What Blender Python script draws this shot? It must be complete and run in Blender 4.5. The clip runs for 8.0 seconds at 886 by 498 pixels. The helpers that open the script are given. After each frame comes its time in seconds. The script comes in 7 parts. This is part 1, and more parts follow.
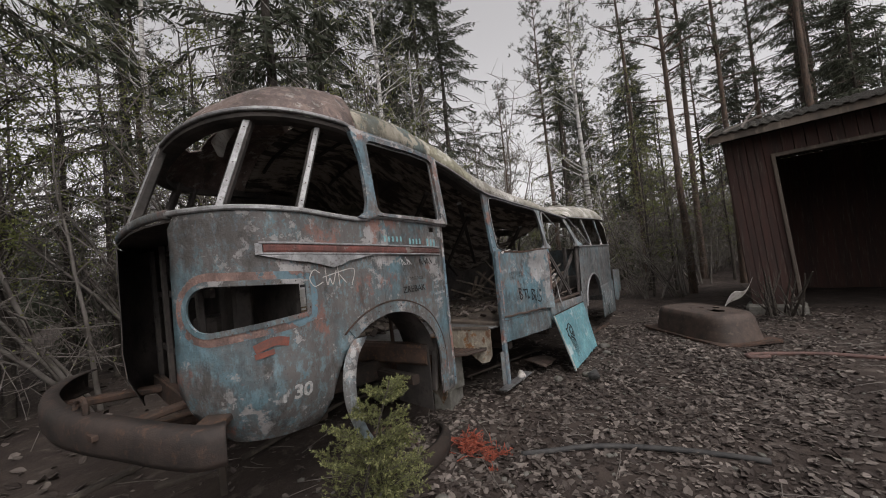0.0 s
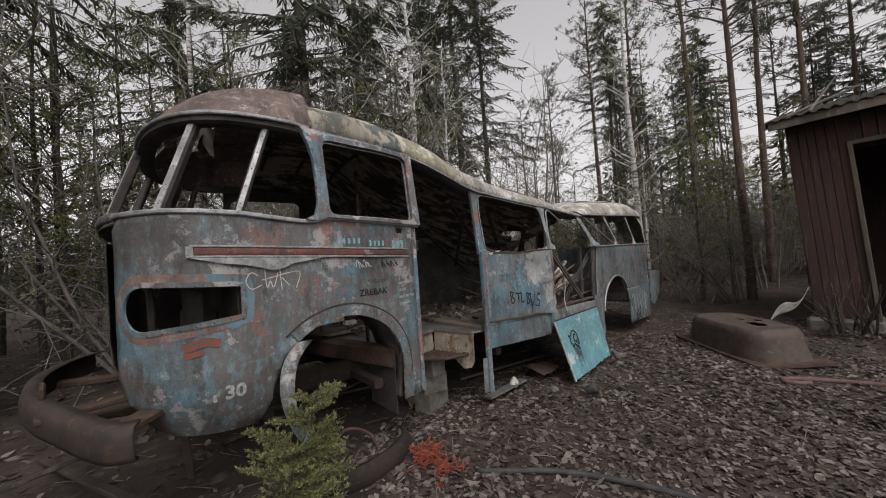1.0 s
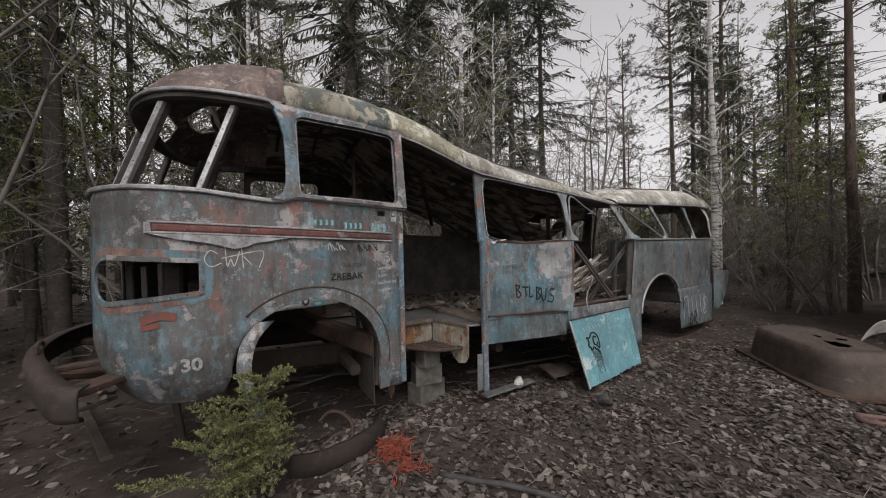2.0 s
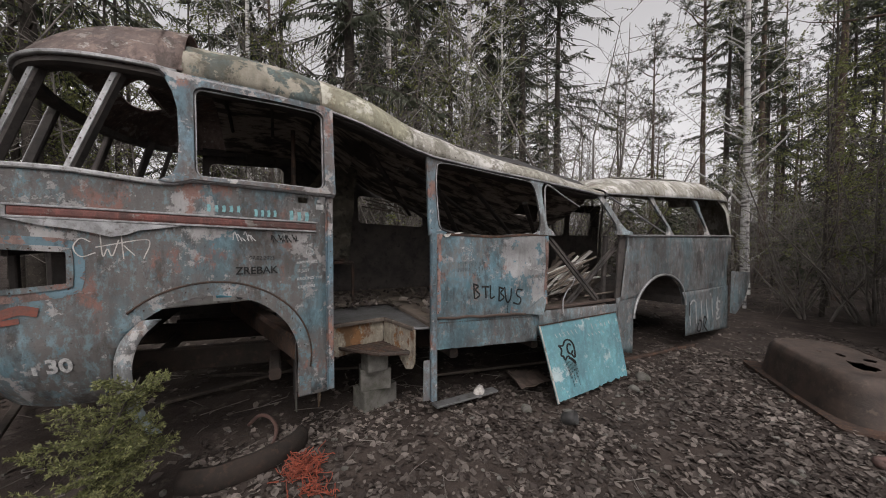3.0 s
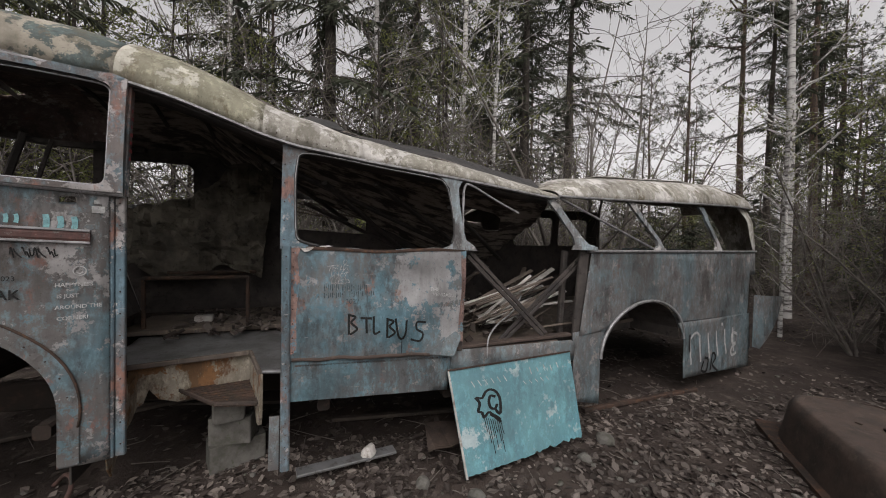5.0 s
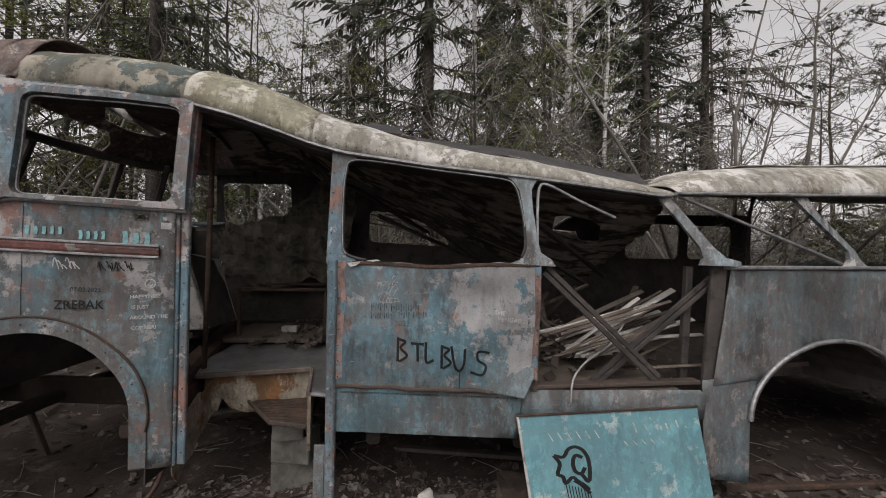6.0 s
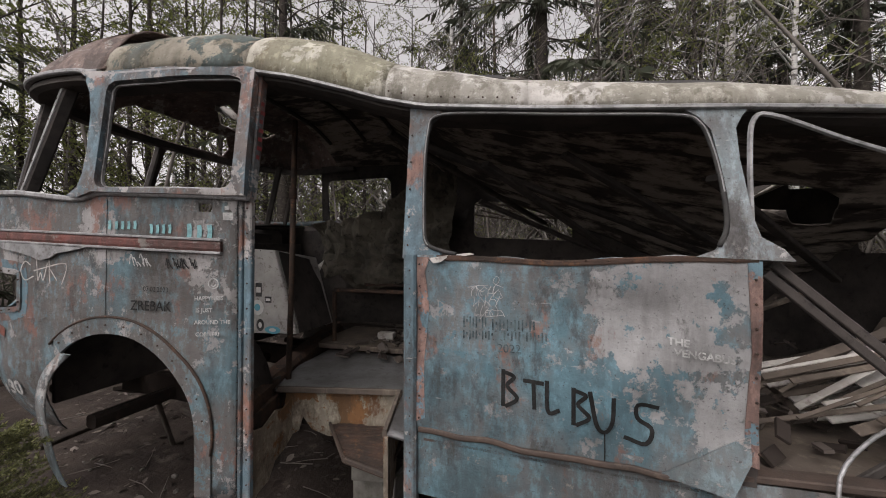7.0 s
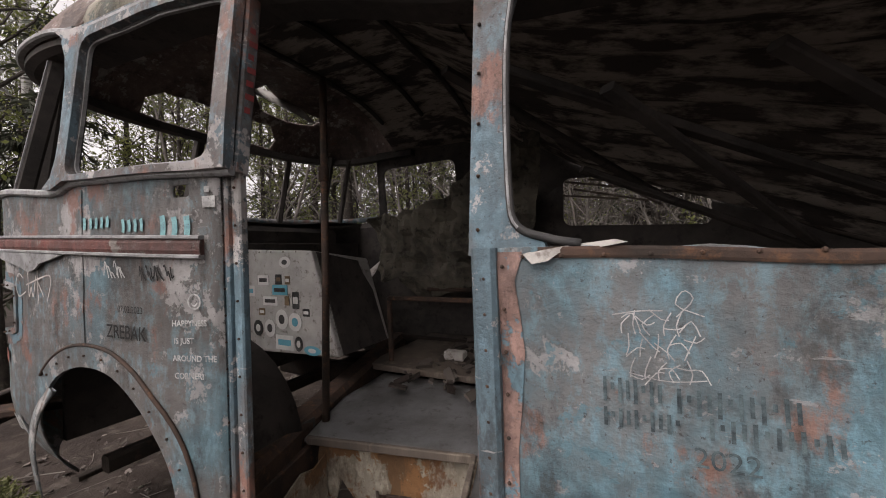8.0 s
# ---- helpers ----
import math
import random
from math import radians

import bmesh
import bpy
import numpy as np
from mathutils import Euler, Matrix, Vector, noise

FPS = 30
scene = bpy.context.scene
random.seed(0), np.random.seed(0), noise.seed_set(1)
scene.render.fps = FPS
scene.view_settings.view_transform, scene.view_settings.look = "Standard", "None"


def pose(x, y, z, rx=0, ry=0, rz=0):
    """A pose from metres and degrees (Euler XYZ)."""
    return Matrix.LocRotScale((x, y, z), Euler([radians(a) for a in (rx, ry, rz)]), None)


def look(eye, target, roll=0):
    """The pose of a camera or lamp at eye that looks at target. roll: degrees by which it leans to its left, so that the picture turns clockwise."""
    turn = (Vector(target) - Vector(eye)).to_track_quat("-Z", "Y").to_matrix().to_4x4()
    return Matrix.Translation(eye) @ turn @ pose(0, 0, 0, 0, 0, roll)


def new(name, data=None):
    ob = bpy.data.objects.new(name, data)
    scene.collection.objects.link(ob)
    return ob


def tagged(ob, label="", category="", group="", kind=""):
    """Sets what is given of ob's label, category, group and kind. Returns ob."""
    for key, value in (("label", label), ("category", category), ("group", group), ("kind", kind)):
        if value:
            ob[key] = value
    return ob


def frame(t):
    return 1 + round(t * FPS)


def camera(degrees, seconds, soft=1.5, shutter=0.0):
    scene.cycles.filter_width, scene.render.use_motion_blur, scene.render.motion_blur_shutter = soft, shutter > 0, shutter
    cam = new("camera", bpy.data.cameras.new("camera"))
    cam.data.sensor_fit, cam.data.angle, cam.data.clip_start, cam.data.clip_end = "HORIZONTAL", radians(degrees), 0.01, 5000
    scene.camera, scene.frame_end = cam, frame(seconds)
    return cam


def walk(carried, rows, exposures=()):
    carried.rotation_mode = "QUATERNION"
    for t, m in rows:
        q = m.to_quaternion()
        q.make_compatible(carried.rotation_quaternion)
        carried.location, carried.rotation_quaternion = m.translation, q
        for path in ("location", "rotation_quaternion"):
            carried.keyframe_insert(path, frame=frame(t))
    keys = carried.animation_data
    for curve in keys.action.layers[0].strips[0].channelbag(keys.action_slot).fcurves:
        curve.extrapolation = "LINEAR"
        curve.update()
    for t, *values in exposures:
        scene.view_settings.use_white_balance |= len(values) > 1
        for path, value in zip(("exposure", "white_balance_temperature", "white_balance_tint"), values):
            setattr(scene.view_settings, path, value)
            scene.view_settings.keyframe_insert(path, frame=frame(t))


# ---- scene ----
cam = camera(101.7, 8.0, soft=1.0)
PATH = [
    (0, (-2.373, -2.246, 1.539), (-0.912, -0.883, 1.621), -5.7),
    (0.5, (-2.051, -2.389, 1.554), (-0.678, -0.936, 1.627), -5.4),
    (1, (-1.765, -2.633, 1.584), (-0.513, -1.074, 1.637), -4.1),
    (1.5, (-1.471, -2.762, 1.555), (-0.371, -1.092, 1.572), -2.5),
    (1.7, (-1.331, -2.797, 1.559), (-0.293, -1.087, 1.564), -2.0),
    (2.8, (-0.485, -2.801, 1.581), (0.367, -0.992, 1.528), -0.3),
    (3, (-0.329, -2.761, 1.586), (0.51, -0.946, 1.52), 0.0),
    (3.5, (0.017, -2.664, 1.606), (0.852, -0.848, 1.54), 0.3),
    (4, (0.383, -2.64, 1.632), (1.225, -0.827, 1.573), 0.6),
    (4.2, (0.505, -2.617, 1.642), (1.346, -0.804, 1.589), 0.6),
    (5.3, (1.195, -2.357, 1.675), (1.734, -0.431, 1.647), 1.1),
    (5.5, (1.291, -2.298, 1.673), (1.714, -0.343, 1.67), 1.0),
    (6, (1.423, -2.105, 1.683), (1.5, -0.106, 1.694), 0.8),
    (6.5, (1.431, -1.782, 1.663), (1.178, 0.202, 1.678), 0.6),
    (7, (1.406, -1.406, 1.632), (0.862, 0.519, 1.647), 0.0),
    (7.5, (1.317, -1.036, 1.644), (0.571, 0.82, 1.645), -1.2),
    (8, (1.138, -0.722, 1.618), (0.231, 1.06, 1.626), -2.0),
]
walk(cam, [(t, look(eye, target, roll)) for t, eye, target, roll in PATH], [(0.0, -0.12, 6650, 14), (3.5, -0.1, 6650, 14.5), (5.5, -0.22, 6700, 14.5), (6.5, -0.12, 6700, 15), (8.0, 0.22, 6900, 18)])
# ---- world and light ----
world = bpy.data.worlds.new("overcast_sky")
scene.world = world
world.use_nodes = True
wn, wl = world.node_tree.nodes, world.node_tree.links
sky = wn.new("ShaderNodeTexSky")
sky.sky_type, sky.sun_disc = "NISHITA", False
sky.sun_elevation, sky.sun_rotation = radians(52), radians(200)
sky.air_density, sky.dust_density, sky.ozone_density = 1.0, 4.0, 1.0
grey = wn.new("ShaderNodeHueSaturation")
grey.inputs["Saturation"].default_value = 0.06
wl.new(sky.outputs[0], grey.inputs["Color"])
wl.new(grey.outputs[0], wn["Background"].inputs["Color"])
wn["Background"].inputs["Strength"].default_value = 0.225
sun = new("sun", bpy.data.lights.new("sun", "SUN"))
sun.data.energy, sun.data.angle, sun.data.color = 0.5, radians(40), (1.0, 0.97, 0.94)
sun.matrix_world = look((0, 0, 30), (0.34 * 18, 0.94 * 18, 7))
scene.view_settings.exposure = 0.0


# ---- materials ----
def material(name, rough=0.8, metal=0.0):
    m = bpy.data.materials.new(name)
    m.use_nodes = True
    b = m.node_tree.nodes["Principled BSDF"]
    b.inputs["Roughness"].default_value, b.inputs["Metallic"].default_value = rough, metal
    b.inputs["Specular IOR Level"].default_value = 0.3
    return m, m.node_tree.nodes, m.node_tree.links, b


def noise_node(n, l, scale, detail=6, rough=0.6, stretch=(1, 1, 1), seed=0.0, obj=False):
    if obj:
        src = n.new("ShaderNodeTexCoord").outputs["Object"]
    else:
        src = n.new("ShaderNodeNewGeometry").outputs["Position"]
    mp = n.new("ShaderNodeMapping")
    mp.inputs["Scale"].default_value = stretch
    mp.inputs["Location"].default_value = (seed, seed * 1.7, seed * 0.6)
    tx = n.new("ShaderNodeTexNoise")
    tx.inputs["Scale"].default_value, tx.inputs["Detail"].default_value, tx.inputs["Roughness"].default_value = scale, detail, rough
    l.new(src, mp.inputs["Vector"])
    l.new(mp.outputs[0], tx.inputs["Vector"])
    return tx.outputs["Fac"]


def ramp(n, l, fac, stops):
    r = n.new("ShaderNodeValToRGB")
    e = r.color_ramp.elements
    while len(e) < len(stops):
        e.new(0.5)
    for el, (p, c) in zip(e, stops):
        el.position, el.color = p, (*c, 1) if len(c) == 3 else (c[0], c[0], c[0], 1)
    l.new(fac, r.inputs["Fac"])
    return r.outputs["Color"]


def mix(n, l, fac, a, b):
    m = n.new("ShaderNodeMix")
    m.data_type = "RGBA"
    for sock, v in ((m.inputs["Factor"], fac), (m.inputs[6], a), (m.inputs[7], b)):
        if isinstance(v, tuple):
            sock.default_value = (*v, 1)
        elif isinstance(v, float):
            sock.default_value = v
        else:
            l.new(v, sock)
    return m.outputs[2]


def bump(n, l, b, height, strength=0.3, dist=0.01):
    k = n.new("ShaderNodeBump")
    k.inputs["Strength"].default_value, k.inputs["Distance"].default_value = strength, dist
    l.new(height, k.inputs["Height"])
    l.new(k.outputs[0], b.inputs["Normal"])


def math_node(n, l, op, a, b):
    m = n.new("ShaderNodeMath")
    m.operation = op
    for sock, v in ((m.inputs[0], a), (m.inputs[1], b)):
        if isinstance(v, (int, float)):
            sock.default_value = v
        else:
            l.new(v, sock)
    return m.outputs[0]


def worn_paint(name, c1, c2, patch, rust, patch_at=0.56, rust_at=0.6, seed=0.0, rough=0.55, grime=(0.035, 0.03, 0.027), grime_at=0.46, blend=0.5, drift=None):
    """Old paint: colour left in patches on a grey coat, bare flakes with ragged edges, rust, streaks, dirt and fine chips."""
    m, n, l, b = material(name, rough)
    tone = ramp(n, l, noise_node(n, l, 1.9, 8, 0.62, (1, 1, 0.7), seed), [(blend - 0.06, (0,)), (blend + 0.05, (1,))])
    base = mix(n, l, tone, c1, c2)
    shade = ramp(n, l, noise_node(n, l, 6, 6, 0.7, (1, 1, 0.5), seed + 31), [(0.3, (0.35,)), (0.7, (0.0,))])
    base = mix(n, l, shade, base, tuple(0.3 * v for v in c2))
    fleck = ramp(n, l, noise_node(n, l, 22, 9, 0.75, (1, 1, 0.55), seed + 53), [(0.5, (0,)), (0.62, (0.5,))])
    base = mix(n, l, fleck, base, tuple(min(1.0, 1.75 * v) for v in c1))
    flake = noise_node(n, l, 3.3, 12, 0.7, (1, 1, 0.9), seed + 3)
    if drift:
        g = n.new("ShaderNodeNewGeometry")
        x = n.new("ShaderNodeSeparateXYZ")
        l.new(g.outputs["Position"], x.inputs[0])
        flake = math_node(n, l, "ADD", flake, math_node(n, l, "MULTIPLY", math_node(n, l, "SUBTRACT", x.outputs["X"], drift[0]), drift[1]))
    worn = mix(n, l, ramp(n, l, noise_node(n, l, 7, 6, 0.7, (1, 1, 1), seed + 67), [(0.4, (0,)), (0.65, (0.6,))]), tuple(1.1 * v for v in patch), tuple(0.72 * v for v in patch))
    base = mix(n, l, ramp(n, l, flake, [(patch_at, (0,)), (patch_at + 0.016, (1,))]), base, worn)
    small = noise_node(n, l, 11, 10, 0.7, (1, 1, 1), seed + 17)
    base = mix(n, l, ramp(n, l, small, [(0.60, (0,)), (0.615, (0.8,))]), base, patch)
    small2 = noise_node(n, l, 9, 10, 0.7, (1, 1, 1), seed + 23)
    base = mix(n, l, ramp(n, l, small2, [(0.60, (0,)), (0.62, (0.85,))]), base, c1)
    base = mix(n, l, ramp(n, l, noise_node(n, l, 3.6, 10, 0.72, (1, 1, 0.6), seed + 7), [(rust_at, (0,)), (rust_at + 0.05, (0.9,))]), base, rust)
    streak = ramp(n, l, noise_node(n, l, 6, 7, 0.65, (1.6, 1.6, 0.14), seed + 11), [(grime_at, (0,)), (grime_at + 0.25, (0.5,))])
    base = mix(n, l, streak, base, grime)
    cloud = ramp(n, l, noise_node(n, l, 1.3, 7, 0.65, (1, 1, 1), seed + 41), [(0.45, (0,)), (0.68, (0.6,))])
    base = mix(n, l, cloud, base, grime)
    soot = ramp(n, l, noise_node(n, l, 4.2, 10, 0.74, (1, 1, 0.45), seed + 47), [(0.54, (0,)), (0.6, (0.6,))])
    base = mix(n, l, soot, base, grime)
    scuff = ramp(n, l, noise_node(n, l, 30, 5, 0.7, (0.25, 0.25, 1.6), seed + 59), [(0.66, (0,)), (0.69, (0.55,))])
    base = mix(n, l, scuff, base, patch)
    chips = noise_node(n, l, 75, 4, 0.7, (1, 1, 1), seed)
    base = mix(n, l, ramp(n, l, chips, [(0.62, (0,)), (0.68, (0.7,))]), base, grime)
    l.new(base, b.inputs["Base Color"])
    l.new(ramp(n, l, noise_node(n, l, 9, 6, 0.6, (1, 1, 1), seed + 5), [(0.3, (rough - 0.15,)), (0.7, (rough + 0.25,))]), b.inputs["Roughness"])
    h = math_node(n, l, "ADD", math_node(n, l, "MULTIPLY", ramp(n, l, flake, [(patch_at, (1,)), (patch_at + 0.012, (0,))]), 0.25), noise_node(n, l, 14, 8, 0.7, (1, 1, 1), seed))
    h = math_node(n, l, "ADD", h, math_node(n, l, "MULTIPLY", noise_node(n, l, 4.5, 3, 0.5, (1, 1, 0.8), seed + 61), 2.2))
    bump(n, l, b, h, 0.6, 0.016)
    return m


def mottled(name, c1, c2, scale=6.0, rough=0.85, metal=0.0, stretch=(1, 1, 1), c3=None, bumps=0.4, dist=0.01, obj=False, seed=0.0, lo=0.38, hi=0.62):
    m, n, l, b = material(name, rough, metal)
    base = mix(n, l, ramp(n, l, noise_node(n, l, scale, 7, 0.65, stretch, seed, obj), [(lo, (0,)), (hi, (1,))]), c1, c2)
    if c3:
        base = mix(n, l, ramp(n, l, noise_node(n, l, scale * 3.1, 6, 0.7, stretch, seed + 4, obj), [(0.55, (0,)), (0.66, (0.8,))]), base, c3)
    l.new(base, b.inputs["Base Color"])
    bump(n, l, b, noise_node(n, l, scale * 5, 8, 0.7, stretch, seed, obj), bumps, dist)
    return m


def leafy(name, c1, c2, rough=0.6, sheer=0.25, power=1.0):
    m, n, l, b = material(name, rough)
    g = n.new("ShaderNodeNewGeometry")
    base = mix(n, l, math_node(n, l, "POWER", g.outputs["Random Per Island"], power), c1, c2)
    base = mix(n, l, ramp(n, l, noise_node(n, l, 0.9, 3), [(0.35, (0,)), (0.65, (0.6,))]), base, tuple(0.6 * v for v in c1))
    l.new(base, b.inputs["Base Color"])
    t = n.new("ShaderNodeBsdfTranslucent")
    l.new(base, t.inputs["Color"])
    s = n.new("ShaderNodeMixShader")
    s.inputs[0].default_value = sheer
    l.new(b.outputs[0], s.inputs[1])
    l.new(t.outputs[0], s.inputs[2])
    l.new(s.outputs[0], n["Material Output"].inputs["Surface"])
    return m


TEAL, SLATE, RUST = (0.098, 0.165, 0.192), (0.128, 0.121, 0.116), (0.2, 0.105, 0.084)
PAINT = worn_paint("worn_blue_paint", TEAL, SLATE, (0.29, 0.28, 0.275), RUST, 0.57, 0.565, 0.0, blend=0.455, grime_at=0.5)
PAINT_MID = worn_paint("peeling_blue_paint", (0.098, 0.188, 0.226), (0.165, 0.172, 0.174), (0.285, 0.285, 0.285), (0.22, 0.125, 0.098), 0.555, 0.58, 21.0, grime_at=0.5, blend=0.5, drift=(1.42, 0.11))
PAINT_SKIRT = worn_paint("blue_skirt_paint", (0.105, 0.195, 0.23), (0.14, 0.15, 0.153), (0.28, 0.262, 0.25), (0.2, 0.12, 0.095), 0.62, 0.61, 27.0, grime_at=0.46, blend=0.5)
PALE_POST = worn_paint("pale_post_paint", (0.24, 0.3, 0.32), (0.2, 0.2, 0.2), (0.45, 0.44, 0.43), (0.2, 0.12, 0.09), 0.56, 0.6, 67.0)
PAINT_REAR = worn_paint("faded_blue_paint", (0.12, 0.165, 0.18), (0.145, 0.14, 0.137), (0.25, 0.23, 0.22), (0.13, 0.085, 0.07), 0.60, 0.60, 41.0, blend=0.47, grime_at=0.5)
PILLAR = worn_paint("pillar_paint", (0.11, 0.175, 0.21), (0.15, 0.13, 0.122), (0.38, 0.36, 0.35), (0.25, 0.13, 0.1), 0.575, 0.55, 61.0, blend=0.5)
PRIMER = worn_paint("pink_primer", (0.26, 0.165, 0.14), (0.2, 0.13, 0.112), (0.12, 0.2, 0.24), (0.12, 0.06, 0.05), 0.53, 0.6, 71.0)
ROOFPAINT = worn_paint("lichened_roof_paint", (0.4, 0.385, 0.345), (0.3, 0.285, 0.24), (0.57, 0.55, 0.52), (0.15, 0.125, 0.085), 0.53, 0.58, 81.0, 0.8, (0.09, 0.08, 0.06), 0.5)
ROOFGREEN = worn_paint("mossy_roof_paint", (0.095, 0.13, 0.13), (0.15, 0.138, 0.1), (0.36, 0.33, 0.27), (0.16, 0.13, 0.09), 0.505, 0.56, 91.0, 0.8, (0.07, 0.062, 0.045), 0.46)
ROOFLICHEN = worn_paint("lichen_crusted_roof", (0.3, 0.29, 0.215), (0.22, 0.2, 0.15), (0.5, 0.48, 0.41), (0.16, 0.135, 0.09), 0.545, 0.58, 83.0, 0.85, (0.075, 0.066, 0.048), 0.47)
CAPRUST = worn_paint("rusty_roof_cap", (0.19, 0.14, 0.122), (0.13, 0.098, 0.088), (0.36, 0.335, 0.31), (0.18, 0.09, 0.065), 0.565, 0.6, 101.0, 0.7)
RUSTY = mottled("rusted_steel", (0.07, 0.043, 0.032), (0.032, 0.025, 0.021), 7, 0.9, c3=(0.12, 0.062, 0.035))
BUMPERIRON = mottled("dark_bumper_iron", (0.048, 0.036, 0.031), (0.026, 0.022, 0.02), 6, 0.75, c3=(0.085, 0.05, 0.036))
BROWNIRON = mottled("brown_iron", (0.078, 0.056, 0.046), (0.045, 0.036, 0.031), 5, 0.7, c3=(0.1, 0.075, 0.06))
# Near-black brown with the shade under the bus put into it.
UNDERSIDE = mottled("shade_darkened_brown", (0.028, 0.02, 0.016), (0.016, 0.013, 0.011), 6, 0.9, c3=(0.045, 0.028, 0.02))
# Darker version of the old wood; shade under the wreck is in the colour.
DARKWOOD = mottled("shade_darkened_wood", (0.06, 0.048, 0.04), (0.032, 0.027, 0.023), 3, 0.9, c3=(0.1, 0.085, 0.07))
CREAMRUST = worn_paint("cream_paint_rusting", (0.34, 0.31, 0.25), (0.27, 0.235, 0.19), (0.22, 0.11, 0.045), (0.14, 0.055, 0.02), 0.55, 0.56, 121.0, 0.8, (0.06, 0.04, 0.025))
# Dark metal for inner parts; the shade inside the body is coloured in.
DARKMETAL = mottled("shade_dark_metal", (0.035, 0.032, 0.03), (0.07, 0.06, 0.055), 4, 0.8, c3=(0.02, 0.018, 0.016))
CEILING = mottled("stained_lining", (0.065, 0.055, 0.05), (0.32, 0.285, 0.25), 3, 0.9, c3=(0.03, 0.024, 0.02), stretch=(1, 3, 1), lo=0.46, hi=0.56)
ALU = mottled("weathered_aluminium", (0.36, 0.36, 0.365), (0.2, 0.2, 0.2), 14, 0.5, 0.5, c3=(0.13, 0.115, 0.105), bumps=0.25)
REDSTRIPE = worn_paint("red_stripe_paint", (0.17, 0.06, 0.05), (0.13, 0.055, 0.048), (0.26, 0.23, 0.21), (0.08, 0.04, 0.035), 0.6, 0.6, 141.0)
TURQ = worn_paint("turquoise_paint", (0.12, 0.28, 0.32), (0.15, 0.32, 0.35), (0.38, 0.46, 0.47), (0.2, 0.28, 0.29), 0.60, 0.66, 151.0, 0.4, (0.09, 0.16, 0.18), 0.56)
OLDWOOD = mottled("weathered_wood", (0.13, 0.105, 0.085), (0.07, 0.058, 0.05), 3, 0.9, stretch=(1, 1, 0.15), c3=(0.18, 0.15, 0.12))
REDWOOD = mottled("red_barn_boards", (0.062, 0.033, 0.028), (0.04, 0.028, 0.025), 5, 0.9, stretch=(1.5, 1.5, 0.12), c3=(0.1, 0.083, 0.072))
PALESLAT = mottled("pale_slats", (0.5, 0.48, 0.45), (0.32, 0.3, 0.28), 6, 0.8, c3=(0.16, 0.13, 0.11))
CONCRETE = mottled("concrete", (0.15, 0.142, 0.13), (0.08, 0.077, 0.066), 8, 0.95, c3=(0.07, 0.08, 0.05))
RUBBER = mottled("black_rubber", (0.03, 0.03, 0.03), (0.055, 0.052, 0.05), 9, 0.7)
PINKHOSE = mottled("faded_red_hose", (0.125, 0.072, 0.06), (0.08, 0.052, 0.046), 9, 0.7)
ORANGE = mottled("orange_rope", (0.28, 0.07, 0.04), (0.15, 0.042, 0.028), 20, 0.8)
WHITEPAINT = mottled("white_marker", (0.46, 0.46, 0.45), (0.26, 0.26, 0.255), 30, 0.7, c3=(0.14, 0.14, 0.14))
CYANPAINT = mottled("cyan_marker", (0.2, 0.42, 0.44), (0.13, 0.26, 0.28), 30, 0.7, c3=(0.1, 0.13, 0.135))
BLACKPAINT = mottled("black_marker", (0.007, 0.007, 0.007), (0.018, 0.018, 0.018), 30, 0.85)
REDPAINT = mottled("red_marker", (0.3, 0.05, 0.05), (0.2, 0.05, 0.05), 30, 0.6)
BARK_PINE = mottled("pine_bark", (0.12, 0.085, 0.065), (0.055, 0.045, 0.038), 6, 0.95, stretch=(2, 2, 0.5), c3=(0.17, 0.11, 0.08), bumps=0.8, dist=0.03)
BARK_SPRUCE = mottled("spruce_bark", (0.07, 0.06, 0.05), (0.04, 0.034, 0.03), 8, 0.95, c3=(0.12, 0.11, 0.09), bumps=0.8, dist=0.02)
BARK_BIRCH = mottled("birch_bark", (0.55, 0.54, 0.52), (0.1, 0.09, 0.085), 4, 0.8, stretch=(0.5, 0.5, 3.5), c3=(0.06, 0.055, 0.05), lo=0.5, hi=0.6)
TWIG = mottled("grey_twigs", (0.1, 0.088, 0.077), (0.18, 0.163, 0.148), 3, 0.9)
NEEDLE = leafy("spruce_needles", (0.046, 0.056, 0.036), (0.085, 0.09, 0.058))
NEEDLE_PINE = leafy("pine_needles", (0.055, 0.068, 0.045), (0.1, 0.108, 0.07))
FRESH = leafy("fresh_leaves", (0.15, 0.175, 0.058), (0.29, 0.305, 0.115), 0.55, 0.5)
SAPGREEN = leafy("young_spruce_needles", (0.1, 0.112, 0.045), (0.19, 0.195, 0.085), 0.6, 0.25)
LANDING = mottled("worn_sheet_metal", (0.17, 0.172, 0.175), (0.1, 0.098, 0.096), 5, 0.42, 0.3, c3=(0.06, 0.05, 0.045), bumps=0.2)
LINING = mottled("rotten_lining", (0.055, 0.05, 0.041), (0.13, 0.117, 0.093), 4, 0.95, c3=(0.02, 0.017, 0.015))
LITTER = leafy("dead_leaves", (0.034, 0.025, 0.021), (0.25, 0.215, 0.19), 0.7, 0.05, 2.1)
SOIL = mottled("forest_soil", (0.025, 0.018, 0.015), (0.055, 0.042, 0.035), 1.6, 0.95, c3=(0.1, 0.083, 0.072), bumps=0.9, dist=0.03)


# ---- mesh helpers ----
def part(name, bm, mat, parent, label="", smooth=False):
    """One mesh under a thing or a part, given in world coordinates."""
    me = bpy.data.meshes.new(name)
    if smooth:
        for f in bm.faces:
            f.smooth = True
    bm.to_mesh(me)
    bm.free()
    me.materials.append(mat)
    ob = new(name, me)
    ob.parent = parent
    top = parent
    while top.parent is not None:
        top = top.parent
    if parent is top:
        ob.matrix_parent_inverse = Matrix.Translation(top.location).inverted()
    return tagged(ob, label)


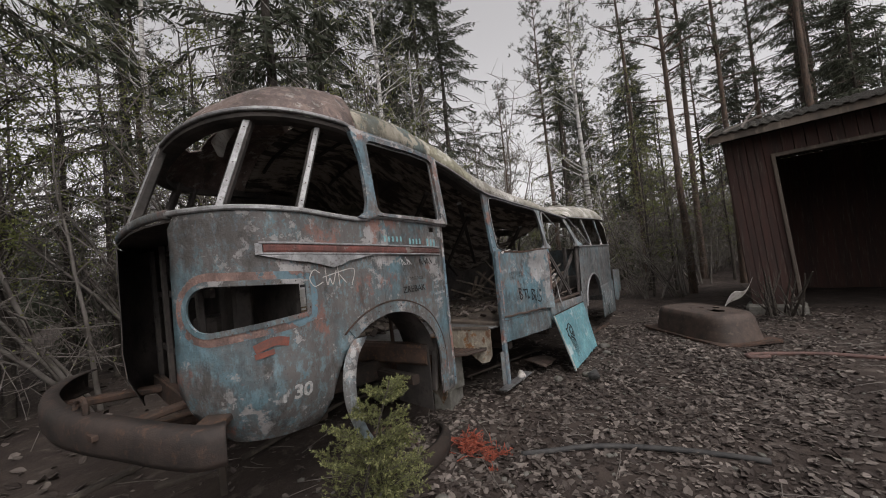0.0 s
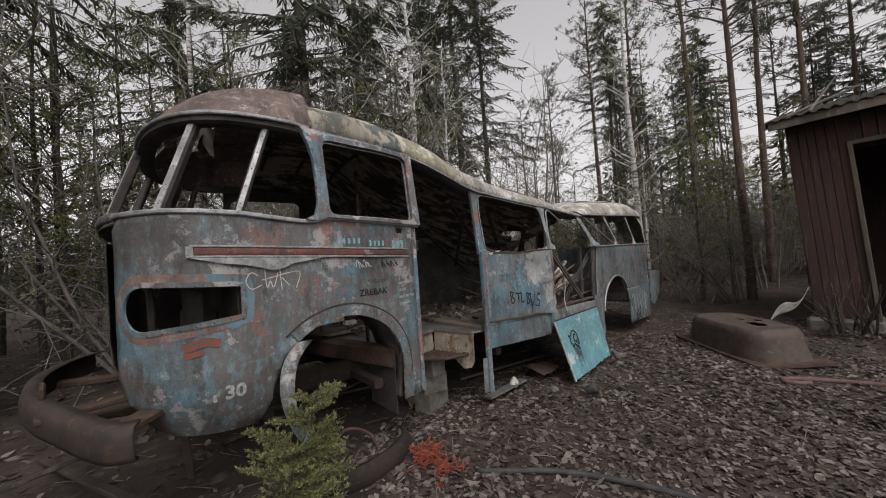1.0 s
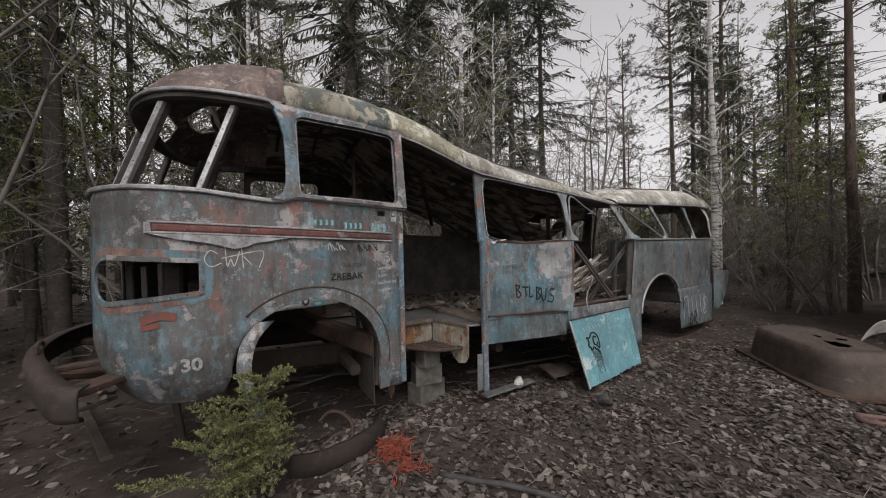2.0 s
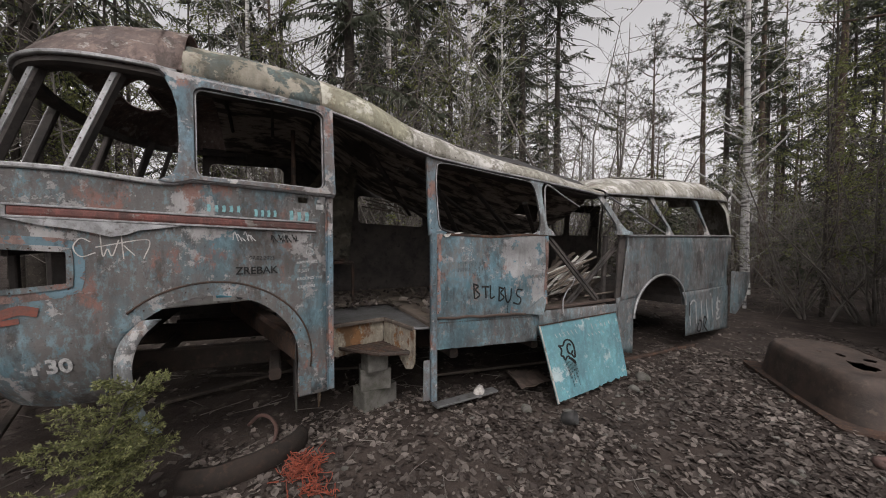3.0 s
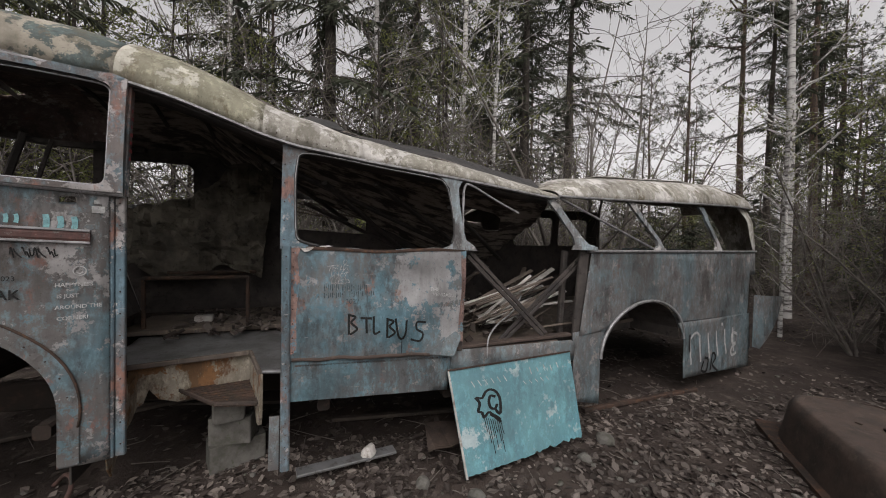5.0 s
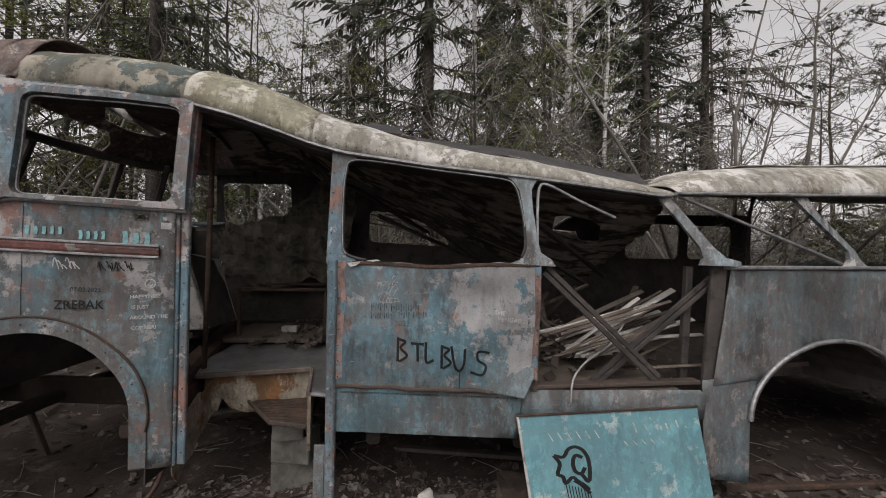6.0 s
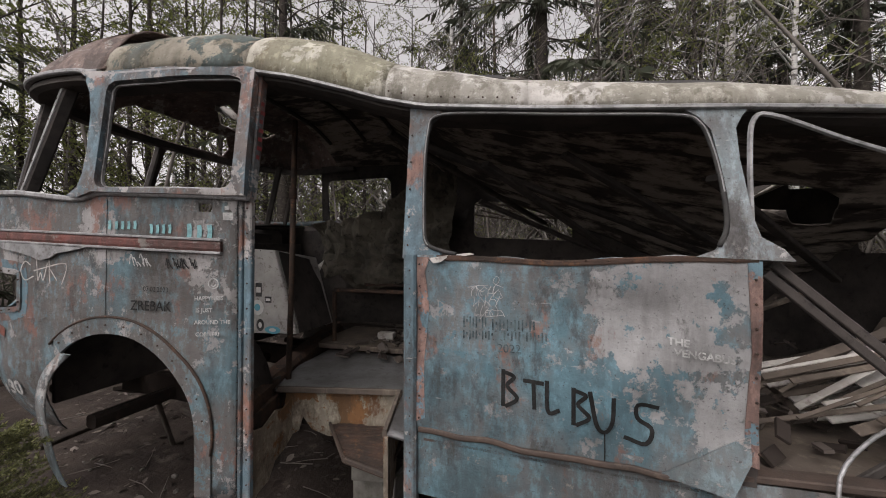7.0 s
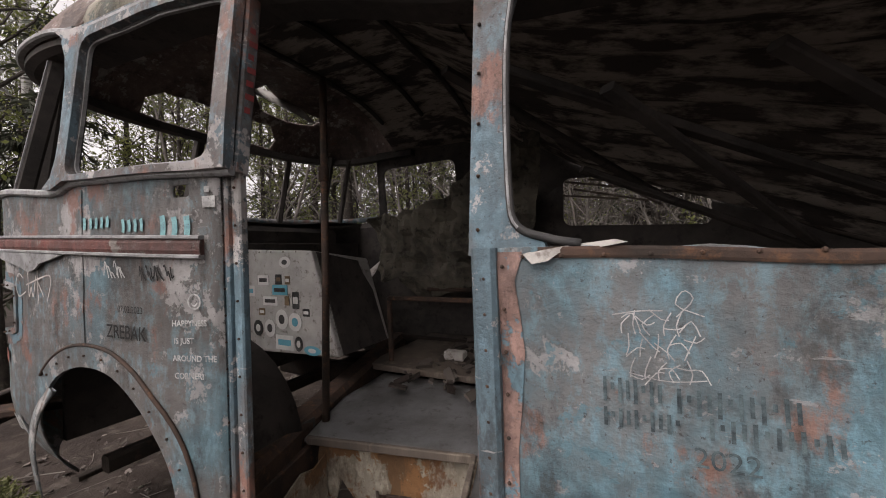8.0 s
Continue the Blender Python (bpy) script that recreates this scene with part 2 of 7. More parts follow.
def thing(name, at, label, category, group="", kind=""):
    ob = new(name)
    ob.location = at
    ob.empty_display_size = 0.1
    return tagged(ob, label, category, group, kind)


def alone(name, bm, mat, label, category="", group="", kind="", smooth=False):
    me = bpy.data.meshes.new(name)
    if smooth:
        for f in bm.faces:
            f.smooth = True
    bm.to_mesh(me)
    bm.free()
    me.materials.append(mat)
    return tagged(new(name, me), label, category, group, kind)


def box(bm, a, b, m=None, bevel=0.0):
    """An upright box from corner a to corner b, its edges bevelled, moved by m."""
    a, b = Vector(a), Vector(b)
    r = bmesh.ops.create_cube(bm, size=1.0, matrix=Matrix.Translation((a + b) / 2) @ Matrix.Diagonal((*(b - a), 1)))
    vs = r["verts"]
    if bevel:
        es = list({e for v in vs for e in v.link_edges})
        out = bmesh.ops.bevel(bm, geom=es, offset=bevel, segments=1, affect="EDGES", profile=0.6)
        vs = out["verts"]
        vs = list({v for f in out["faces"] for v in f.verts} | set(vs))
    if m is not None:
        bmesh.ops.transform(bm, matrix=m, verts=[v for v in vs if v.is_valid])
    return bm


def bar(bm, p, q, w, d, out=(0, -1, 0)):
    """A straight bar from p to q, w wide and d deep, d along out."""
    p, q = Vector(p), Vector(q)
    z = (q - p).normalized()
    o = Vector(out)
    o = (o - z * o.dot(z)).normalized()
    s = z.cross(o)
    b = min(w, d) * 0.18
    ring = [(-w / 2 + b, -d / 2), (w / 2 - b, -d / 2), (w / 2, -d / 2 + b), (w / 2, d / 2 - b), (w / 2 - b, d / 2), (-w / 2 + b, d / 2), (-w / 2, d / 2 - b), (-w / 2, -d / 2 + b)]
    rows = [[bm.verts.new(c + s * x + o * y) for x, y in ring] for c in (p, q)]
    for i in range(8):
        j = (i + 1) % 8
        bm.faces.new((rows[0][i], rows[0][j], rows[1][j], rows[1][i]))
    bm.faces.new(rows[0][::-1])
    bm.faces.new(rows[1])
    return bm


def tube(bm, pts, radius, sides=8, taper=1.0):
    """A round tube along pts."""
    pts = [Vector(p) for p in pts]
    rows, last = [], None
    for i, p in enumerate(pts):
        t = (pts[min(i + 1, len(pts) - 1)] - pts[max(i - 1, 0)]).normalized()
        a = last if last is not None else (Vector((0, 0, 1)) if abs(t.z) < 0.9 else Vector((1, 0, 0)))
        a = (a - t * a.dot(t)).normalized()
        last, b = a, t.cross(a)
        r = radius * (1 + (taper - 1) * i / max(1, len(pts) - 1))
        rows.append([bm.verts.new(p + (a * math.cos(k * math.tau / sides) + b * math.sin(k * math.tau / sides)) * r) for k in range(sides)])
    for r0, r1 in zip(rows, rows[1:]):
        for k in range(sides):
            bm.faces.new((r0[k], r0[(k + 1) % sides], r1[(k + 1) % sides], r1[k]))
    bm.faces.new(rows[0][::-1])
    bm.faces.new(rows[-1])
    return bm


def smooth_line(pts, n):
    """n points along a Catmull-Rom line through pts."""
    pts = [Vector(p) for p in pts]
    pts = [2 * pts[0] - pts[1]] + pts + [2 * pts[-1] - pts[-2]]
    out = []
    for k in range(n):
        t = k / (n - 1) * (len(pts) - 3)
        i = min(int(t), len(pts) - 4)
        t -= i
        a, b, c, d = pts[i:i + 4]
        out.append(0.5 * (2 * b + (c - a) * t + (2 * a - 5 * b + 4 * c - d) * t * t + (3 * b - a - 3 * c + d) * t ** 3))
    return out


def thicken(bm, t):
    """Gives an open sheet a second skin t metres behind it, and closes its rim."""
    bm.normal_update()
    front, rim = bm.faces[:], [e for e in bm.edges if len(e.link_faces) == 1]
    twin = {v: bm.verts.new(v.co - v.normal * t) for v in bm.verts[:]}
    for f in front:
        bm.faces.new([twin[v] for v in reversed(f.verts)])
    for e in rim:
        a, b = e.verts
        bm.faces.new((a, b, twin[b], twin[a]))
    bmesh.ops.recalc_face_normals(bm, faces=bm.faces[:])


def sheet(outline, holes, place, cell=(0.12, 0.12), thick=0.006):
    """A sheet cut to an outline with holes, in flat (u, v), bent by place(u, v), with thickness."""
    bm = bmesh.new()
    from mathutils import geometry
    loops = [[Vector((u, v, 0)) for u, v in lp] for lp in (outline, *holes)]
    vs = [bm.verts.new(p) for lp in loops for p in lp]
    for tri in geometry.tessellate_polygon(loops):
        if len(set(tri)) == 3:
            try:
                bm.faces.new([vs[i] for i in tri])
            except ValueError:
                pass
    us, ws = [p[0] for p in outline], [p[1] for p in outline]
    for axis, lo, hi, c in ((0, min(us), max(us), cell[0]), (1, min(ws), max(ws), cell[1])):
        n = max(1, round((hi - lo) / c))
        for k in range(1, n):
            co = Vector((0, 0, 0))
            co[axis] = lo + (hi - lo) * k / n + 1e-4
            no = Vector((0, 0, 0))
            no[axis] = 1
            bmesh.ops.bisect_plane(bm, geom=bm.verts[:] + bm.edges[:] + bm.faces[:], plane_co=co, plane_no=no, dist=1e-5)
    for v in bm.verts:
        v.co = Vector(place(v.co.x, v.co.y))
    bmesh.ops.recalc_face_normals(bm, faces=bm.faces[:])
    if thick:
        thicken(bm, thick)
    return bm


def ellipse(cu, cv, ru, rv, a0=0, a1=360, n=24):
    return [(cu + ru * math.cos(radians(a0 + (a1 - a0) * k / n)), cv + rv * math.sin(radians(a0 + (a1 - a0) * k / n))) for k in range(n + (abs(a1 - a0) < 360))]


def round_rect(u0, v0, u1, v1, r, n=5):
    out = []
    for cu, cv, a in ((u1 - r, v1 - r, 0), (u0 + r, v1 - r, 90), (u0 + r, v0 + r, 180), (u1 - r, v0 + r, 270)):
        out += [(cu + r * math.cos(radians(a + 90 * k / n)), cv + r * math.sin(radians(a + 90 * k / n))) for k in range(n + 1)]
    return out


def sweep(pts, normals, w, d):
    """A rail along pts, w high and d proud along the normals."""
    bm = bmesh.new()
    rows = []
    for p, nn in zip(pts, normals):
        p, nn = Vector(p), Vector(nn)
        u = Vector((0, 0, 1))
        rows.append([bm.verts.new(p + u * y + nn * x) for x, y in ((-0.004, -w / 2), (d * 0.7, -w / 2), (d, -w * 0.25), (d, w * 0.25), (d * 0.7, w / 2), (-0.004, w / 2))])
    for a, b in zip(rows, rows[1:]):
        for k in range(6):
            bm.faces.new((a[k], a[(k + 1) % 6], b[(k + 1) % 6], b[k]))
    bm.faces.new(rows[0][::-1])
    bm.faces.new(rows[-1])
    bmesh.ops.recalc_face_normals(bm, faces=bm.faces[:])
    return bm


def lerp_table(x, xs, ys):
    return float(np.interp(x, xs, ys))


def wob(x, y, z, s=1.0):
    return noise.noise(Vector((x * s, y * s, z * s)))


# ---- ground ----
def ground_z(x, y):
    near = 0.03 * wob(x, y, 0.3, 0.7) + 0.018 * wob(x, y, 5.1, 2.6) + 0.008 * wob(x, y, 9.4, 7.0)
    bank = 0.10 * math.exp(-((x + 0.5) ** 2 / 0.5 + (y + 0.1) ** 2 / 0.12)) - 0.07 * min(1.0, max(0.0, (x - 3.5) / 3.0))
    return near + bank + 0.35 * wob(x, y, 2.2, 0.11) * min(1.0, max(0.0, (math.hypot(x - 2, y) - 9) / 12))


def graded(lo, hi, fine, grow=1.22, far=420.0):
    inner = list(np.arange(lo, hi + 1e-6, fine))
    out, step, a = [], fine, hi
    while a < far:
        step *= grow
        a += step
        out.append(a)
    low, step, a = [], fine, lo
    while a > -far:
        step *= grow
        a -= step
        low.append(a)
    return low[::-1] + inner + out


gx, gy = graded(-3.6, 8.4, 0.06), graded(-4.0, 3.2, 0.06)
verts = [(x, y, ground_z(x, y)) for y in gy for x in gx]
w = len(gx)
faces = [(j * w + i, j * w + i + 1, (j + 1) * w + i + 1, (j + 1) * w + i) for j in range(len(gy) - 1) for i in range(w - 1)]
me = bpy.data.meshes.new("ground")
me.from_pydata(verts, [], faces)
me.polygons.foreach_set("use_smooth", [True] * len(faces))
me.materials.append(SOIL)
tagged(new("ground", me), "dark damp forest soil with gravel and rotting leaves", "ground", kind="structure")


# ---- the wrecked bus ----
BELT_U, BELT_Z = (-4.0, -1.75, -1.35, -0.97, -0.88, -0.78, 0.06), (1.955, 1.955, 1.94, 1.895, 1.895, 1.922, 1.876)
CANT_X, CANT_Z = (-1.3, -0.85, -0.4, 0.05, 0.25, 0.5, 0.7, 0.9, 1.4, 1.95, 2.85, 3.1), (2.585, 2.565, 2.545, 2.51, 2.465, 2.385, 2.315, 2.265, 2.2, 2.145, 2.05, 2.05)
NOSE_C, NOSE_A, NOSE_B, NOSE_N = (-1.35, 1.08), 0.72, 1.22, 2.7


def quarter():
    out = []
    for k in range(121):
        th = k / 120 * math.pi / 2
        out.append((NOSE_C[0] - NOSE_A * math.sin(th) ** (2 / NOSE_N), NOSE_C[1] - NOSE_B * math.cos(th) ** (2 / NOSE_N)))
    s = [0.0]
    for p, q in zip(out, out[1:]):
        s.append(s[-1] + math.dist(p, q))
    return [p[0] for p in out], [p[1] for p in out], s


QX, QY, QS = quarter()
LQ = QS[-1]


def side_y(x):
    return lerp_table(x, (-1.35, -0.8, -0.3, 0.0, 0.9, 2.1, 3.0), (-0.14, -0.115, -0.085, -0.02, 0.025, 0.02, 0.06))


def plan(u):
    if u >= NOSE_C[0]:
        return Vector((u, side_y(u), 0))
    s = NOSE_C[0] - u
    if s <= LQ:
        return Vector((lerp_table(s, QS, QX), lerp_table(s, QS, QY), 0))
    if s <= 2 * LQ:
        return Vector((lerp_table(2 * LQ - s, QS, QX), 2 * NOSE_C[1] - lerp_table(2 * LQ - s, QS, QY), 0))
    return Vector((NOSE_C[0] + s - 2 * LQ, 2 * NOSE_C[1] + 0.14, 0))


def u_at_y(y):
    return NOSE_C[0] - lerp_table(y, QY, QS)


def skin(u, z, out=0.0, dent=0.006):
    """A point of the front half's outer skin, out metres proud of it, and with dents."""
    p = plan(u)
    t = plan(u + 0.02) - plan(u - 0.02)
    nn = Vector((t.y, -t.x, 0)).normalized()
    near = min(1.0, max(0.0, (-0.8 - u) / 0.5))
    if z > 1.93:
        p.x += 0.34 * (z - 1.93) * min(1.0, max(0.0, (-0.9 - u) / 0.3))
        p -= nn * 0.12 * (z - 1.93) * (1 - near)
        p -= nn * 0.06 * (z - 1.93) * near
    if z < 1.05:
        p -= nn * 0.85 * (1.05 - z) ** 2 * near
    p.z = z
    d = dent * (wob(p.x, p.y, z, 3.1) + 0.5 * wob(p.x, p.y, z + 4, 8.0))
    return p + nn * (out + d)


def skin_n(u):
    t = plan(u + 0.02) - plan(u - 0.02)
    return Vector((t.y, -t.x, 0)).normalized()


def belt_z(u):
    return lerp_table(u, BELT_U, BELT_Z)


def cant_z(x):
    return lerp_table(x, CANT_X, CANT_Z)


def round_poly(pts, r, n=5):
    out = []
    m = len(pts)
    for i in range(m):
        a, b, c = Vector(pts[i - 1]), Vector(pts[i]), Vector(pts[(i + 1) % m])
        p, q = b + (a - b).normalized() * r, b + (c - b).normalized() * r
        for k in range(n + 1):
            t = k / n
            out.append(tuple((1 - t) ** 2 * p + 2 * t * (1 - t) * b + t * t * q))
    return out


bus = thing("bus", (2.2, 1.1, 0.0), "wrecked vintage bus with peeling blue paint, rust and a collapsed roof", "bus")

# nose and near front side
U_OPEN = u_at_y(0.22)
arch = ellipse(-0.70, 0.76, 0.50, 0.46, 180, 0, 26)
nose_outline = [(U_OPEN, 0.98), (U_OPEN + 0.05, 0.86), (U_OPEN + 0.13, 0.72), (U_OPEN + 0.25, 0.645), (-1.6, 0.62), (-1.27, 0.60), (-1.23, 0.68)] + arch + [(-0.205, 0.46), (-0.005, 0.455), (-0.005, belt_z(0.0))]
nose_outline += [(u, belt_z(u)) for u in np.linspace(-0.1, U_OPEN + 0.04, 40)] + [(U_OPEN, 1.88)]
LU = u_at_y(0.13)
louvre = [(-1.36, 1.335), (-1.36, 1.505)] + [(LU + 0.13 + 0.13 * math.cos(radians(a)), 1.415 + 0.125 * math.sin(radians(a))) for a in range(90, 271, 15)]
nose = part("front_side_panel", sheet(nose_outline, [louvre, round_rect(-0.19, 1.822, -0.125, 1.862, 0.008, 2)], lambda u, v: skin(u, v), (0.05, 0.1)), PAINT, bus, "blue and grey flaking paint over bare primer", True)


def ring(line, w, out, d=0.012, closed=True):
    """A flat band round a closed line of (u, z), w wide, d proud."""
    bm = bmesh.new()
    n = len(line)
    rows = []
    for i in range(n):
        a, b = Vector(line[i - 1] if closed or i else line[0]), Vector(line[(i + 1) % n] if closed or i < n - 1 else line[-1])
        t = (b - a).normalized()
        m = Vector((t.y, -t.x))
        c = Vector(line[i])
        q0, q1 = c, c + m * w
        rows.append([bm.verts.new(skin(q0.x, q0.y, o)) if k == 0 else bm.verts.new(skin(q1.x, q1.y, o)) for k, o in ((0, 0.0), (0, out + d), (1, out + d), (1, 0.0))])
    for i in range(n if closed else n - 1):
        r, q = rows[i], rows[(i + 1) % n]
        for k in range(4):
            bm.faces.new((r[k], r[(k + 1) % 4], q[(k + 1) % 4], q[k]))
    if not closed:
        bm.faces.new(rows[0])
        bm.faces.new(rows[-1][::-1])
    bmesh.ops.recalc_face_normals(bm, faces=bm.faces[:])
    return bm


def dense(line, step=0.03, closed=True):
    out = []
    pts = line + [line[0]] if closed else line
    for a, b in zip(pts, pts[1:]):
        n = max(1, int(math.dist(a, b) / step))
        out += [(a[0] + (b[0] - a[0]) * k / n, a[1] + (b[1] - a[1]) * k / n) for k in range(n)]
    return out if closed else out + [line[-1]]


louvre_frame = part("louvre_frame", ring(dense(louvre), 0.03, 0.002, 0.006), PAINT, bus, "riveted grey frame round a missing grille")


def rivet_mesh():
    bm = bmesh.new()
    bmesh.ops.create_icosphere(bm, subdivisions=1, radius=0.0048)
    m = bpy.data.meshes.new("rivet")
    bm.to_mesh(m)
    bm.free()
    m.materials.append(RUSTY)
    return m


RIVET = rivet_mesh()


def rivets(points, parent):
    for p in points:
        r = new("rivet", RIVET)
        r.parent = parent
        if parent.parent is None:
            r.matrix_parent_inverse = Matrix.Translation(parent.location).inverted()
        r.location = p


rivets([skin(u, v, 0.012) for u, v in [(-1.342, 1.36), (-1.342, 1.48)] + [(u, 1.527) for u in np.linspace(-1.42, LU + 0.16, 6)] + [(u, 1.318 - 0.05 * (-1.4 - u) / 0.4) for u in np.linspace(-1.42, LU + 0.16, 6)]], louvre_frame)

arch_line = [(-1.22, 0.74)] + ellipse(-0.70, 0.76, 0.50, 0.46, 180, 0, 30) + [(-0.20, 0.47)]
arch_trim = part("wheel_arch_trim", ring(dense(arch_line[9:], 0.03, False), -0.08, 0.002, 0.007, False), PAINT, bus, "raised wheel arch lip with flaking paint")
part("arch_bead", tube(bmesh.new(), [skin(-0.70 + 0.585 * math.cos(radians(a)), 0.76 + 0.545 * math.sin(radians(a)), 0.006) for a in range(-10, 140, 5)], 0.007, 6), RUSTY, arch_trim, "thin raised bead round the arch", True)
rivets([skin(-0.70 + 0.545 * math.cos(radians(a)), 0.76 + 0.505 * math.sin(radians(a)), 0.012) for a in range(8, 130, 12)], arch_trim)
loose = [Vector((-1.0, -0.11, 1.10)), Vector((-1.09, -0.13, 1.0)), Vector((-1.13, -0.14, 0.86)), Vector((-1.12, -0.13, 0.7)), Vector((-1.06, -0.12, 0.52)), Vector((-1.0, -0.11, 0.42))]
bm = bmesh.new()
ln = smooth_line(loose, 16)
rows = []
for i, p in enumerate(ln):
    wv = 0.1 - 0.03 * i / 15
    rows.append([bm.verts.new(p + Vector((dx, dy, 0))) for dx, dy in ((-wv / 2, -0.02), (wv / 2, -0.03), (wv / 2, -0.022), (-wv / 2, -0.012))])
for a, b in zip(rows, rows[1:]):
    for k in range(4):
        bm.faces.new((a[k], a[(k + 1) % 4], b[(k + 1) % 4], b[k]))
bmesh.ops.recalc_face_normals(bm, faces=bm.faces[:])
part("loose_arch_strip", bm, PALE_POST, bus, "torn pale metal strip hanging from the wheel arch", True)

# seams and primer
bm = bmesh.new()
rows = [[bm.verts.new(skin(-0.74 + d, z, o)) for d, o in ((-0.012, 0.0), (-0.012, 0.004), (0.012, 0.004), (0.012, 0.0))] for z in np.linspace(1.31, 1.90, 10)]
for a, b in zip(rows, rows[1:]):
    for k in range(3):
        bm.faces.new((a[k], a[k + 1], b[k + 1], b[k]))
part("seam_strip", bm, PAINT, bus)
part("primer_band", ring(dense(louvre, 0.03), 0.075, -0.0105, 0.012), PRIMER, bus, "band of pink primer round the louvre")

# belt rail and coloured stripe
us = list(np.linspace(0.06, U_OPEN - 0.02, 60))
part("belt_rail", sweep([skin(u, belt_z(u) + 0.012, 0.0) for u in us], [skin_n(u) for u in us], 0.03, 0.02), ALU, bus, "dull metal rail below the windows")
us = list(np.linspace(U_OPEN, NOSE_C[0] - 2 * LQ - 0.6, 50))
part("front_belt_rail", sweep([skin(u, belt_z(u) + 0.012, 0.0) for u in us], [skin_n(u) for u in us], 0.05, 0.02), PAINT, bus, "blue rail under the windscreen", True)
us = list(np.linspace(-0.075, -1.58, 50))
part("stripe", sweep([skin(u, 1.652 + 0.047 * (-u), 0.0) for u in us], [skin_n(u) for u in us], 0.05, 0.018), REDSTRIPE, bus, "narrow faded red trim stripe")
for dz, u1 in ((0.031, -1.60), (-0.031, -1.60)):
    us = list(np.linspace(-0.075, u1, 50))
    part("stripe_edge", sweep([skin(u, 1.652 + dz + 0.047 * (-u), 0.0) for u in us], [skin_n(u) for u in us], 0.014, 0.022), ALU, bus)
wing_flat = [(-1.60, 1.69), (-1.5, 1.69), (-0.85, 1.675), (-0.95, 1.655), (-1.05, 1.64), (-1.1, 1.615), (-1.17, 1.60), (-1.24, 1.62), (-1.33, 1.64), (-1.45, 1.655)]
wing = [(u, v - 0.0 + 0.027 * (-u - 1.3) - 0.01) for u, v in wing_flat]
part("stripe_wing", sheet(wing, [], lambda u, v: skin(u, v, 0.012), (0.05, 0.1), 0.008), ALU, bus, "pointed pale metal badge moulding")
part("stripe_cap", sheet([(-1.585, 1.695), (-1.62, 1.69), (-1.62, 1.755), (-1.585, 1.76)], [], lambda u, v: skin(u, v, 0.018), (0.05, 0.1), 0.01), ALU, bus)

# side window frame over the wheel
frame_line = [(-1.10, cant_z(-1.1)), (-0.97, 2.545), (-0.885, 2.46), (-0.858, 2.35), (-0.85, 2.15), (-0.855, 2.03), (-0.88, 1.955), (-0.95, 1.915), (-0.88, 1.908), (-0.78, 1.932), (0.062, 1.888), (0.06, 2.2), (0.06, 2.515)] + [(u, cant_z(u) + 0.01) for u in np.linspace(0.0, -1.0, 8)]
HOLE = [(-0.772, 1.95), (-0.012, 1.92), (0.0, 2.488), (-0.778, 2.512)]
part("window_frame", sheet(frame_line, [round_poly(HOLE, 0.06)], lambda u, v: skin(u, v, 0.004, 0.002), (0.15, 0.15), 0.035), PILLAR, bus, "blue-grey window frame with rounded corners")
hole_line = dense(round_poly(HOLE, 0.06), 0.05)
part("window_seal", tube(bmesh.new(), [skin(u, v, 0.004, 0.0) for u, v in hole_line + hole_line[:1]], 0.011, 6), RUBBER, bus, "dark rubber window seal", True)
part("window_bead", ring(hole_line, -0.012, 0.006, 0.006), ALU, bus)
pb = bmesh.new()
bar(pb, (-0.008, 0.0, 0.455), (-0.005, 0.004, 1.885), 0.03, 0.03)
bar(pb, (0.03, 0.014, 0.455), (0.032, 0.018, 1.885), 0.044, 0.028)
pillar_a = part("door_pillar", pb, PILLAR, bus, "blue door post with peeling paint and rivets")
rivets([(-0.007, -0.016, z) for z in np.arange(0.5, 1.86, 0.085)] + [(0.034, -0.001, z) for z in np.arange(0.52, 1.9, 0.12)], pillar_a)
pb = bmesh.new()
bar(pb, (0.04, 0.012, 1.885), (0.046, 0.08, 2.51), 0.038, 0.05)
part("upper_door_pillar", pb, PILLAR, bus)
ip = bmesh.new()
bar(ip, (-0.20, 0.035, 0.47), (-0.16, 0.02, 0.9), 0.03, 0.05)
bar(ip, (-0.12, 0.02, 0.5), (-0.12, 0.0, 1.9), 0.02, 0.03)
part("inner_post", ip, DARKMETAL, bus)

# windscreen posts, near to far
for (bx, by, bz), (tx, ty, tz), wv in (((-1.35, -0.125, 1.95), (-1.13, -0.05, 2.59), 0.05), ((-1.745, 0.035, 1.96), (-1.52, 0.06, 2.6), 0.06), ((-2.045, 0.93, 1.965), (-1.825, 0.95, 2.6), 0.06), ((-1.98, 1.78, 1.96), (-1.76, 1.75, 2.6), 0.05), ((-1.74, 2.12, 1.96), (-1.52, 2.06, 2.6), 0.06), ((-1.56, 2.2, 1.95), (-1.37, 2.16, 2.57), 0.035)):
    pb = bmesh.new()
    o = (Vector((bx, by, 0)) - Vector((-1.0, 1.08, 0))).normalized()
    if wv and bx < -1.34 and by < 1.2:
        bar(pb, Vector((bx, by, bz)) + o * 0.012, Vector((tx, ty, tz)) + o * 0.012, wv * 0.62, 0.012, o)
        cover = part("post_cover", pb, ALU, bus, "bare riveted aluminium strip")
        rivets([Vector((bx, by, bz)).lerp(Vector((tx, ty, tz)), f) + o * 0.018 for f in (0.1, 0.28, 0.46, 0.64, 0.82)], cover)
        pb = bmesh.new()
    bar(pb, Vector((bx, by, bz)) - o * 0.02, Vector((tx, ty, tz)) - o * 0.02, wv, 0.06, o)
    part("windscreen_post", pb, DARKMETAL, bus)

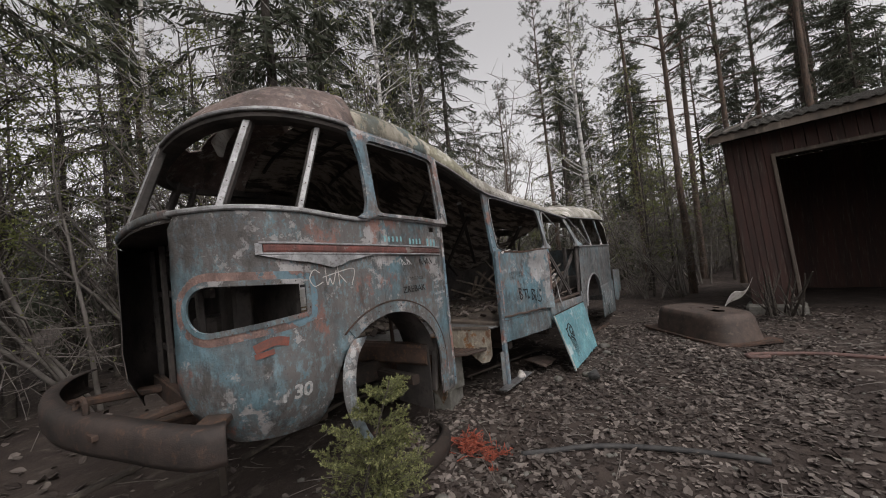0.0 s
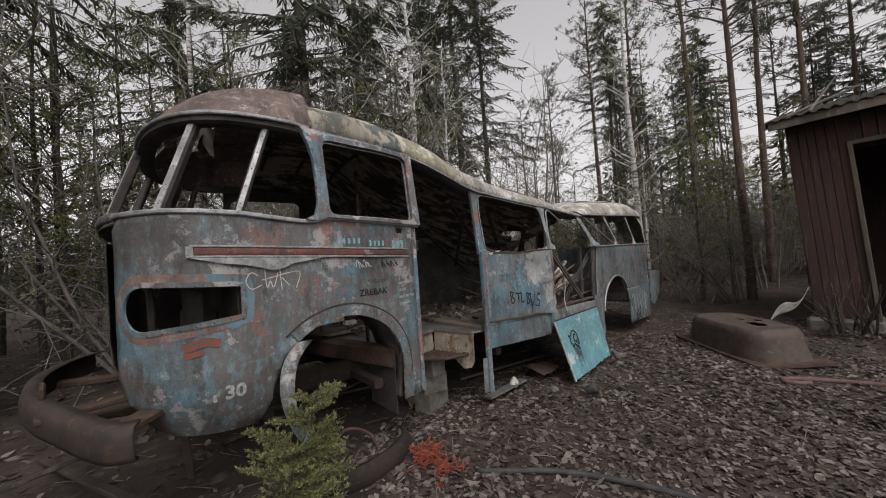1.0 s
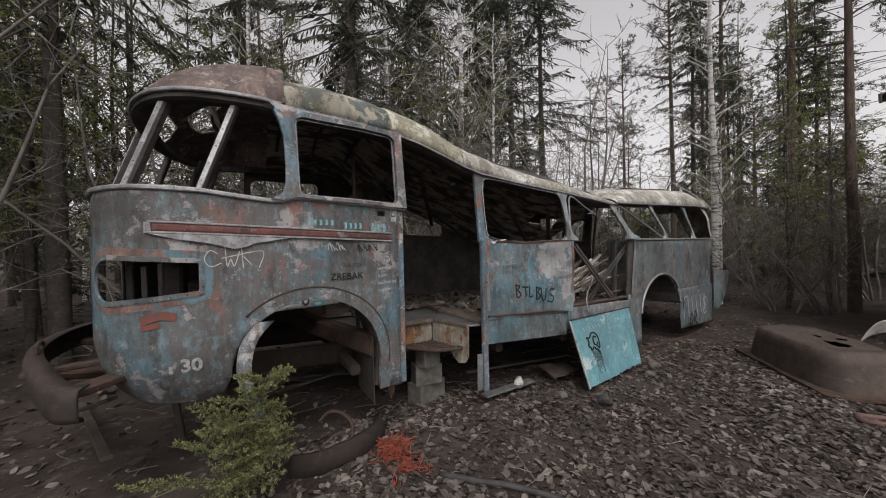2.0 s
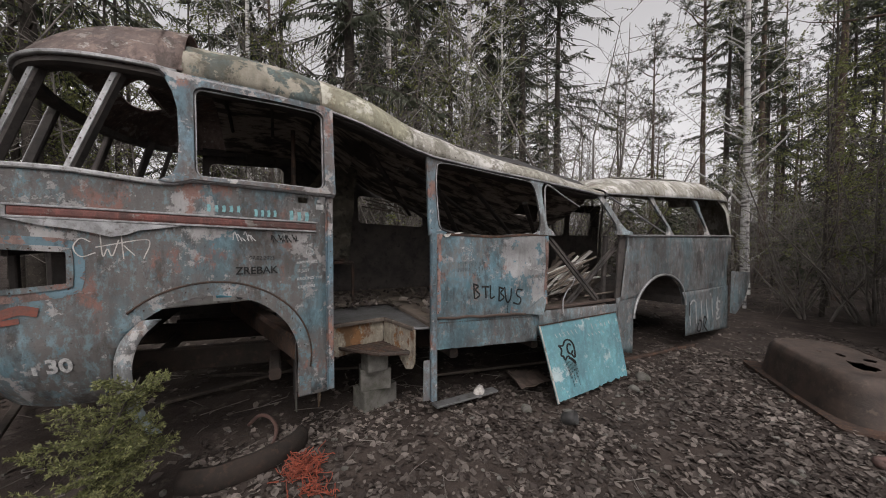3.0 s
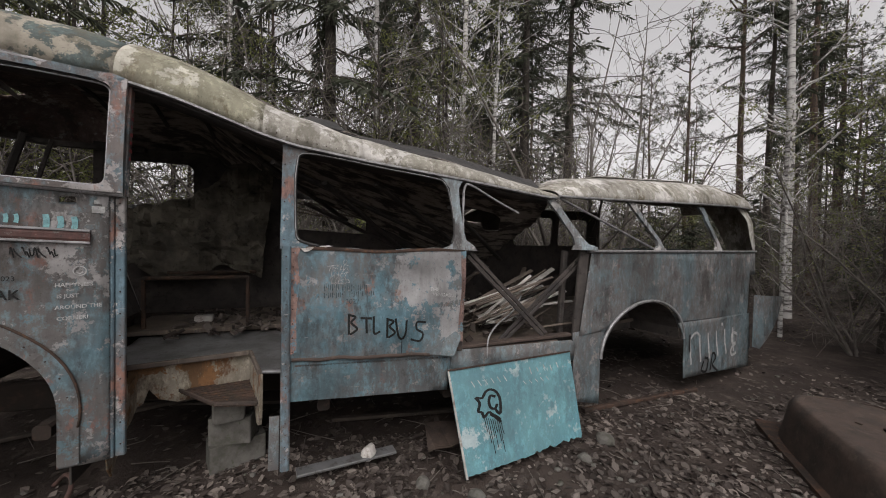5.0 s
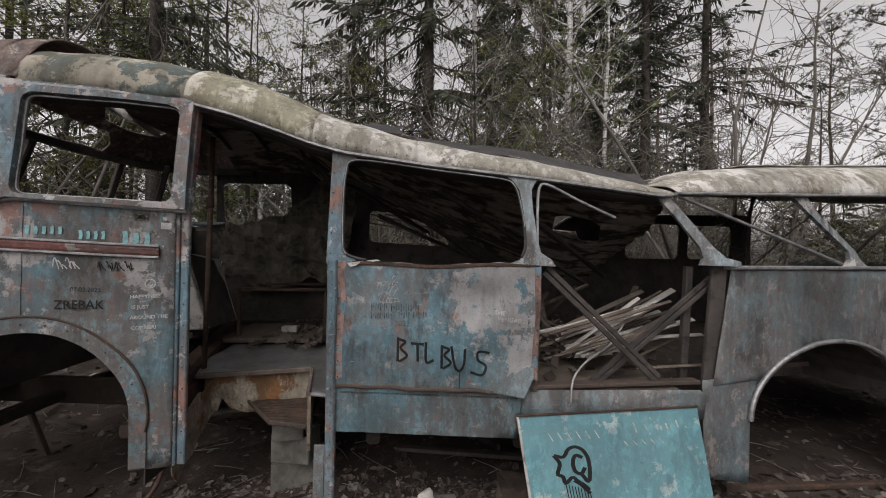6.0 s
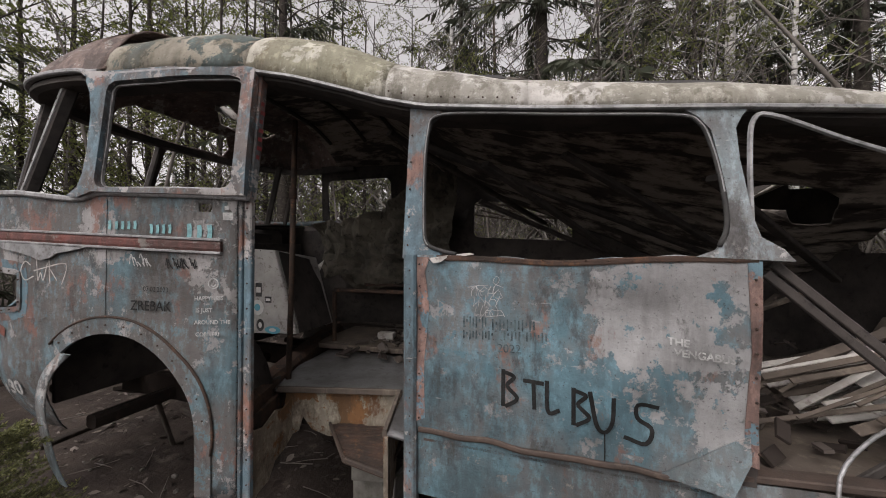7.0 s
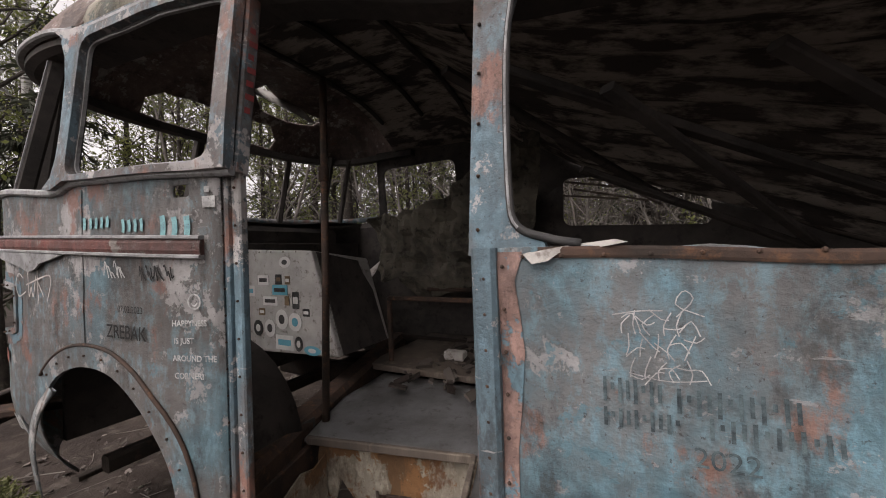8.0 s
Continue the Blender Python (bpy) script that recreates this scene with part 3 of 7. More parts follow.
# open front bay: far corner panel, inner frames, coloured dark for its shade
far0 = NOSE_C[0] - LQ - 0.28
far_outline = [(far0, 0.7), (far0, 1.9), (far0 - 0.6, 1.93), (NOSE_C[0] - 2 * LQ - 0.9, 1.93), (NOSE_C[0] - 2 * LQ - 0.9, 0.7)]
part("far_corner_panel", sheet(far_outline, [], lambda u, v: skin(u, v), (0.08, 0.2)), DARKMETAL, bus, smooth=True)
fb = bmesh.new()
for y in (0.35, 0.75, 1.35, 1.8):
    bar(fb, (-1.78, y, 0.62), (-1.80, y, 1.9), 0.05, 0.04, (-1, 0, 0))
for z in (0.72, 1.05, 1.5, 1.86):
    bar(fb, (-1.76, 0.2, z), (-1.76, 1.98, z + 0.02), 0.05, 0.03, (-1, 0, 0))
part("front_frame", fb, DARKMETAL, bus, "rusted inner framework of the open front, darkened for its shade")
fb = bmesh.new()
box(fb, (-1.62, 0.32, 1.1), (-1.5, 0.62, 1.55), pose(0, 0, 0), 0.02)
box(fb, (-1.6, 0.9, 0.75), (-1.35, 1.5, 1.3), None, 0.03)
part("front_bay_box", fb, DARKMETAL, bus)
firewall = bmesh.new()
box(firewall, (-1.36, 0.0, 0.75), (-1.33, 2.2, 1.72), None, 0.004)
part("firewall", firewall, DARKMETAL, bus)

shelf_u = list(np.linspace(-1.4, NOSE_C[0] - 2 * LQ, 40))
bm = bmesh.new()
rows = []
for u in shelf_u:
    p, q = skin(u, 1.93, -0.01, 0.0), None
    q = p.lerp(Vector((-1.3, 1.08, 1.9)), 0.5)
    rows.append([bm.verts.new(p), bm.verts.new(q)])
for a, b in zip(rows, rows[1:]):
    bm.faces.new((a[0], a[1], b[1], b[0]))
thicken(bm, 0.01)
part("windscreen_shelf", bm, DARKMETAL, bus)

# bumper
bl = smooth_line([(-1.86, -0.26, 0.81), (-1.95, -0.22, 0.81), (-2.05, -0.06, 0.82), (-2.17, 0.18, 0.84), (-2.30, 0.46, 0.855), (-2.40, 0.8, 0.865), (-2.44, 1.3, 0.87), (-2.36, 1.8, 0.87), (-2.2, 2.15, 0.86)], 40)
bm = bmesh.new()
rows = []
for i, p in enumerate(bl):
    t = (bl[min(i + 1, 39)] - bl[max(i - 1, 0)]).normalized()
    o = Vector((-t.y, t.x, 0)).normalized()
    o = o if o.dot(p - Vector((-1.2, 1.08, 0))) > 0 else -o
    rows.append([bm.verts.new(p + o * a + Vector((0, 0, b))) for a, b in ((0.0, -0.10), (0.035, -0.095), (0.05, -0.06), (0.05, 0.03), (0.035, 0.075), (-0.045, 0.08), (-0.045, 0.07), (0.025, 0.06), (0.035, 0.03), (0.035, -0.06), (0.0, -0.085))])
for a, b in zip(rows, rows[1:]):
    for k in range(11):
        bm.faces.new((a[k], a[(k + 1) % 11], b[(k + 1) % 11], b[k]))
bm.faces.new(rows[0][::-1])
bm.faces.new(rows[-1])
bmesh.ops.recalc_face_normals(bm, faces=bm.faces[:])
bumper = part("bumper", bm, BUMPERIRON, bus, "rusty brown wraparound steel bumper", True)
hb = bmesh.new()
tube(hb, smooth_line([(-2.30, 0.5, 0.93), (-2.30, 0.5, 0.99), (-2.31, 0.58, 1.005), (-2.33, 0.66, 0.98), (-2.34, 0.66, 0.93)], 10), 0.014, 6)
part("tow_hook", hb, RUSTY, bumper)
fb = bmesh.new()
bar(fb, (-2.3, 0.5, 0.80), (-1.5, 0.5, 0.72), 0.12, 0.05, (0, 0, 1))
bar(fb, (-2.4, 1.6, 0.80), (-1.5, 1.6, 0.72), 0.12, 0.05, (0, 0, 1))
bar(fb, (-1.97, -0.16, 0.83), (-1.7, 0.2, 0.83), 0.04, 0.14, (1, 1, 0))
bar(fb, (-2.3, 0.3, 0.86), (-1.75, 0.4, 0.88), 0.08, 0.03, (0, 0, 1))
bar(fb, (-1.8, 0.3, 0.74), (-1.8, 1.9, 0.74), 0.16, 0.06, (-1, 0, 0))
part("bumper_bracket", fb, RUSTY, bus)

# chassis under the body, coloured near black for the shade there
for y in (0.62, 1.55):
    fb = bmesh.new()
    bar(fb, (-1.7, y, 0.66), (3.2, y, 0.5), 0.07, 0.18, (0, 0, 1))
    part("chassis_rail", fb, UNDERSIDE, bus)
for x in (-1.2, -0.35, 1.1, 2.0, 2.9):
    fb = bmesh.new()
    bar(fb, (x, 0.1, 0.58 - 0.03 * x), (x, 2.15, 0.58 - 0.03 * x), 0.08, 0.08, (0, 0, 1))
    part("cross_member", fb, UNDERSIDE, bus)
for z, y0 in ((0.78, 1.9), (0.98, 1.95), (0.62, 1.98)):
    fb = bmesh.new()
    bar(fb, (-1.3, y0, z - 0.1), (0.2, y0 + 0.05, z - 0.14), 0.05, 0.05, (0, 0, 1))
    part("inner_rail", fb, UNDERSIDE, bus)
wb = bmesh.new()
arcpts = [(-0.70 + 0.52 * math.cos(radians(a)), 0.76 + 0.48 * math.sin(radians(a))) for a in range(0, 109, 12)]
rows = [[wb.verts.new((x, y, z)) for x, z in arcpts] for y in (0.02, 0.42)]
for k in range(len(arcpts) - 1):
    wb.faces.new((rows[0][k], rows[0][k + 1], rows[1][k + 1], rows[1][k]))
thicken(wb, 0.006)
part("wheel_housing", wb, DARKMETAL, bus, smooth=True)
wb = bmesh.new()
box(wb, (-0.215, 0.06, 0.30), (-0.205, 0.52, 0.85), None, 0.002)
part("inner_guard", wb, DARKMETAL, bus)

# doorway: floor tray, steps and risers
landing = lambda u, v: (u, v, 0.812 + 0.01 * wob(u, v, 1, 4) - 0.02 * math.exp(-((u - 0.2) ** 2 + (v - 0.75) ** 2) / 0.02))
part("entrance_floor", sheet([(-0.16, 0.41), (0.585, 0.565), (0.70, 0.1), (0.86, 0.07), (0.87, 1.25), (-0.34, 1.25), (-0.3, 0.8)], [], landing, (0.07, 0.07), 0.016), LANDING, bus, "dented grey metal landing inside the door", True)
fl = bmesh.new()
box(fl, (-0.5, 1.25, 0.82), (3.0, 2.2, 0.86), None, 0.006)
box(fl, (0.86, 0.1, 0.80), (3.0, 1.25, 0.845), None, 0.006)
part("floor_deck", fl, OLDWOOD, bus, "rotten brown plank floor with debris")
fl = bmesh.new()
bar(fl, (-0.13, 0.405, 0.812), (0.59, 0.555, 0.812), 0.022, 0.034, (0, 0, 1))
bar(fl, (0.59, 0.555, 0.812), (0.71, 0.09, 0.812), 0.022, 0.034, (0, 0, 1))
part("step_nosing", fl, OLDWOOD, bus, "tan riveted edging round the landing")
place_riser = lambda u, v: (u, 0.445 + 0.21 * (u + 0.09) + 0.012 * wob(u, 0, v, 6) + 0.12 * max(0.0, 0.62 - v), v)
part("step_riser", sheet([(-0.10, 0.80), (-0.12, 0.62), (-0.08, 0.52), (-0.03, 0.55), (0.0, 0.64), (0.05, 0.56), (0.15, 0.52), (0.35, 0.54), (0.59, 0.56), (0.59, 0.80)], [], place_riser, (0.06, 0.06), 0.008), CREAMRUST, bus, "flaking cream riser eaten by rust")
side_r = lambda u, v: (-0.045 - 0.03 * u + 0.01 * wob(u, 0, v, 7), u, v)
part("side_riser", sheet([(0.02, 0.68), (0.03, 0.5), (0.05, 0.36), (0.1, 0.29), (0.16, 0.36), (0.24, 0.38), (0.3, 0.46), (0.38, 0.48), (0.45, 0.53), (0.43, 0.64), (0.44, 0.75), (0.37, 0.72), (0.3, 0.74), (0.2, 0.69), (0.1, 0.71)], [], side_r, (0.05, 0.05), 0.008), CREAMRUST, bus, "cream inner plate with rust holes")
tread = [(0.15, 0.515), (0.44, 0.19), (0.69, 0.13), (0.64, 0.66)]
tr = sheet(tread, [], lambda u, v: (u, v, 0.598), (0.2, 0.2), 0.016)
for k in range(9):
    f = (k + 0.7) / 9.6
    a, b = Vector(tread[0]).lerp(Vector(tread[1]), f), Vector(tread[3]).lerp(Vector(tread[2]), f)
    bar(tr, (*a.lerp(b, 0.08), 0.601), (*a.lerp(b, 0.93), 0.601), 0.012, 0.008, (0, 0, 1))
tread_plate = part("step_tread", tr, RUSTY, bus, "ribbed rusty step plate")
for a, b in zip(tread, tread[1:] + tread[:1]):
    part("tread_rim", bar(bmesh.new(), (*a, 0.602), (*b, 0.602), 0.014, 0.022, (0, 0, 1)), BROWNIRON, tread_plate)
place_r = lambda u, v: (0.60 + 0.13 * (0.58 - u) / 0.5, u, v)
part("step_bracket", sheet([(0.08, 0.80), (0.085, 0.52), (0.12, 0.46), (0.2, 0.44), (0.28, 0.5), (0.36, 0.58), (0.56, 0.6), (0.56, 0.82)], [], place_r, (0.06, 0.06), 0.02), CREAMRUST, bus, "orange rusted step side")
gp = bmesh.new()
tube(gp, [(-0.19, 0.57, 0.80), (-0.19, 0.60, 1.5), (-0.185, 0.62, 2.5)], 0.018, 8)
tube(gp, [(-0.19, 0.61, 1.98), (-0.19, 0.61, 2.05)], 0.026, 8)
part("grab_pole", gp, RUSTY, bus, "rusty upright grab pole", True)
kb = bmesh.new()
bar(kb, (-0.16, 0.10, 0.76), (-0.74, 2.0, 0.8), 0.15, 0.18, (0, 0, 1))
bar(kb, (-0.09, 0.10, 0.60), (-0.24, 0.72, 0.62), 0.03, 0.3, (0, 0, 1))
part("floor_beam", kb, RUSTY, bus, "rusted box beam beside the landing")

# engine cover with stickers
prism = [(-1.32, 1.0), (-0.31, 1.04), (-0.5, 1.645), (-1.32, 1.68)]
eb = bmesh.new()
f0 = [eb.verts.new((x, 0.80, z)) for x, z in prism]
f1 = [eb.verts.new((x * 0.9 - 0.08, 1.35, z * 0.93 + 0.05)) for x, z in prism]
eb.faces.new(f0)
eb.faces.new(f1[::-1])
for k in range(4):
    eb.faces.new((f0[(k + 1) % 4], f0[k], f1[k], f1[(k + 1) % 4]))
bmesh.ops.recalc_face_normals(eb, faces=eb.faces[:])
bmesh.ops.bevel(eb, geom=eb.edges[:], offset=0.012, segments=2, affect="EDGES", profile=0.5)
GREYPANEL = mottled("grey_hammered_metal", (0.42, 0.41, 0.39), (0.32, 0.31, 0.295), 8, 0.6, c3=(0.12, 0.1, 0.085))
cover = part("engine_cover", eb, GREYPANEL, bus, "grey metal engine cover plastered with round and square stickers")
# Dark sheet laid over the cover's end paints that side's shade.
sb = bmesh.new()
sb.faces.new([sb.verts.new(p) for p in ((-0.3, 0.83, 1.045), (-0.352, 1.31, 1.025), (-0.522, 1.31, 1.555), (-0.485, 0.83, 1.635))])
thicken(sb, 0.006)
part("side_plate", sb, DARKMETAL, cover, "end plate coloured dark for the cover's shaded side")
rivets([(x, 0.796, 1.655 - 0.02 * (x + 1.3)) for x in np.arange(-1.28, -0.6, 0.11)], cover)
dash = bmesh.new()
box(dash, (-1.72, 0.4, 1.62), (-1.4, 2.0, 1.86), None, 0.04)
part("dashboard", dash, DARKMETAL, bus)
sb = bmesh.new()
for a, b in (((-0.35, 1.35, 0.86), (-0.35, 1.35, 1.3)), ((0.45, 1.35, 0.86), (0.45, 1.35, 1.3)), ((-0.35, 1.35, 1.3), (0.45, 1.35, 1.3)), ((-0.35, 1.9, 1.3), (0.45, 1.9, 1.3)), ((-0.35, 1.35, 1.3), (-0.35, 1.9, 1.3)), ((0.45, 1.35, 1.3), (0.45, 1.9, 1.3))):
    bar(sb, a, b, 0.03, 0.03)
part("seat_frame", sb, RUSTY, bus)
cr = lambda u, v: (u, 1.9 + 0.1 * wob(u, v, 0, 4) + 0.09 * wob(u, v, 5, 9), v + 0.05 * wob(u, v, 3, 5))
part("torn_lining", sheet([(-0.9, 1.44), (-0.78, 1.36), (-0.6, 1.4), (-0.45, 1.22), (0.1, 1.35), (0.5, 1.25), (0.62, 2.45), (0.22, 2.45), (0.05, 2.2), (-0.06, 2.12), (-0.2, 2.03), (-0.33, 2.02), (-0.42, 1.97), (-0.55, 1.98), (-0.64, 1.93), (-0.78, 1.95), (-0.93, 1.91), (-0.87, 1.7)], [], cr, (0.05, 0.05), 0.008), LINING, bus, "crumpled torn wall lining")

curl = lambda u, v: (-0.80 + 0.32 * u + 0.05 * math.sin(7 * v), 1.72 - 0.35 * u - 0.12 * math.sin(4 * v), 1.13 + 0.42 * v - 0.28 * u)
part("curled_lining", sheet([(0, 0.5), (0.12, 0.25), (0.4, 0.1), (0.55, 0.0), (0.62, 0.3), (0.45, 0.5), (0.2, 0.9), (0.02, 1.0)], [], curl, (0.06, 0.06), 0.004), PALESLAT, bus, "curled pale strip of torn lining", True)
for x0, z0, x1, z1 in ((0.74, 2.1, 1.5, 1.93), (0.8, 2.04, 1.28, 1.9), (0.9, 2.1, 1.62, 1.99), (0.72, 2.0, 1.1, 1.93), (1.05, 2.08, 1.36, 1.86)):
    part("hanging_batten", bar(bmesh.new(), (x0, 2.12, z0), (x1, 2.02, z1), 0.014, 0.01), OLDWOOD, bus, "thin broken batten hanging across the window")

# far wall with its window openings, the shade inside put into its colour
def far_place(u, v):
    sag = 0.25 * max(0.0, min(1.0, (u - 0.3) / 2.5))
    y = 2.26 + max(0.0, u - 3.0) * 0.2 + (0.05 if v > 1.9 else 0.0)
    return (u, y - 0.1 * max(0, v - 1.9), v - sag * (v / 2.2) * 0.6)


part("far_wall", sheet([(-1.35, 0.45), (3.4, 0.4), (3.4, 2.5), (-1.09, 2.62), (-1.12, 1.95), (-1.35, 1.93)], [round_rect(-1.03, 1.96, -0.23, 2.45, 0.07), round_rect(0.70, 1.80, 1.66, 2.18, 0.06)], far_place, (0.25, 0.25), 0.02), DARKMETAL, bus, "inner side wall with empty windows, darkened for the shade inside")

# middle: panel with lettering, skirt, posts
def mid(u, v, out=0.0, bulge=True):
    y = side_y(u)
    if bulge:
        y += 0.016 * wob(u, 0, v, 3.3) + 0.008 * wob(u, 3, v, 9.0) + 0.03 * math.exp(-((u - 1.62) ** 2 + (v - 1.36) ** 2) / 0.02) - 0.018 * math.exp(-((u - 1.5) ** 2 + (v - 1.15) ** 2) / 0.05)
        for du, dv, r, h in ((1.38, 1.46, 0.0012, 0.014), (1.42, 1.47, 0.0008, 0.012), (1.45, 1.455, 0.0008, -0.01), (1.30, 1.47, 0.0006, 0.008), (1.15, 1.12, 0.003, 0.012), (1.22, 0.98, 0.004, -0.012), (1.75, 1.05, 0.006, 0.016), (1.9, 1.3, 0.008, -0.016), (1.7, 1.5, 0.006, -0.02), (1.55, 1.28, 0.003, -0.02), (1.8, 1.42, 0.004, 0.018), (2.0, 1.05, 0.004, 0.012)):
            y += h * math.exp(-((u - du) ** 2 + (v - dv) ** 2) / r)
        y -= 0.03 * max(0.0, (u - 1.85) / 0.25) * max(0.0, (1.1 - v) / 0.25)
    return Vector((u, y - 0.012 - out, v))


part("panel_margin", sheet([(0.885, 0.93), (0.93, 0.95), (0.925, 1.2), (0.945, 1.4), (0.93, 1.55), (0.95, 1.61), (0.885, 1.61)], [], lambda u, v: mid(u, v, 0.0025), (0.05, 0.05), 0.002), PRIMER, bus, "strip of pink primer along the post")
top = [(x, 1.618 + 0.012 * wob(x, 0, 0, 9) - 0.018 * math.exp(-(x - 1.45) ** 2 / 0.05)) for x in np.linspace(2.085, 0.875, 26)]
bottom = [(x, 0.885 - 0.035 * (x - 0.9) + 0.01 * wob(x, 1, 0, 7)) for x in np.linspace(0.885, 1.9, 20)]
side_panel = part("side_panel", sheet(bottom + [(1.98, 0.845), (2.04, 0.95), (2.055, 1.1)] + top, [], lambda u, v: mid(u, v), (0.05, 0.05), 0.005), PAINT_MID, bus, "dented blue panel peeling to bare grey metal", True)
rivets([mid(x, 1.60, 0.006) for x in np.arange(0.95, 2.06, 0.075)] + [mid(0.905, z, 0.006) for z in np.arange(0.95, 1.6, 0.09)], side_panel)
us = list(np.linspace(0.98, 2.08, 40))
part("panel_top_strip", sweep([mid(u, 1.607 - 0.018 * math.exp(-(u - 1.45) ** 2 / 0.05), 0.0) for u in us], [(0, -1, 0)] * 40, 0.022, 0.006), RUSTY, bus, "rusted riveted edge strip")
us = list(np.linspace(0.90, 1.96, 40))
part("panel_lip", sweep([mid(u, 0.895 - 0.035 * (u - 0.9) + 0.01 * wob(u, 1, 0, 7), 0.002 + 0.01 * max(0.0, math.sin(5 * u))) for u in us], [(0, -1, 0)] * 40, 0.022, 0.006), BROWNIRON, side_panel, "folded brown lower lip of the panel", True)
part("sill_rail", sweep([mid(u, 0.855 - 0.035 * (u - 0.9), -0.012, False) for u in us], [(0, -1, 0)] * 40, 0.02, 0.006), BROWNIRON, bus, "brown rail above the skirt")
part("panel_side_strip", sheet([(2.03, 0.94), (2.068, 0.93), (2.085, 1.3), (2.09, 1.6), (2.05, 1.6), (2.058, 1.3)], [], lambda u, v: mid(u, v, 0.004), (0.03, 0.06), 0.004), PRIMER, side_panel, "riveted strip with reddish primer")
rivets([mid(2.068, z, 0.01) for z in np.arange(0.98, 1.6, 0.08)], side_panel)
part("folded_corner", sheet([(1.78, 0.862), (1.98, 0.84), (2.045, 0.95), (2.05, 1.03), (1.93, 0.96)], [], lambda u, v: mid(u, v, 0.006 + 0.03 * max(0.0, (u - 1.8) / 0.25) * max(0.0, (1.0 - v) / 0.15)), (0.04, 0.04), 0.004), PAINT_REAR, side_panel, "bent grey corner of the panel")
bm = sheet([(0.95, 1.605), (0.97, 1.585), (1.0, 1.59), (1.02, 1.605), (1.08, 1.612), (1.14, 1.622), (1.12, 1.628), (1.04, 1.62)], [], lambda u, v: (u, side_y(u) - 0.022 - 0.012 * math.sin(u * 40), v), (0.02, 0.02), 0.003)
part("torn_flap", bm, PALESLAT, side_panel, "bright torn metal lip")
skirt = [(0.86, 0.62)] + [(x, 0.628 - 0.045 * (x - 0.88) + 0.006 * wob(x, 0, 3, 16)) for x in np.linspace(0.9, 1.96, 24)] + [(1.99, 0.9), (0.86, 0.93)]
part("skirt_panel", sheet(skirt, [], lambda u, v: mid(u, v, -0.012 + 0.0, False), (0.06, 0.06), 0.006), PAINT_SKIRT, bus, "blue skirt panel with a chipped pale edge", True)
g = np.random.default_rng(3)
chips = [(x, 0.628 - 0.045 * (x - 0.88) + 0.006 * wob(x, 0, 3, 16)) for x in np.linspace(0.89, 1.96, 30)]
chips += [(x, 0.645 - 0.045 * (x - 0.88) + 0.038 * g.random() ** 2) for x in np.linspace(1.96, 0.89, 110)]
part("skirt_edge", sheet(chips, [], lambda u, v: mid(u, v, -0.0085, False), (0.3, 0.3), 0.002), PALESLAT, bus, "ragged white paint chips along the lower edge")
bm = bmesh.new()
bar(bm, (0.866, 0.015, 0.20), (0.866, 0.015, 1.62), 0.055, 0.05)
post_b = part("door_post", bm, PILLAR, bus, "peeling blue and pink door post reaching the ground")
rivets([(0.868, -0.008, z) for z in np.arange(0.28, 1.6, 0.075)], post_b)
bm = bmesh.new()
bar(bm, (0.80, 0.015, 0.21), (0.805, 0.015, 0.55), 0.06, 0.012)
part("post_splint", bm, PAINT_REAR, bus)


def upper(u, v, out=0.0):
    return Vector((u, side_y(u) + 0.07 * (v - 1.62) / 0.6 - out, v))


line = [(0.828, 1.605), (1.0, 1.60), (0.99, 1.63), (0.94, 1.65), (0.915, 1.70), (0.905, 1.9), (0.91, 2.12), (0.93, 2.2), (0.98, 2.235), (0.96, cant_z(0.96) + 0.01), (0.835, cant_z(0.835) + 0.01)]
wp = part("window_post", sheet(line, [], lambda u, v: upper(u, v, 0.01), (0.1, 0.1), 0.03), PILLAR, bus, "flaking blue window post with a wide foot")
rivets([upper(0.85, z, 0.014) for z in (1.66, 1.78, 1.9, 2.02, 2.14)], wp)
line = [(1.90, 1.615), (2.18, 1.60), (2.15, 1.64), (2.09, 1.68), (2.07, 1.75), (2.045, 1.95), (2.04, 2.06), (2.06, 2.10), (2.09, cant_z(2.09) + 0.01), (1.86, cant_z(1.86) + 0.01), (1.93, 2.11), (1.965, 2.06), (1.985, 1.95), (2.005, 1.78), (2.0, 1.69), (1.965, 1.64)]
part("window_post", sheet(line, [], lambda u, v: upper(u, v, 0.012), (0.1, 0.1), 0.025), PALE_POST, bus, "leaning pale blue window post")
line = [(2.87, 2.045), (2.95, 2.045), (3.04, 1.93), (3.2, 1.73), (3.27, 1.665), (3.36, 1.64), (3.36, 1.61), (3.12, 1.615), (3.14, 1.66), (3.12, 1.73), (2.97, 1.93)]
part("window_post", sheet(line, [], lambda u, v: (u, 0.14 - (u - 2.85) * 0.12 + 0.05 * (v - 1.6), v), (0.1, 0.1), 0.025), PALE_POST, bus, "steeply leaning pale window post")
seal = smooth_line([(1.06, 1.622, 0), (1.0, 1.635, 0), (0.935, 1.665, 0), (0.918, 1.75, 0), (0.912, 2.0, 0), (0.922, 2.15, 0), (0.95, 2.215, 0), (1.1, 2.215, 0), (1.5, 2.165, 0), (1.85, 2.125, 0), (1.93, 2.09, 0), (1.965, 2.0, 0), (1.99, 1.85, 0), (1.995, 1.72, 0), (1.97, 1.65, 0)], 60)
part("window_seal", tube(bmesh.new(), [upper(p.x, p.y, 0.012) for p in seal], 0.009, 6), RUBBER, bus, "dark rubber window seal", True)
part("window_bead", tube(bmesh.new(), [upper(p.x, p.y, 0.018) for p in seal[8:52]], 0.004, 5), ALU, bus)
bm = bmesh.new()
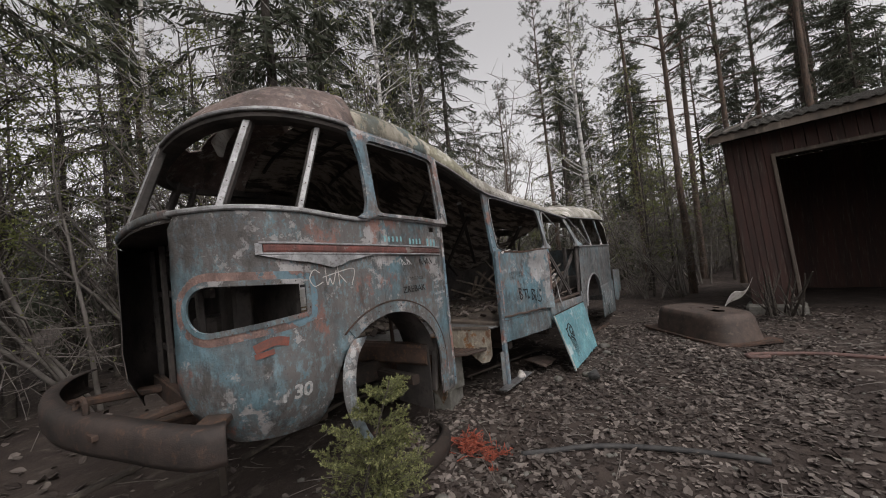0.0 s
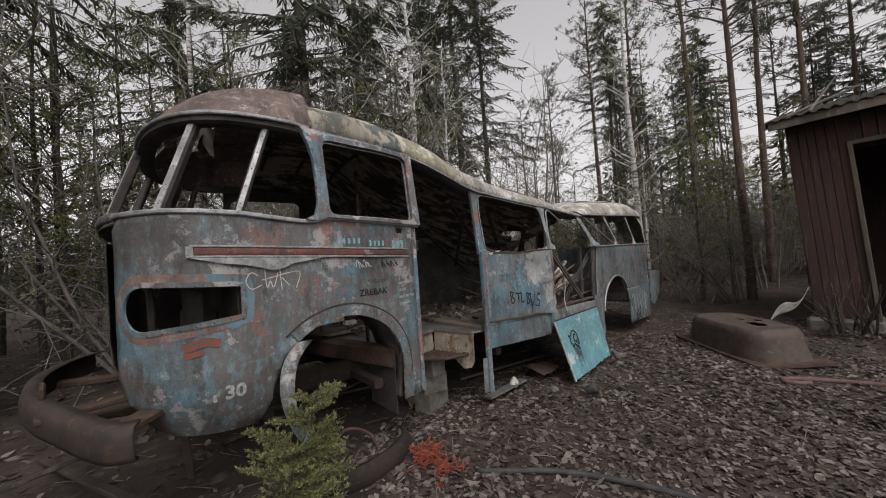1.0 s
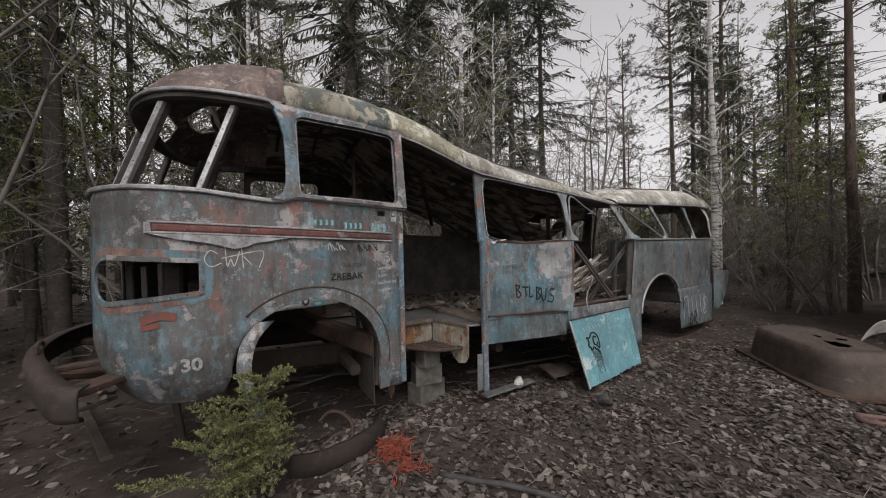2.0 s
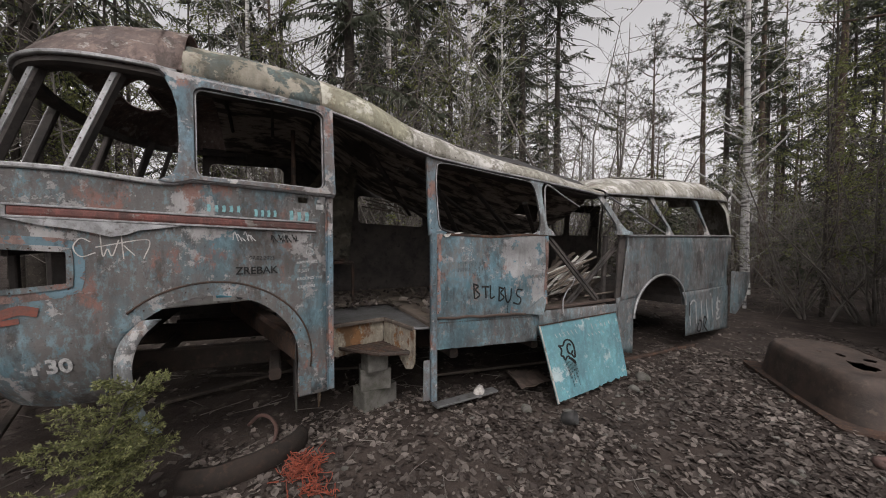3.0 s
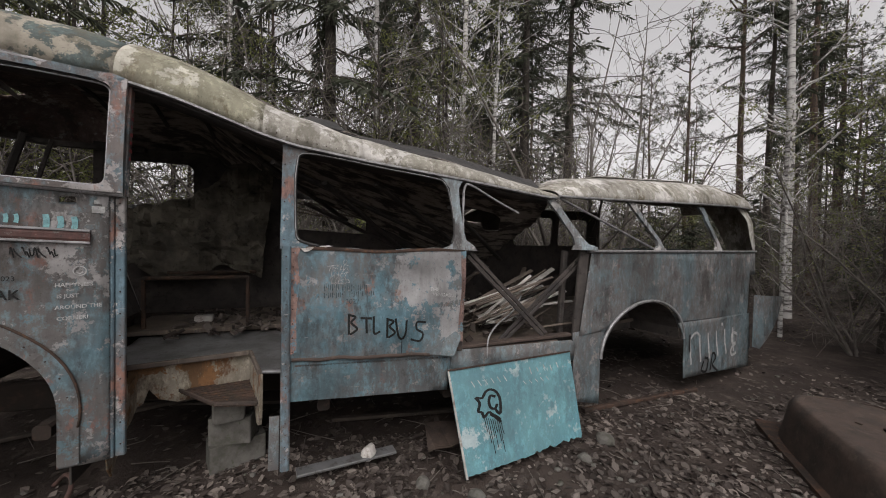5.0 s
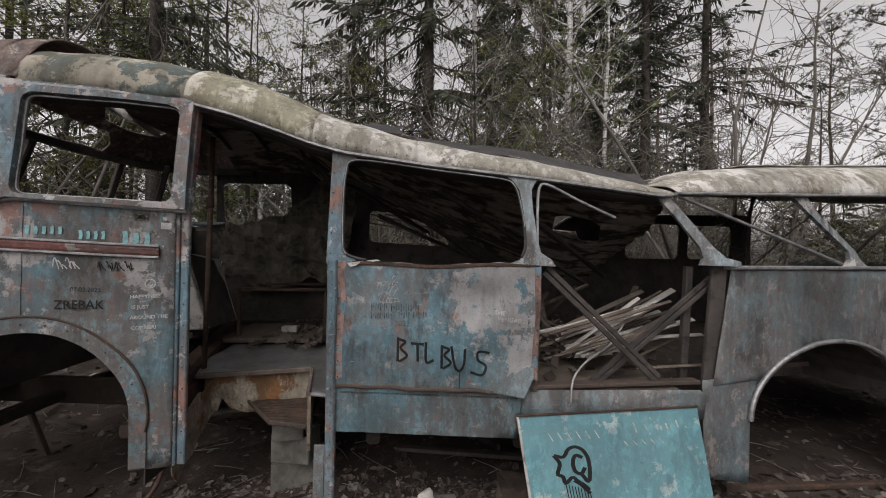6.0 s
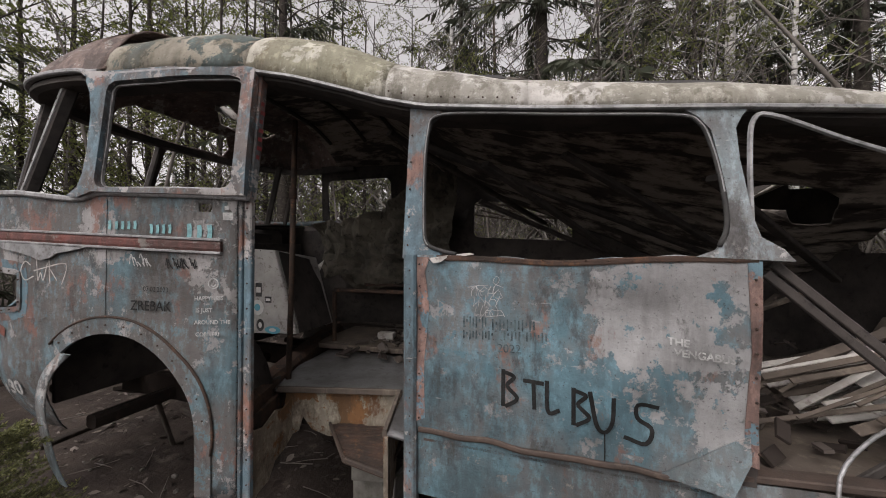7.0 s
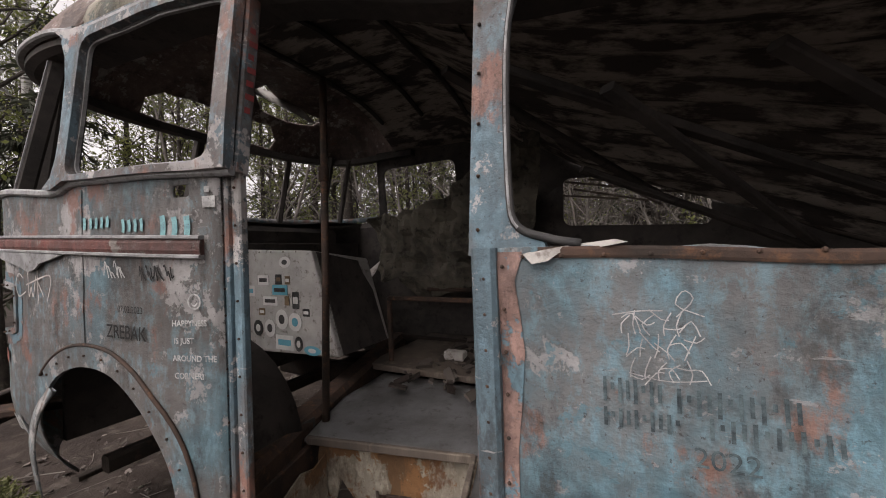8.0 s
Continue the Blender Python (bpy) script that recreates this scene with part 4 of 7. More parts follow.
tube(bm, smooth_line([(2.07, 0.03, 1.72), (2.075, 0.05, 1.95), (2.09, 0.06, 2.08), (2.15, 0.06, 2.09), (2.35, 0.08, 2.0), (2.58, 0.10, 1.905)], 20), 0.009, 6)
part("window_strip", bm, ALU, bus, "bent loose chrome window strip")

# rear half, bent away from the front half
E1, E2, R0 = Vector((0.98, 0.196, 0)), Vector((-0.196, 0.98, 0)), Vector((3.0, 0.05, 0))
RC, RA, RB, RN = 3.7, 0.8, 1.13, 2.8
rq = [(RC + RA * math.sin(k / 80 * math.pi / 2) ** (2 / RN), RB - RB * math.cos(k / 80 * math.pi / 2) ** (2 / RN)) for k in range(81)]
rs = [0.0]
for p, q in zip(rq, rq[1:]):
    rs.append(rs[-1] + math.dist(p, q))
RQA, RQB, RL = [p[0] for p in rq], [p[1] for p in rq], rs[-1]


def rear(a, z, out=0.0, dent=0.006):
    """A point of the rear half's skin; a runs along the near side and round the back."""
    def flat(a):
        if a <= RC:
            return Vector((a, 0))
        s = a - RC
        if s <= RL:
            return Vector((lerp_table(s, rs, RQA), lerp_table(s, rs, RQB)))
        s = min(2 * RL - s, RL)
        if s < 0:
            return Vector((RC + s, 2 * RB))
        return Vector((lerp_table(s, rs, RQA), 2 * RB - lerp_table(s, rs, RQB)))
    p, t = flat(a), flat(a + 0.02) - flat(a - 0.02)
    nn = Vector((t.y, -t.x)).normalized()
    lean = 0.10 * max(0.0, z - 1.6)
    p = p + nn * (out - lean + dent * (wob(a, 7, z, 2.7) + 0.5 * wob(a, 9, z, 8)))
    q = R0 + E1 * p.x + E2 * p.y
    q.z = z
    return q


ra = ellipse(1.25, 0.62, 0.73, 0.47, 180, 0, 26)
AEND = RC + RL * 0.62
line = [(0.36, 1.595), (0.22, 0.86), (0.60, 0.87)] + [p for p in ra if p[1] > 0.8 and p[0] > 0.62][1:] + [(1.89, 0.80), (2.6, 0.79), (3.72, 0.745), (3.76, 1.28), (AEND, 1.30), (AEND, 1.595)]
rear_panel = part("rear_side_panel", sheet(line, [], lambda u, v: rear(u, v), (0.1, 0.1)), PAINT_REAR, bus, "faded grey-blue rear panel", True)
line = [(0.14, 0.9), (0.16, 0.30), (0.52, 0.20), (0.53, 0.55)] + [p for p in ra if p[0] < 0.72 and p[1] > 0.63] + [(0.66, 0.9)]
part("rear_lower_panel", sheet(line, [], lambda u, v: rear(u, v, -0.01), (0.1, 0.1)), PAINT_REAR, bus, smooth=True)
line = [(1.86, 0.81), (1.93, 0.72), (1.99, 0.60), (2.0, 0.17), (2.6, 0.13), (3.75, 0.03), (3.73, 0.76)]
flap = part("rear_skirt_panel", sheet(line, [], lambda u, v: rear(u, v, 0.012), (0.1, 0.1)), PAINT_REAR, bus, "loose grey-blue panel with sprayed tags", True)
bm = bmesh.new()
rows = []
for k in range(27):
    an = radians(180 - 180 * k / 26)
    rows.append([bm.verts.new(rear(1.25 + (0.73 + d) * math.cos(an), 0.62 + (0.47 + d) * math.sin(an), o)) for d, o in ((-0.005, 0.0), (-0.005, 0.025), (0.02, 0.025), (0.02, 0.0))])
for a, b in zip(rows, rows[1:]):
    for k in range(4):
        bm.faces.new((a[k], a[(k + 1) % 4], b[(k + 1) % 4], b[k]))
bmesh.ops.recalc_face_normals(bm, faces=bm.faces[:])
part("rear_arch_trim", bm, ALU, bus, smooth=True)
aa = list(np.linspace(0.30, AEND, 40))
part("rear_belt_rail", sweep([rear(a, 1.603, 0.0) for a in aa], [(rear(a, 1.6, 1) - rear(a, 1.6, 0)) for a in aa], 0.025, 0.02), ALU, bus)
for (a0, a1, wv) in ((0.99, 1.50, 0.06), (2.42, 2.83, 0.055)):
    line = [(a0 - 0.05, 2.10), (a0 + 0.09, 2.10), (a0 + 0.09 + 0.1, 1.98), (a1 + 0.0, 1.72), (a1 + 0.05, 1.65), (a1 + 0.12, 1.605), (a1 - 0.12, 1.605), (a1 - 0.06, 1.66), (a1 - 0.07, 1.72), (a0 + 0.10, 1.98)]
    part("rear_window_post", sheet(line, [], lambda u, v: rear(u, v + (0.03 if a0 > 2 and v > 2 else 0), 0.0, 0), (0.1, 0.1), 0.025), PALE_POST, bus, "leaning rear window post")
line = [(3.62, 2.17), (3.72, 2.05), (3.8, 1.75), (3.86, 1.62), (AEND, 1.60), (RC + RL * 0.8, 2.3), (3.5, 2.3)]
part("rear_corner", sheet(line, [], lambda u, v: rear(u, v, -0.3 * max(0, v - 2.0)), (0.06, 0.08)), ROOFPAINT, bus, "rounded rear corner", True)
bm = bmesh.new()
tube(bm, [(2.98, 0.1, 2.05), rear(1.35, 1.63, 0.0)], 0.011, 6)
part("loose_rod", bm, ALU, bus, "thin diagonal rod")
part("tail_flap", sheet([(0, 0.04), (0.14, 0.0), (0.9, 0.6), (0.86, 0.7), (0.0, 0.76)], [], lambda u, v: Vector((6.78, 0.78, 0.24)) + Vector((0.98, 0.12, 0)) * u + Vector((0, 0, 1)) * v + Vector((0, -0.05, 0)) * math.sin(4 * u), (0.1, 0.1)), PAINT_REAR, bus, "bent tail panel sticking out")
line = [(4.1, 0.2), (RC + 2 * RL - 0.5, 0.2), (RC + 2 * RL - 0.5, 1.6), (AEND, 1.6)]
part("rear_end_panel", sheet(line, [], lambda u, v: rear(u, v, -0.02), (0.15, 0.2)), PAINT_REAR, bus)
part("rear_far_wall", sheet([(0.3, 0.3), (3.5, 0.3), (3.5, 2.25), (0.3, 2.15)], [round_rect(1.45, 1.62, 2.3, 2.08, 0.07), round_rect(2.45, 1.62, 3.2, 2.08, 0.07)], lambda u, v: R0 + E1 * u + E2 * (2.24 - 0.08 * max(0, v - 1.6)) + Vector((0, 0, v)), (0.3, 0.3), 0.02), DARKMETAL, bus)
bm = bmesh.new()
rows = [[bm.verts.new(R0 + E1 * a + E2 * b + Vector((0, 0, 0.75))) for a in (0.05, 1.0, 2.0, 3.0, 4.1)] for b in (0.55, 2.15)]
for k in range(4):
    bm.faces.new((rows[0][k], rows[0][k + 1], rows[1][k + 1], rows[1][k]))
thicken(bm, 0.04)
part("rear_floor", bm, OLDWOOD, bus)
bm = bmesh.new()
pts = [R0 + E1 * (1.25 + 0.72 * math.cos(radians(a))) + Vector((0, 0, 0.62 + 0.46 * math.sin(radians(a)))) for a in range(0, 181, 15)]
rows = [[bm.verts.new(p + E2 * b) for p in pts] for b in (0.03, 0.6)]
for k in range(len(pts) - 1):
    bm.faces.new((rows[0][k], rows[0][k + 1], rows[1][k + 1], rows[1][k]))
bm.faces.new([rows[1][k] for k in range(len(pts))])
thicken(bm, 0.008)
part("rear_wheel_housing", bm, DARKMETAL, bus)

# low rail, crossed braces and corner post in the broken bay
bm = sheet([(1.98, 0.86), (1.98, 0.62), (3.14, 0.66), (3.16, 0.80), (3.12, 0.84)], [], lambda u, v: (u, side_y(u) + 0.02 + 0.01 * wob(u, 0, v, 5), v), (0.1, 0.1))
part("low_side_panel", bm, PAINT_REAR, bus, "narrow blue sill panel with scratched letters", True)
bm = bmesh.new()
bar(bm, (2.0, 0.06, 0.875), (3.14, 0.14, 0.875), 0.07, 0.025, (0, 0, 1))
part("sill_strip", bm, BROWNIRON, bus)
for p, q in (((2.12, 0.06, 1.56), (2.86, 0.12, 0.88)), ((3.27, 0.2, 1.53), (2.42, 0.2, 0.80))):
    d = Vector((0.024, 0, 0.03)) if q[0] > 2.5 else Vector((0.025, 0, -0.03))
    bm = bmesh.new()
    bar(bm, p, q, 0.03, 0.02)
    bar(bm, Vector(p) + d, Vector(q) + d, 0.03, 0.02)
    part("brace", bm, DARKMETAL, bus, "rusty double diagonal brace")
bm = bmesh.new()
bar(bm, (3.22, 0.14, 0.8), (3.28, 0.14, 1.6), 0.10, 0.03)
bar(bm, (3.16, 0.3, 0.8), (3.2, 0.3, 1.6), 0.05, 0.05)
part("broken_post", bm, DARKMETAL, bus, "crumpled rusty corner post")
bm = bmesh.new()
bar(bm, (2.06, 0.05, 0.85), (2.075, 0.05, 1.6), 0.05, 0.04)
part("panel_post", bm, DARKMETAL, bus)


# roof: edge coves, front cap, collapsed middle
def cove(name, stations, mat, label, depth=0.36, rise=0.31, up=None):
    """A curved roof edge from x to x, following the sagging cant rail."""
    bm = bmesh.new()
    rows = []
    for x in stations:
        z0 = cant_z(x)
        k = up(x) if up else 1.0
        row = []
        for i in range(9):
            th = i / 8 * math.pi / 2
            y = side_y(x) + 0.055 + depth * (1 - math.cos(th)) * (0.9 + 0.1 * k)
            z = z0 + 0.01 + rise * k * math.sin(th)
            d = 0.012 * wob(x, y, z, 3.5)
            row.append(bm.verts.new((x, y - d, z + d)))
        rows.append(row)
    for a, b in zip(rows, rows[1:]):
        for k in range(8):
            bm.faces.new((a[k], b[k], b[k + 1], a[k + 1]))
    bmesh.ops.recalc_face_normals(bm, faces=bm.faces[:])
    thicken(bm, 0.006)
    return part(name, bm, mat, bus, label, True)


cove("roof_edge", list(np.linspace(-0.84, 0.0, 12)), ROOFGREEN, "mossy green roof edge")
bend = lambda x: lerp_table(x, (0, 0.3, 0.9, 1.36), (1.03, 1.02, 0.85, 0.68))
cove("roof_edge", list(np.linspace(-0.01, 0.72, 16)), ROOFLICHEN, "lichen-crusted roof edge bending downwards", up=bend)
r2 = cove("roof_edge", list(np.linspace(0.71, 1.36, 14)), ROOFPAINT, "lichen-grey riveted roof edge", up=bend)
r3 = cove("roof_edge", list(np.linspace(1.34, 2.98, 22)), ROOFPAINT, "pale flaking roof edge sloping to the break", up=lambda x: lerp_table(x, (1.34, 2.0, 2.6, 2.98), (0.69, 0.55, 0.4, 0.22)))
rivets([(x, side_y(x) + 0.045, cant_z(x) + 0.04) for x in np.arange(0.74, 1.3, 0.06)], r2)
us = list(np.linspace(-1.05, 2.95, 70))
part("gutter", sweep([(u, side_y(u) + 0.065, cant_z(u)) for u in us], [(0, -1, 0)] * 70, 0.02, 0.03), ALU, bus, "thin roof gutter")
part("cant_rail", sweep([(u, side_y(u) + 0.22, cant_z(u) - 0.01) for u in us], [(0, -1, 0)] * 70, 0.05, 0.14), DARKMETAL, bus)

bm = bmesh.new()
rows = []
for a in np.linspace(-0.02, 3.72, 30):
    row = []
    for i in range(9):
        th = i / 8 * math.pi / 2
        up = lerp_table(a, (-0.02, 0.3, 1.0, 2.5, 3.2, 3.5), (0.10, 0.22, 0.27, 0.31, 0.33, 0.25))
        z = lerp_table(a, (-0.02, 1.0, 2.4, 3.3), (2.06, 2.10, 2.16, 2.19)) + up * math.sin(th)
        b = 0.045 + 0.4 * (1 - math.cos(th)) + 0.012 * wob(a, i, 0, 3)
        p = R0 + E1 * a + E2 * b
        row.append(bm.verts.new((p.x, p.y, z)))
    rows.append(row)
for a, b in zip(rows, rows[1:]):
    for k in range(8):
        bm.faces.new((a[k], b[k], b[k + 1], a[k + 1]))
bmesh.ops.recalc_face_normals(bm, faces=bm.faces[:])
thicken(bm, 0.006)
part("rear_roof_edge", bm, ROOFPAINT, bus, "pale curved rear roof edge", True)
aa = list(np.linspace(-0.05, 3.68, 20))
part("rear_gutter", sweep([R0 + E1 * a + E2 * 0.04 + Vector((0, 0, lerp_table(a, (-0.02, 1.0, 2.4, 3.3), (2.06, 2.10, 2.16, 2.19)))) for a in aa], [-E2] * 20, 0.02, 0.025), ALU, bus)
line = [(-0.1, 0.4), (3.7, 0.44), (4.2, 0.8), (4.4, 1.12), (4.2, 1.5), (3.7, 2.2), (0.3, 2.2)]
part("rear_roof", sheet(line, [], lambda u, v: R0 + E1 * u + E2 * v + Vector((0, 0, lerp_table(u, (-0.1, 1.0, 2.5, 3.6, 4.4), (2.15, 2.37, 2.48, 2.5, 2.28)) + 0.05 * math.sin(v * 1.4) - 0.25 * max(0, 1 - u) * max(0, v - 0.6) + 0.02 * wob(u, v, 0, 3))), (0.15, 0.15), 0.01), ROOFPAINT, bus, "sagging rear roof sheet", True)
line = [(3.40, 0.0), (3.40 + 0.95, 0.0), (3.40 + 0.95, 1.0), (3.4, 1.0)]


def rear_dome(u, v):
    """The rounded end of the rear roof between the belt and the roof sheet."""
    a = RC - 0.05 + (u - 3.4) * 1.15 * RL
    th = v * math.pi / 2
    p = rear(a, 1.6 + 0.62)
    c = R0 + E1 * 3.45 + E2 * 1.12
    q = p.lerp(Vector((c.x, c.y, p.z)), 0.42 * (1 - math.cos(th)))
    q.z = 2.19 + 0.30 * math.sin(th)
    return q


part("rear_roof_dome", sheet(line, [], rear_dome, (0.05, 0.12)), ROOFPAINT, bus, "rounded rear roof corner", True)

# front cap
CAPX = -0.82


def cap(u, k):
    """Front roof cap: u runs round the nose, k from the rim (0) to the crown (1)."""
    p = skin(u, 2.585, 0.02, 0.0)
    q = p.lerp(Vector((max(p.x, CAPX) if p.x > CAPX else CAPX, 1.08, 2.6)), min(0.999, k))
    if u > NOSE_C[0] + 0.18 or u < NOSE_C[0] - 2 * LQ - 0.18:
        q.x = p.x
    r = 1 - k
    back = min(1.0, max(0.0, (p.x + 1.75) / 0.9))
    q.z = 2.60 + (0.33 + 0.06 * back) * (1 - r ** (4.5 + 4.5 * back)) + 0.012 * wob(q.x, q.y, 0, 4)
    return q


u_end = -0.83
slot = [(u_at_y(0.54), 0.15), (u_at_y(0.48), 0.09), (u_at_y(0.52), 0.02)] + [(NOSE_C[0] - LQ - 0.5 * f, 0.013) for f in (-0.7, 0, 0.6, 0.95)] + [(NOSE_C[0] - LQ - 0.52, 0.07)] + [(NOSE_C[0] - LQ - 0.5 * f, 0.16) for f in (0.9, 0.6, 0, -0.7)]
u_far = NOSE_C[0] - 2 * LQ - 0.5
UC = NOSE_C[0] - LQ
tear = [(UC - 0.05, 0.46), (UC - 0.3, 0.27), (UC - 0.65, 0.23), (UC - 0.95, 0.24), (UC - 1.1, 0.3), (UC - 0.85, 0.38), (UC - 0.5, 0.44), (UC - 0.1, 0.56)]
line = [(u_end, 0.0), (u_end, 0.97), (u_far, 0.97), (u_far, 0.0)]
part("roof_cap", sheet(line, [slot, tear], cap, (0.07, 0.03), 0.008), CAPRUST, bus, "rusty brown rounded roof cap with an empty sign slot", True)
us = list(np.linspace(-0.86, u_far, 70))
part("cap_rim", sweep([skin(u, 2.585, 0.02, 0) for u in us], [skin_n(u) for u in us], 0.025, 0.02), ALU, bus)
part("windscreen_header", sweep([skin(u, 2.555, -0.09, 0) for u in us], [skin_n(u) for u in us], 0.05, 0.1), DARKMETAL, bus)

# front roof behind the cap, torn open near its middle
def front_roof(u, v):
    r = abs(v - 1.08) / 0.82
    return (u, v, 2.80 + 0.11 * (1 - r ** 3) + 0.012 * wob(u, v, 0, 4) - 0.62 * max(0.0, u + 0.05) * (0.65 + 0.4 * max(0, v - 0.4)))


part("front_roof", sheet([(-0.86, 0.3), (0.5, 0.34), (0.5, 2.27), (-0.86, 2.24)], [], front_roof, (0.12, 0.12), 0.01), CEILING, bus, "torn dark roof skin", True)
for x in (-0.75, -0.35, 0.05):
    bm = bmesh.new()
    tube(bm, [Vector(front_roof(x, v)) + Vector((0, 0, -0.04)) for v in np.linspace(0.36, 1.9, 12)], 0.018, 6)
    part("ceiling_rib", bm, DARKMETAL, bus)
part("torn_roof_tongue", sheet([(0, 0), (0.2, 0.02), (0.4, 0.0), (0.44, 0.05), (0.36, 0.16), (0.2, 0.2), (0.02, 0.14)], [], lambda u, v: (-1.3 - 0.55 * v + 0.12 * u, 1.02 + 1.3 * u + 0.3 * v, 2.84 - 0.2 * u + 0.75 * v), (0.06, 0.06), 0.004), PALESLAT, bus, "bright torn strip hanging from the roof hole")


# collapsed middle roof
def middle_roof(u, v):
    z0 = cant_z(u) + 0.30 * lerp_table(u, (0.3, 0.9, 1.36, 2.0, 2.98), (1.02, 0.85, 0.69, 0.55, 0.25)) + 0.02
    f = max(0.0, (v - 0.4) / 1.85)
    drop = lerp_table(u, (0.3, 0.8, 1.6, 2.2, 3.0, 3.5), (0.16, 0.3, 0.46, 0.64, 0.75, 0.7))
    ripple = 0.014 * math.sin(v * 38 + 2 * u) + 0.03 * wob(u, v, 1, 2.2)
    return (u, v + 0.02 * wob(u, v, 2, 3), z0 - drop * f ** 1.2 + ripple)


line = [(0.3, 0.38), (1.2, 0.38), (1.24, 0.34), (3.0, 0.30), (3.25, 0.6), (3.45, 1.2), (3.4, 2.26), (0.3, 2.26)]
hole = [(2.55, 1.1), (2.75, 1.0), (2.95, 1.08), (3.05, 1.3), (2.9, 1.36), (2.8, 1.25), (2.6, 1.3)]
part("collapsed_roof", sheet(line, [hole], middle_roof, (0.12, 0.045), 0.01), CEILING, bus, "collapsed dark roof sheet with stained lining", True)
bm = sheet([(1.15, 0.0), (2.98, 0.0), (2.98, 0.22), (2.0, 0.24), (1.3, 0.2)], [], lambda u, v: (u, side_y(u) + 0.27 + v, cant_z(u) + 0.30 * lerp_table(u, (0.3, 0.9, 1.36, 2.0, 2.98), (1.02, 0.85, 0.69, 0.55, 0.3)) + 0.12 * (v / 0.2) * (0.6 + 0.4 * min(1, (u - 1.1) / 1.0)) + 0.01 * wob(u, v, 0, 8)), (0.08, 0.06), 0.012)
part("roof_felt", bm, RUBBER, bus, "black roofing sheet lifted over the roof edge")
bm = sheet([(0.9, 0.0), (1.25, 0.0), (1.18, 0.12), (1.0, 0.14)], [], lambda u, v: (u, 0.42 + v, cant_z(u) + 0.27 + v * 0.7), (0.06, 0.06), 0.01)
part("roof_scrap", bm, RUBBER, bus)
for k, (p, q) in enumerate((((0.75, 0.35, 2.2), (2.9, 1.9, 1.5)), ((1.1, 0.5, 2.1), (2.2, 2.0, 1.45)), ((1.5, 0.5, 2.12), (3.1, 1.7, 1.35)), ((0.5, 0.6, 2.35), (1.4, 2.1, 1.9)), ((2.1, 0.4, 1.95), (3.2, 1.5, 1.45)), ((0.95, 1.2, 2.0), (2.6, 2.1, 1.3)))):
    bm = bmesh.new()
    bar(bm, p, q, 0.05, 0.03, (0, 0, 1))
    part("roof_bow", bm, DARKMETAL, bus, "fallen roof bow")


# ---- shed ----
shed = thing("shed", (9.3, -4.4, -0.06), "old open-fronted shed of red-brown boards with a mossy corrugated roof", "shed")
SX, SY0, SY1, EAVE = 7.12, -1.72, -7.4, 3.42
lean = lambda x, y, z: Vector((x - 0.02 * z, y + 0.045 * z, z))
rng = np.random.default_rng(5)
y = SY0
while y > -2.42:
    wv = 0.1 + 0.05 * rng.random()
    bm = bmesh.new()
    bar(bm, lean(SX - 0.012 * rng.random(), y - wv / 2, -0.1 + 0.12 * rng.random()), lean(SX - 0.008 * rng.random(), y - wv / 2, EAVE), wv - 0.008, 0.022, (-1, 0, 0))
    part("board", bm, REDWOOD, shed)
    y -= wv
for y in np.arange(-2.5, SY1, -0.16):
    bm = bmesh.new()
    bar(bm, lean(SX, y, 2.98), lean(SX, y, EAVE), 0.15, 0.022, (-1, 0, 0))
    part("board", bm, REDWOOD, shed)
x = SX + 0.03
while x < 11.4:
    wv = 0.13 + 0.05 * rng.random()
    bm = bmesh.new()
    bar(bm, lean(x + wv / 2, SY0, -0.1), lean(x + wv / 2, SY0, EAVE + 0.1), wv - 0.008, 0.022, (0, 1, 0))
    part("board", bm, REDWOOD, shed)
    x += wv
bm = bmesh.new()
bar(bm, lean(SX - 0.02, -2.43, -0.08), lean(SX - 0.02, -2.43, 3.0), 0.06, 0.09, (-1, 0, 0))
part("door_jamb", bm, OLDWOOD, shed, "weathered grey door jamb")
bm = bmesh.new()
bar(bm, lean(SX - 0.02, -2.4, 2.97), lean(SX - 0.02, SY1, 2.97), 0.07, 0.06, (-1, 0, 0))
part("lintel", bm, OLDWOOD, shed)
for nm, a, b in (("back_wall", (11.4, SY1, -0.1), (11.5, SY0, 3.5)), ("side_wall", (SX, SY1 - 0.1, -0.1), (11.5, SY1, 3.5)), ("inner_lining", (SX + 0.06, SY0 - 0.1, -0.1), (11.4, SY0 - 0.06, 3.45))):
    bm = bmesh.new()
    box(bm, a, b, None, 0.01)
    part(nm, bm, REDWOOD, shed)
for y in (SY0 - 0.03, SY1 - 0.06):
    part("gable", sheet([(SX + 0.02, 3.3), (11.45, 3.3), (11.45, 3.45), (SX + 2.1, 4.12), (SX + 0.02, 3.58)], [], lambda u, v: lean(u, y, v), (0.5, 0.5), 0.03), REDWOOD, shed)
MOSSROOF = mottled("mossy_roof_sheets", (0.036, 0.03, 0.026), (0.025, 0.025, 0.018), 5, 0.95, c3=(0.08, 0.07, 0.06), bumps=1.0, dist=0.05)


def shed_roof(u, v):
    k = 0.02 * math.sin(u * 2 * math.pi / 0.15)
    return lean(SX - 0.5 + v, u, EAVE + 0.08 + 0.27 * min(v, 2.6) - 0.27 * max(0.0, v - 2.6) + k) + Vector((0, -0.15, 0.012 * wob(u, v, 0, 3)))


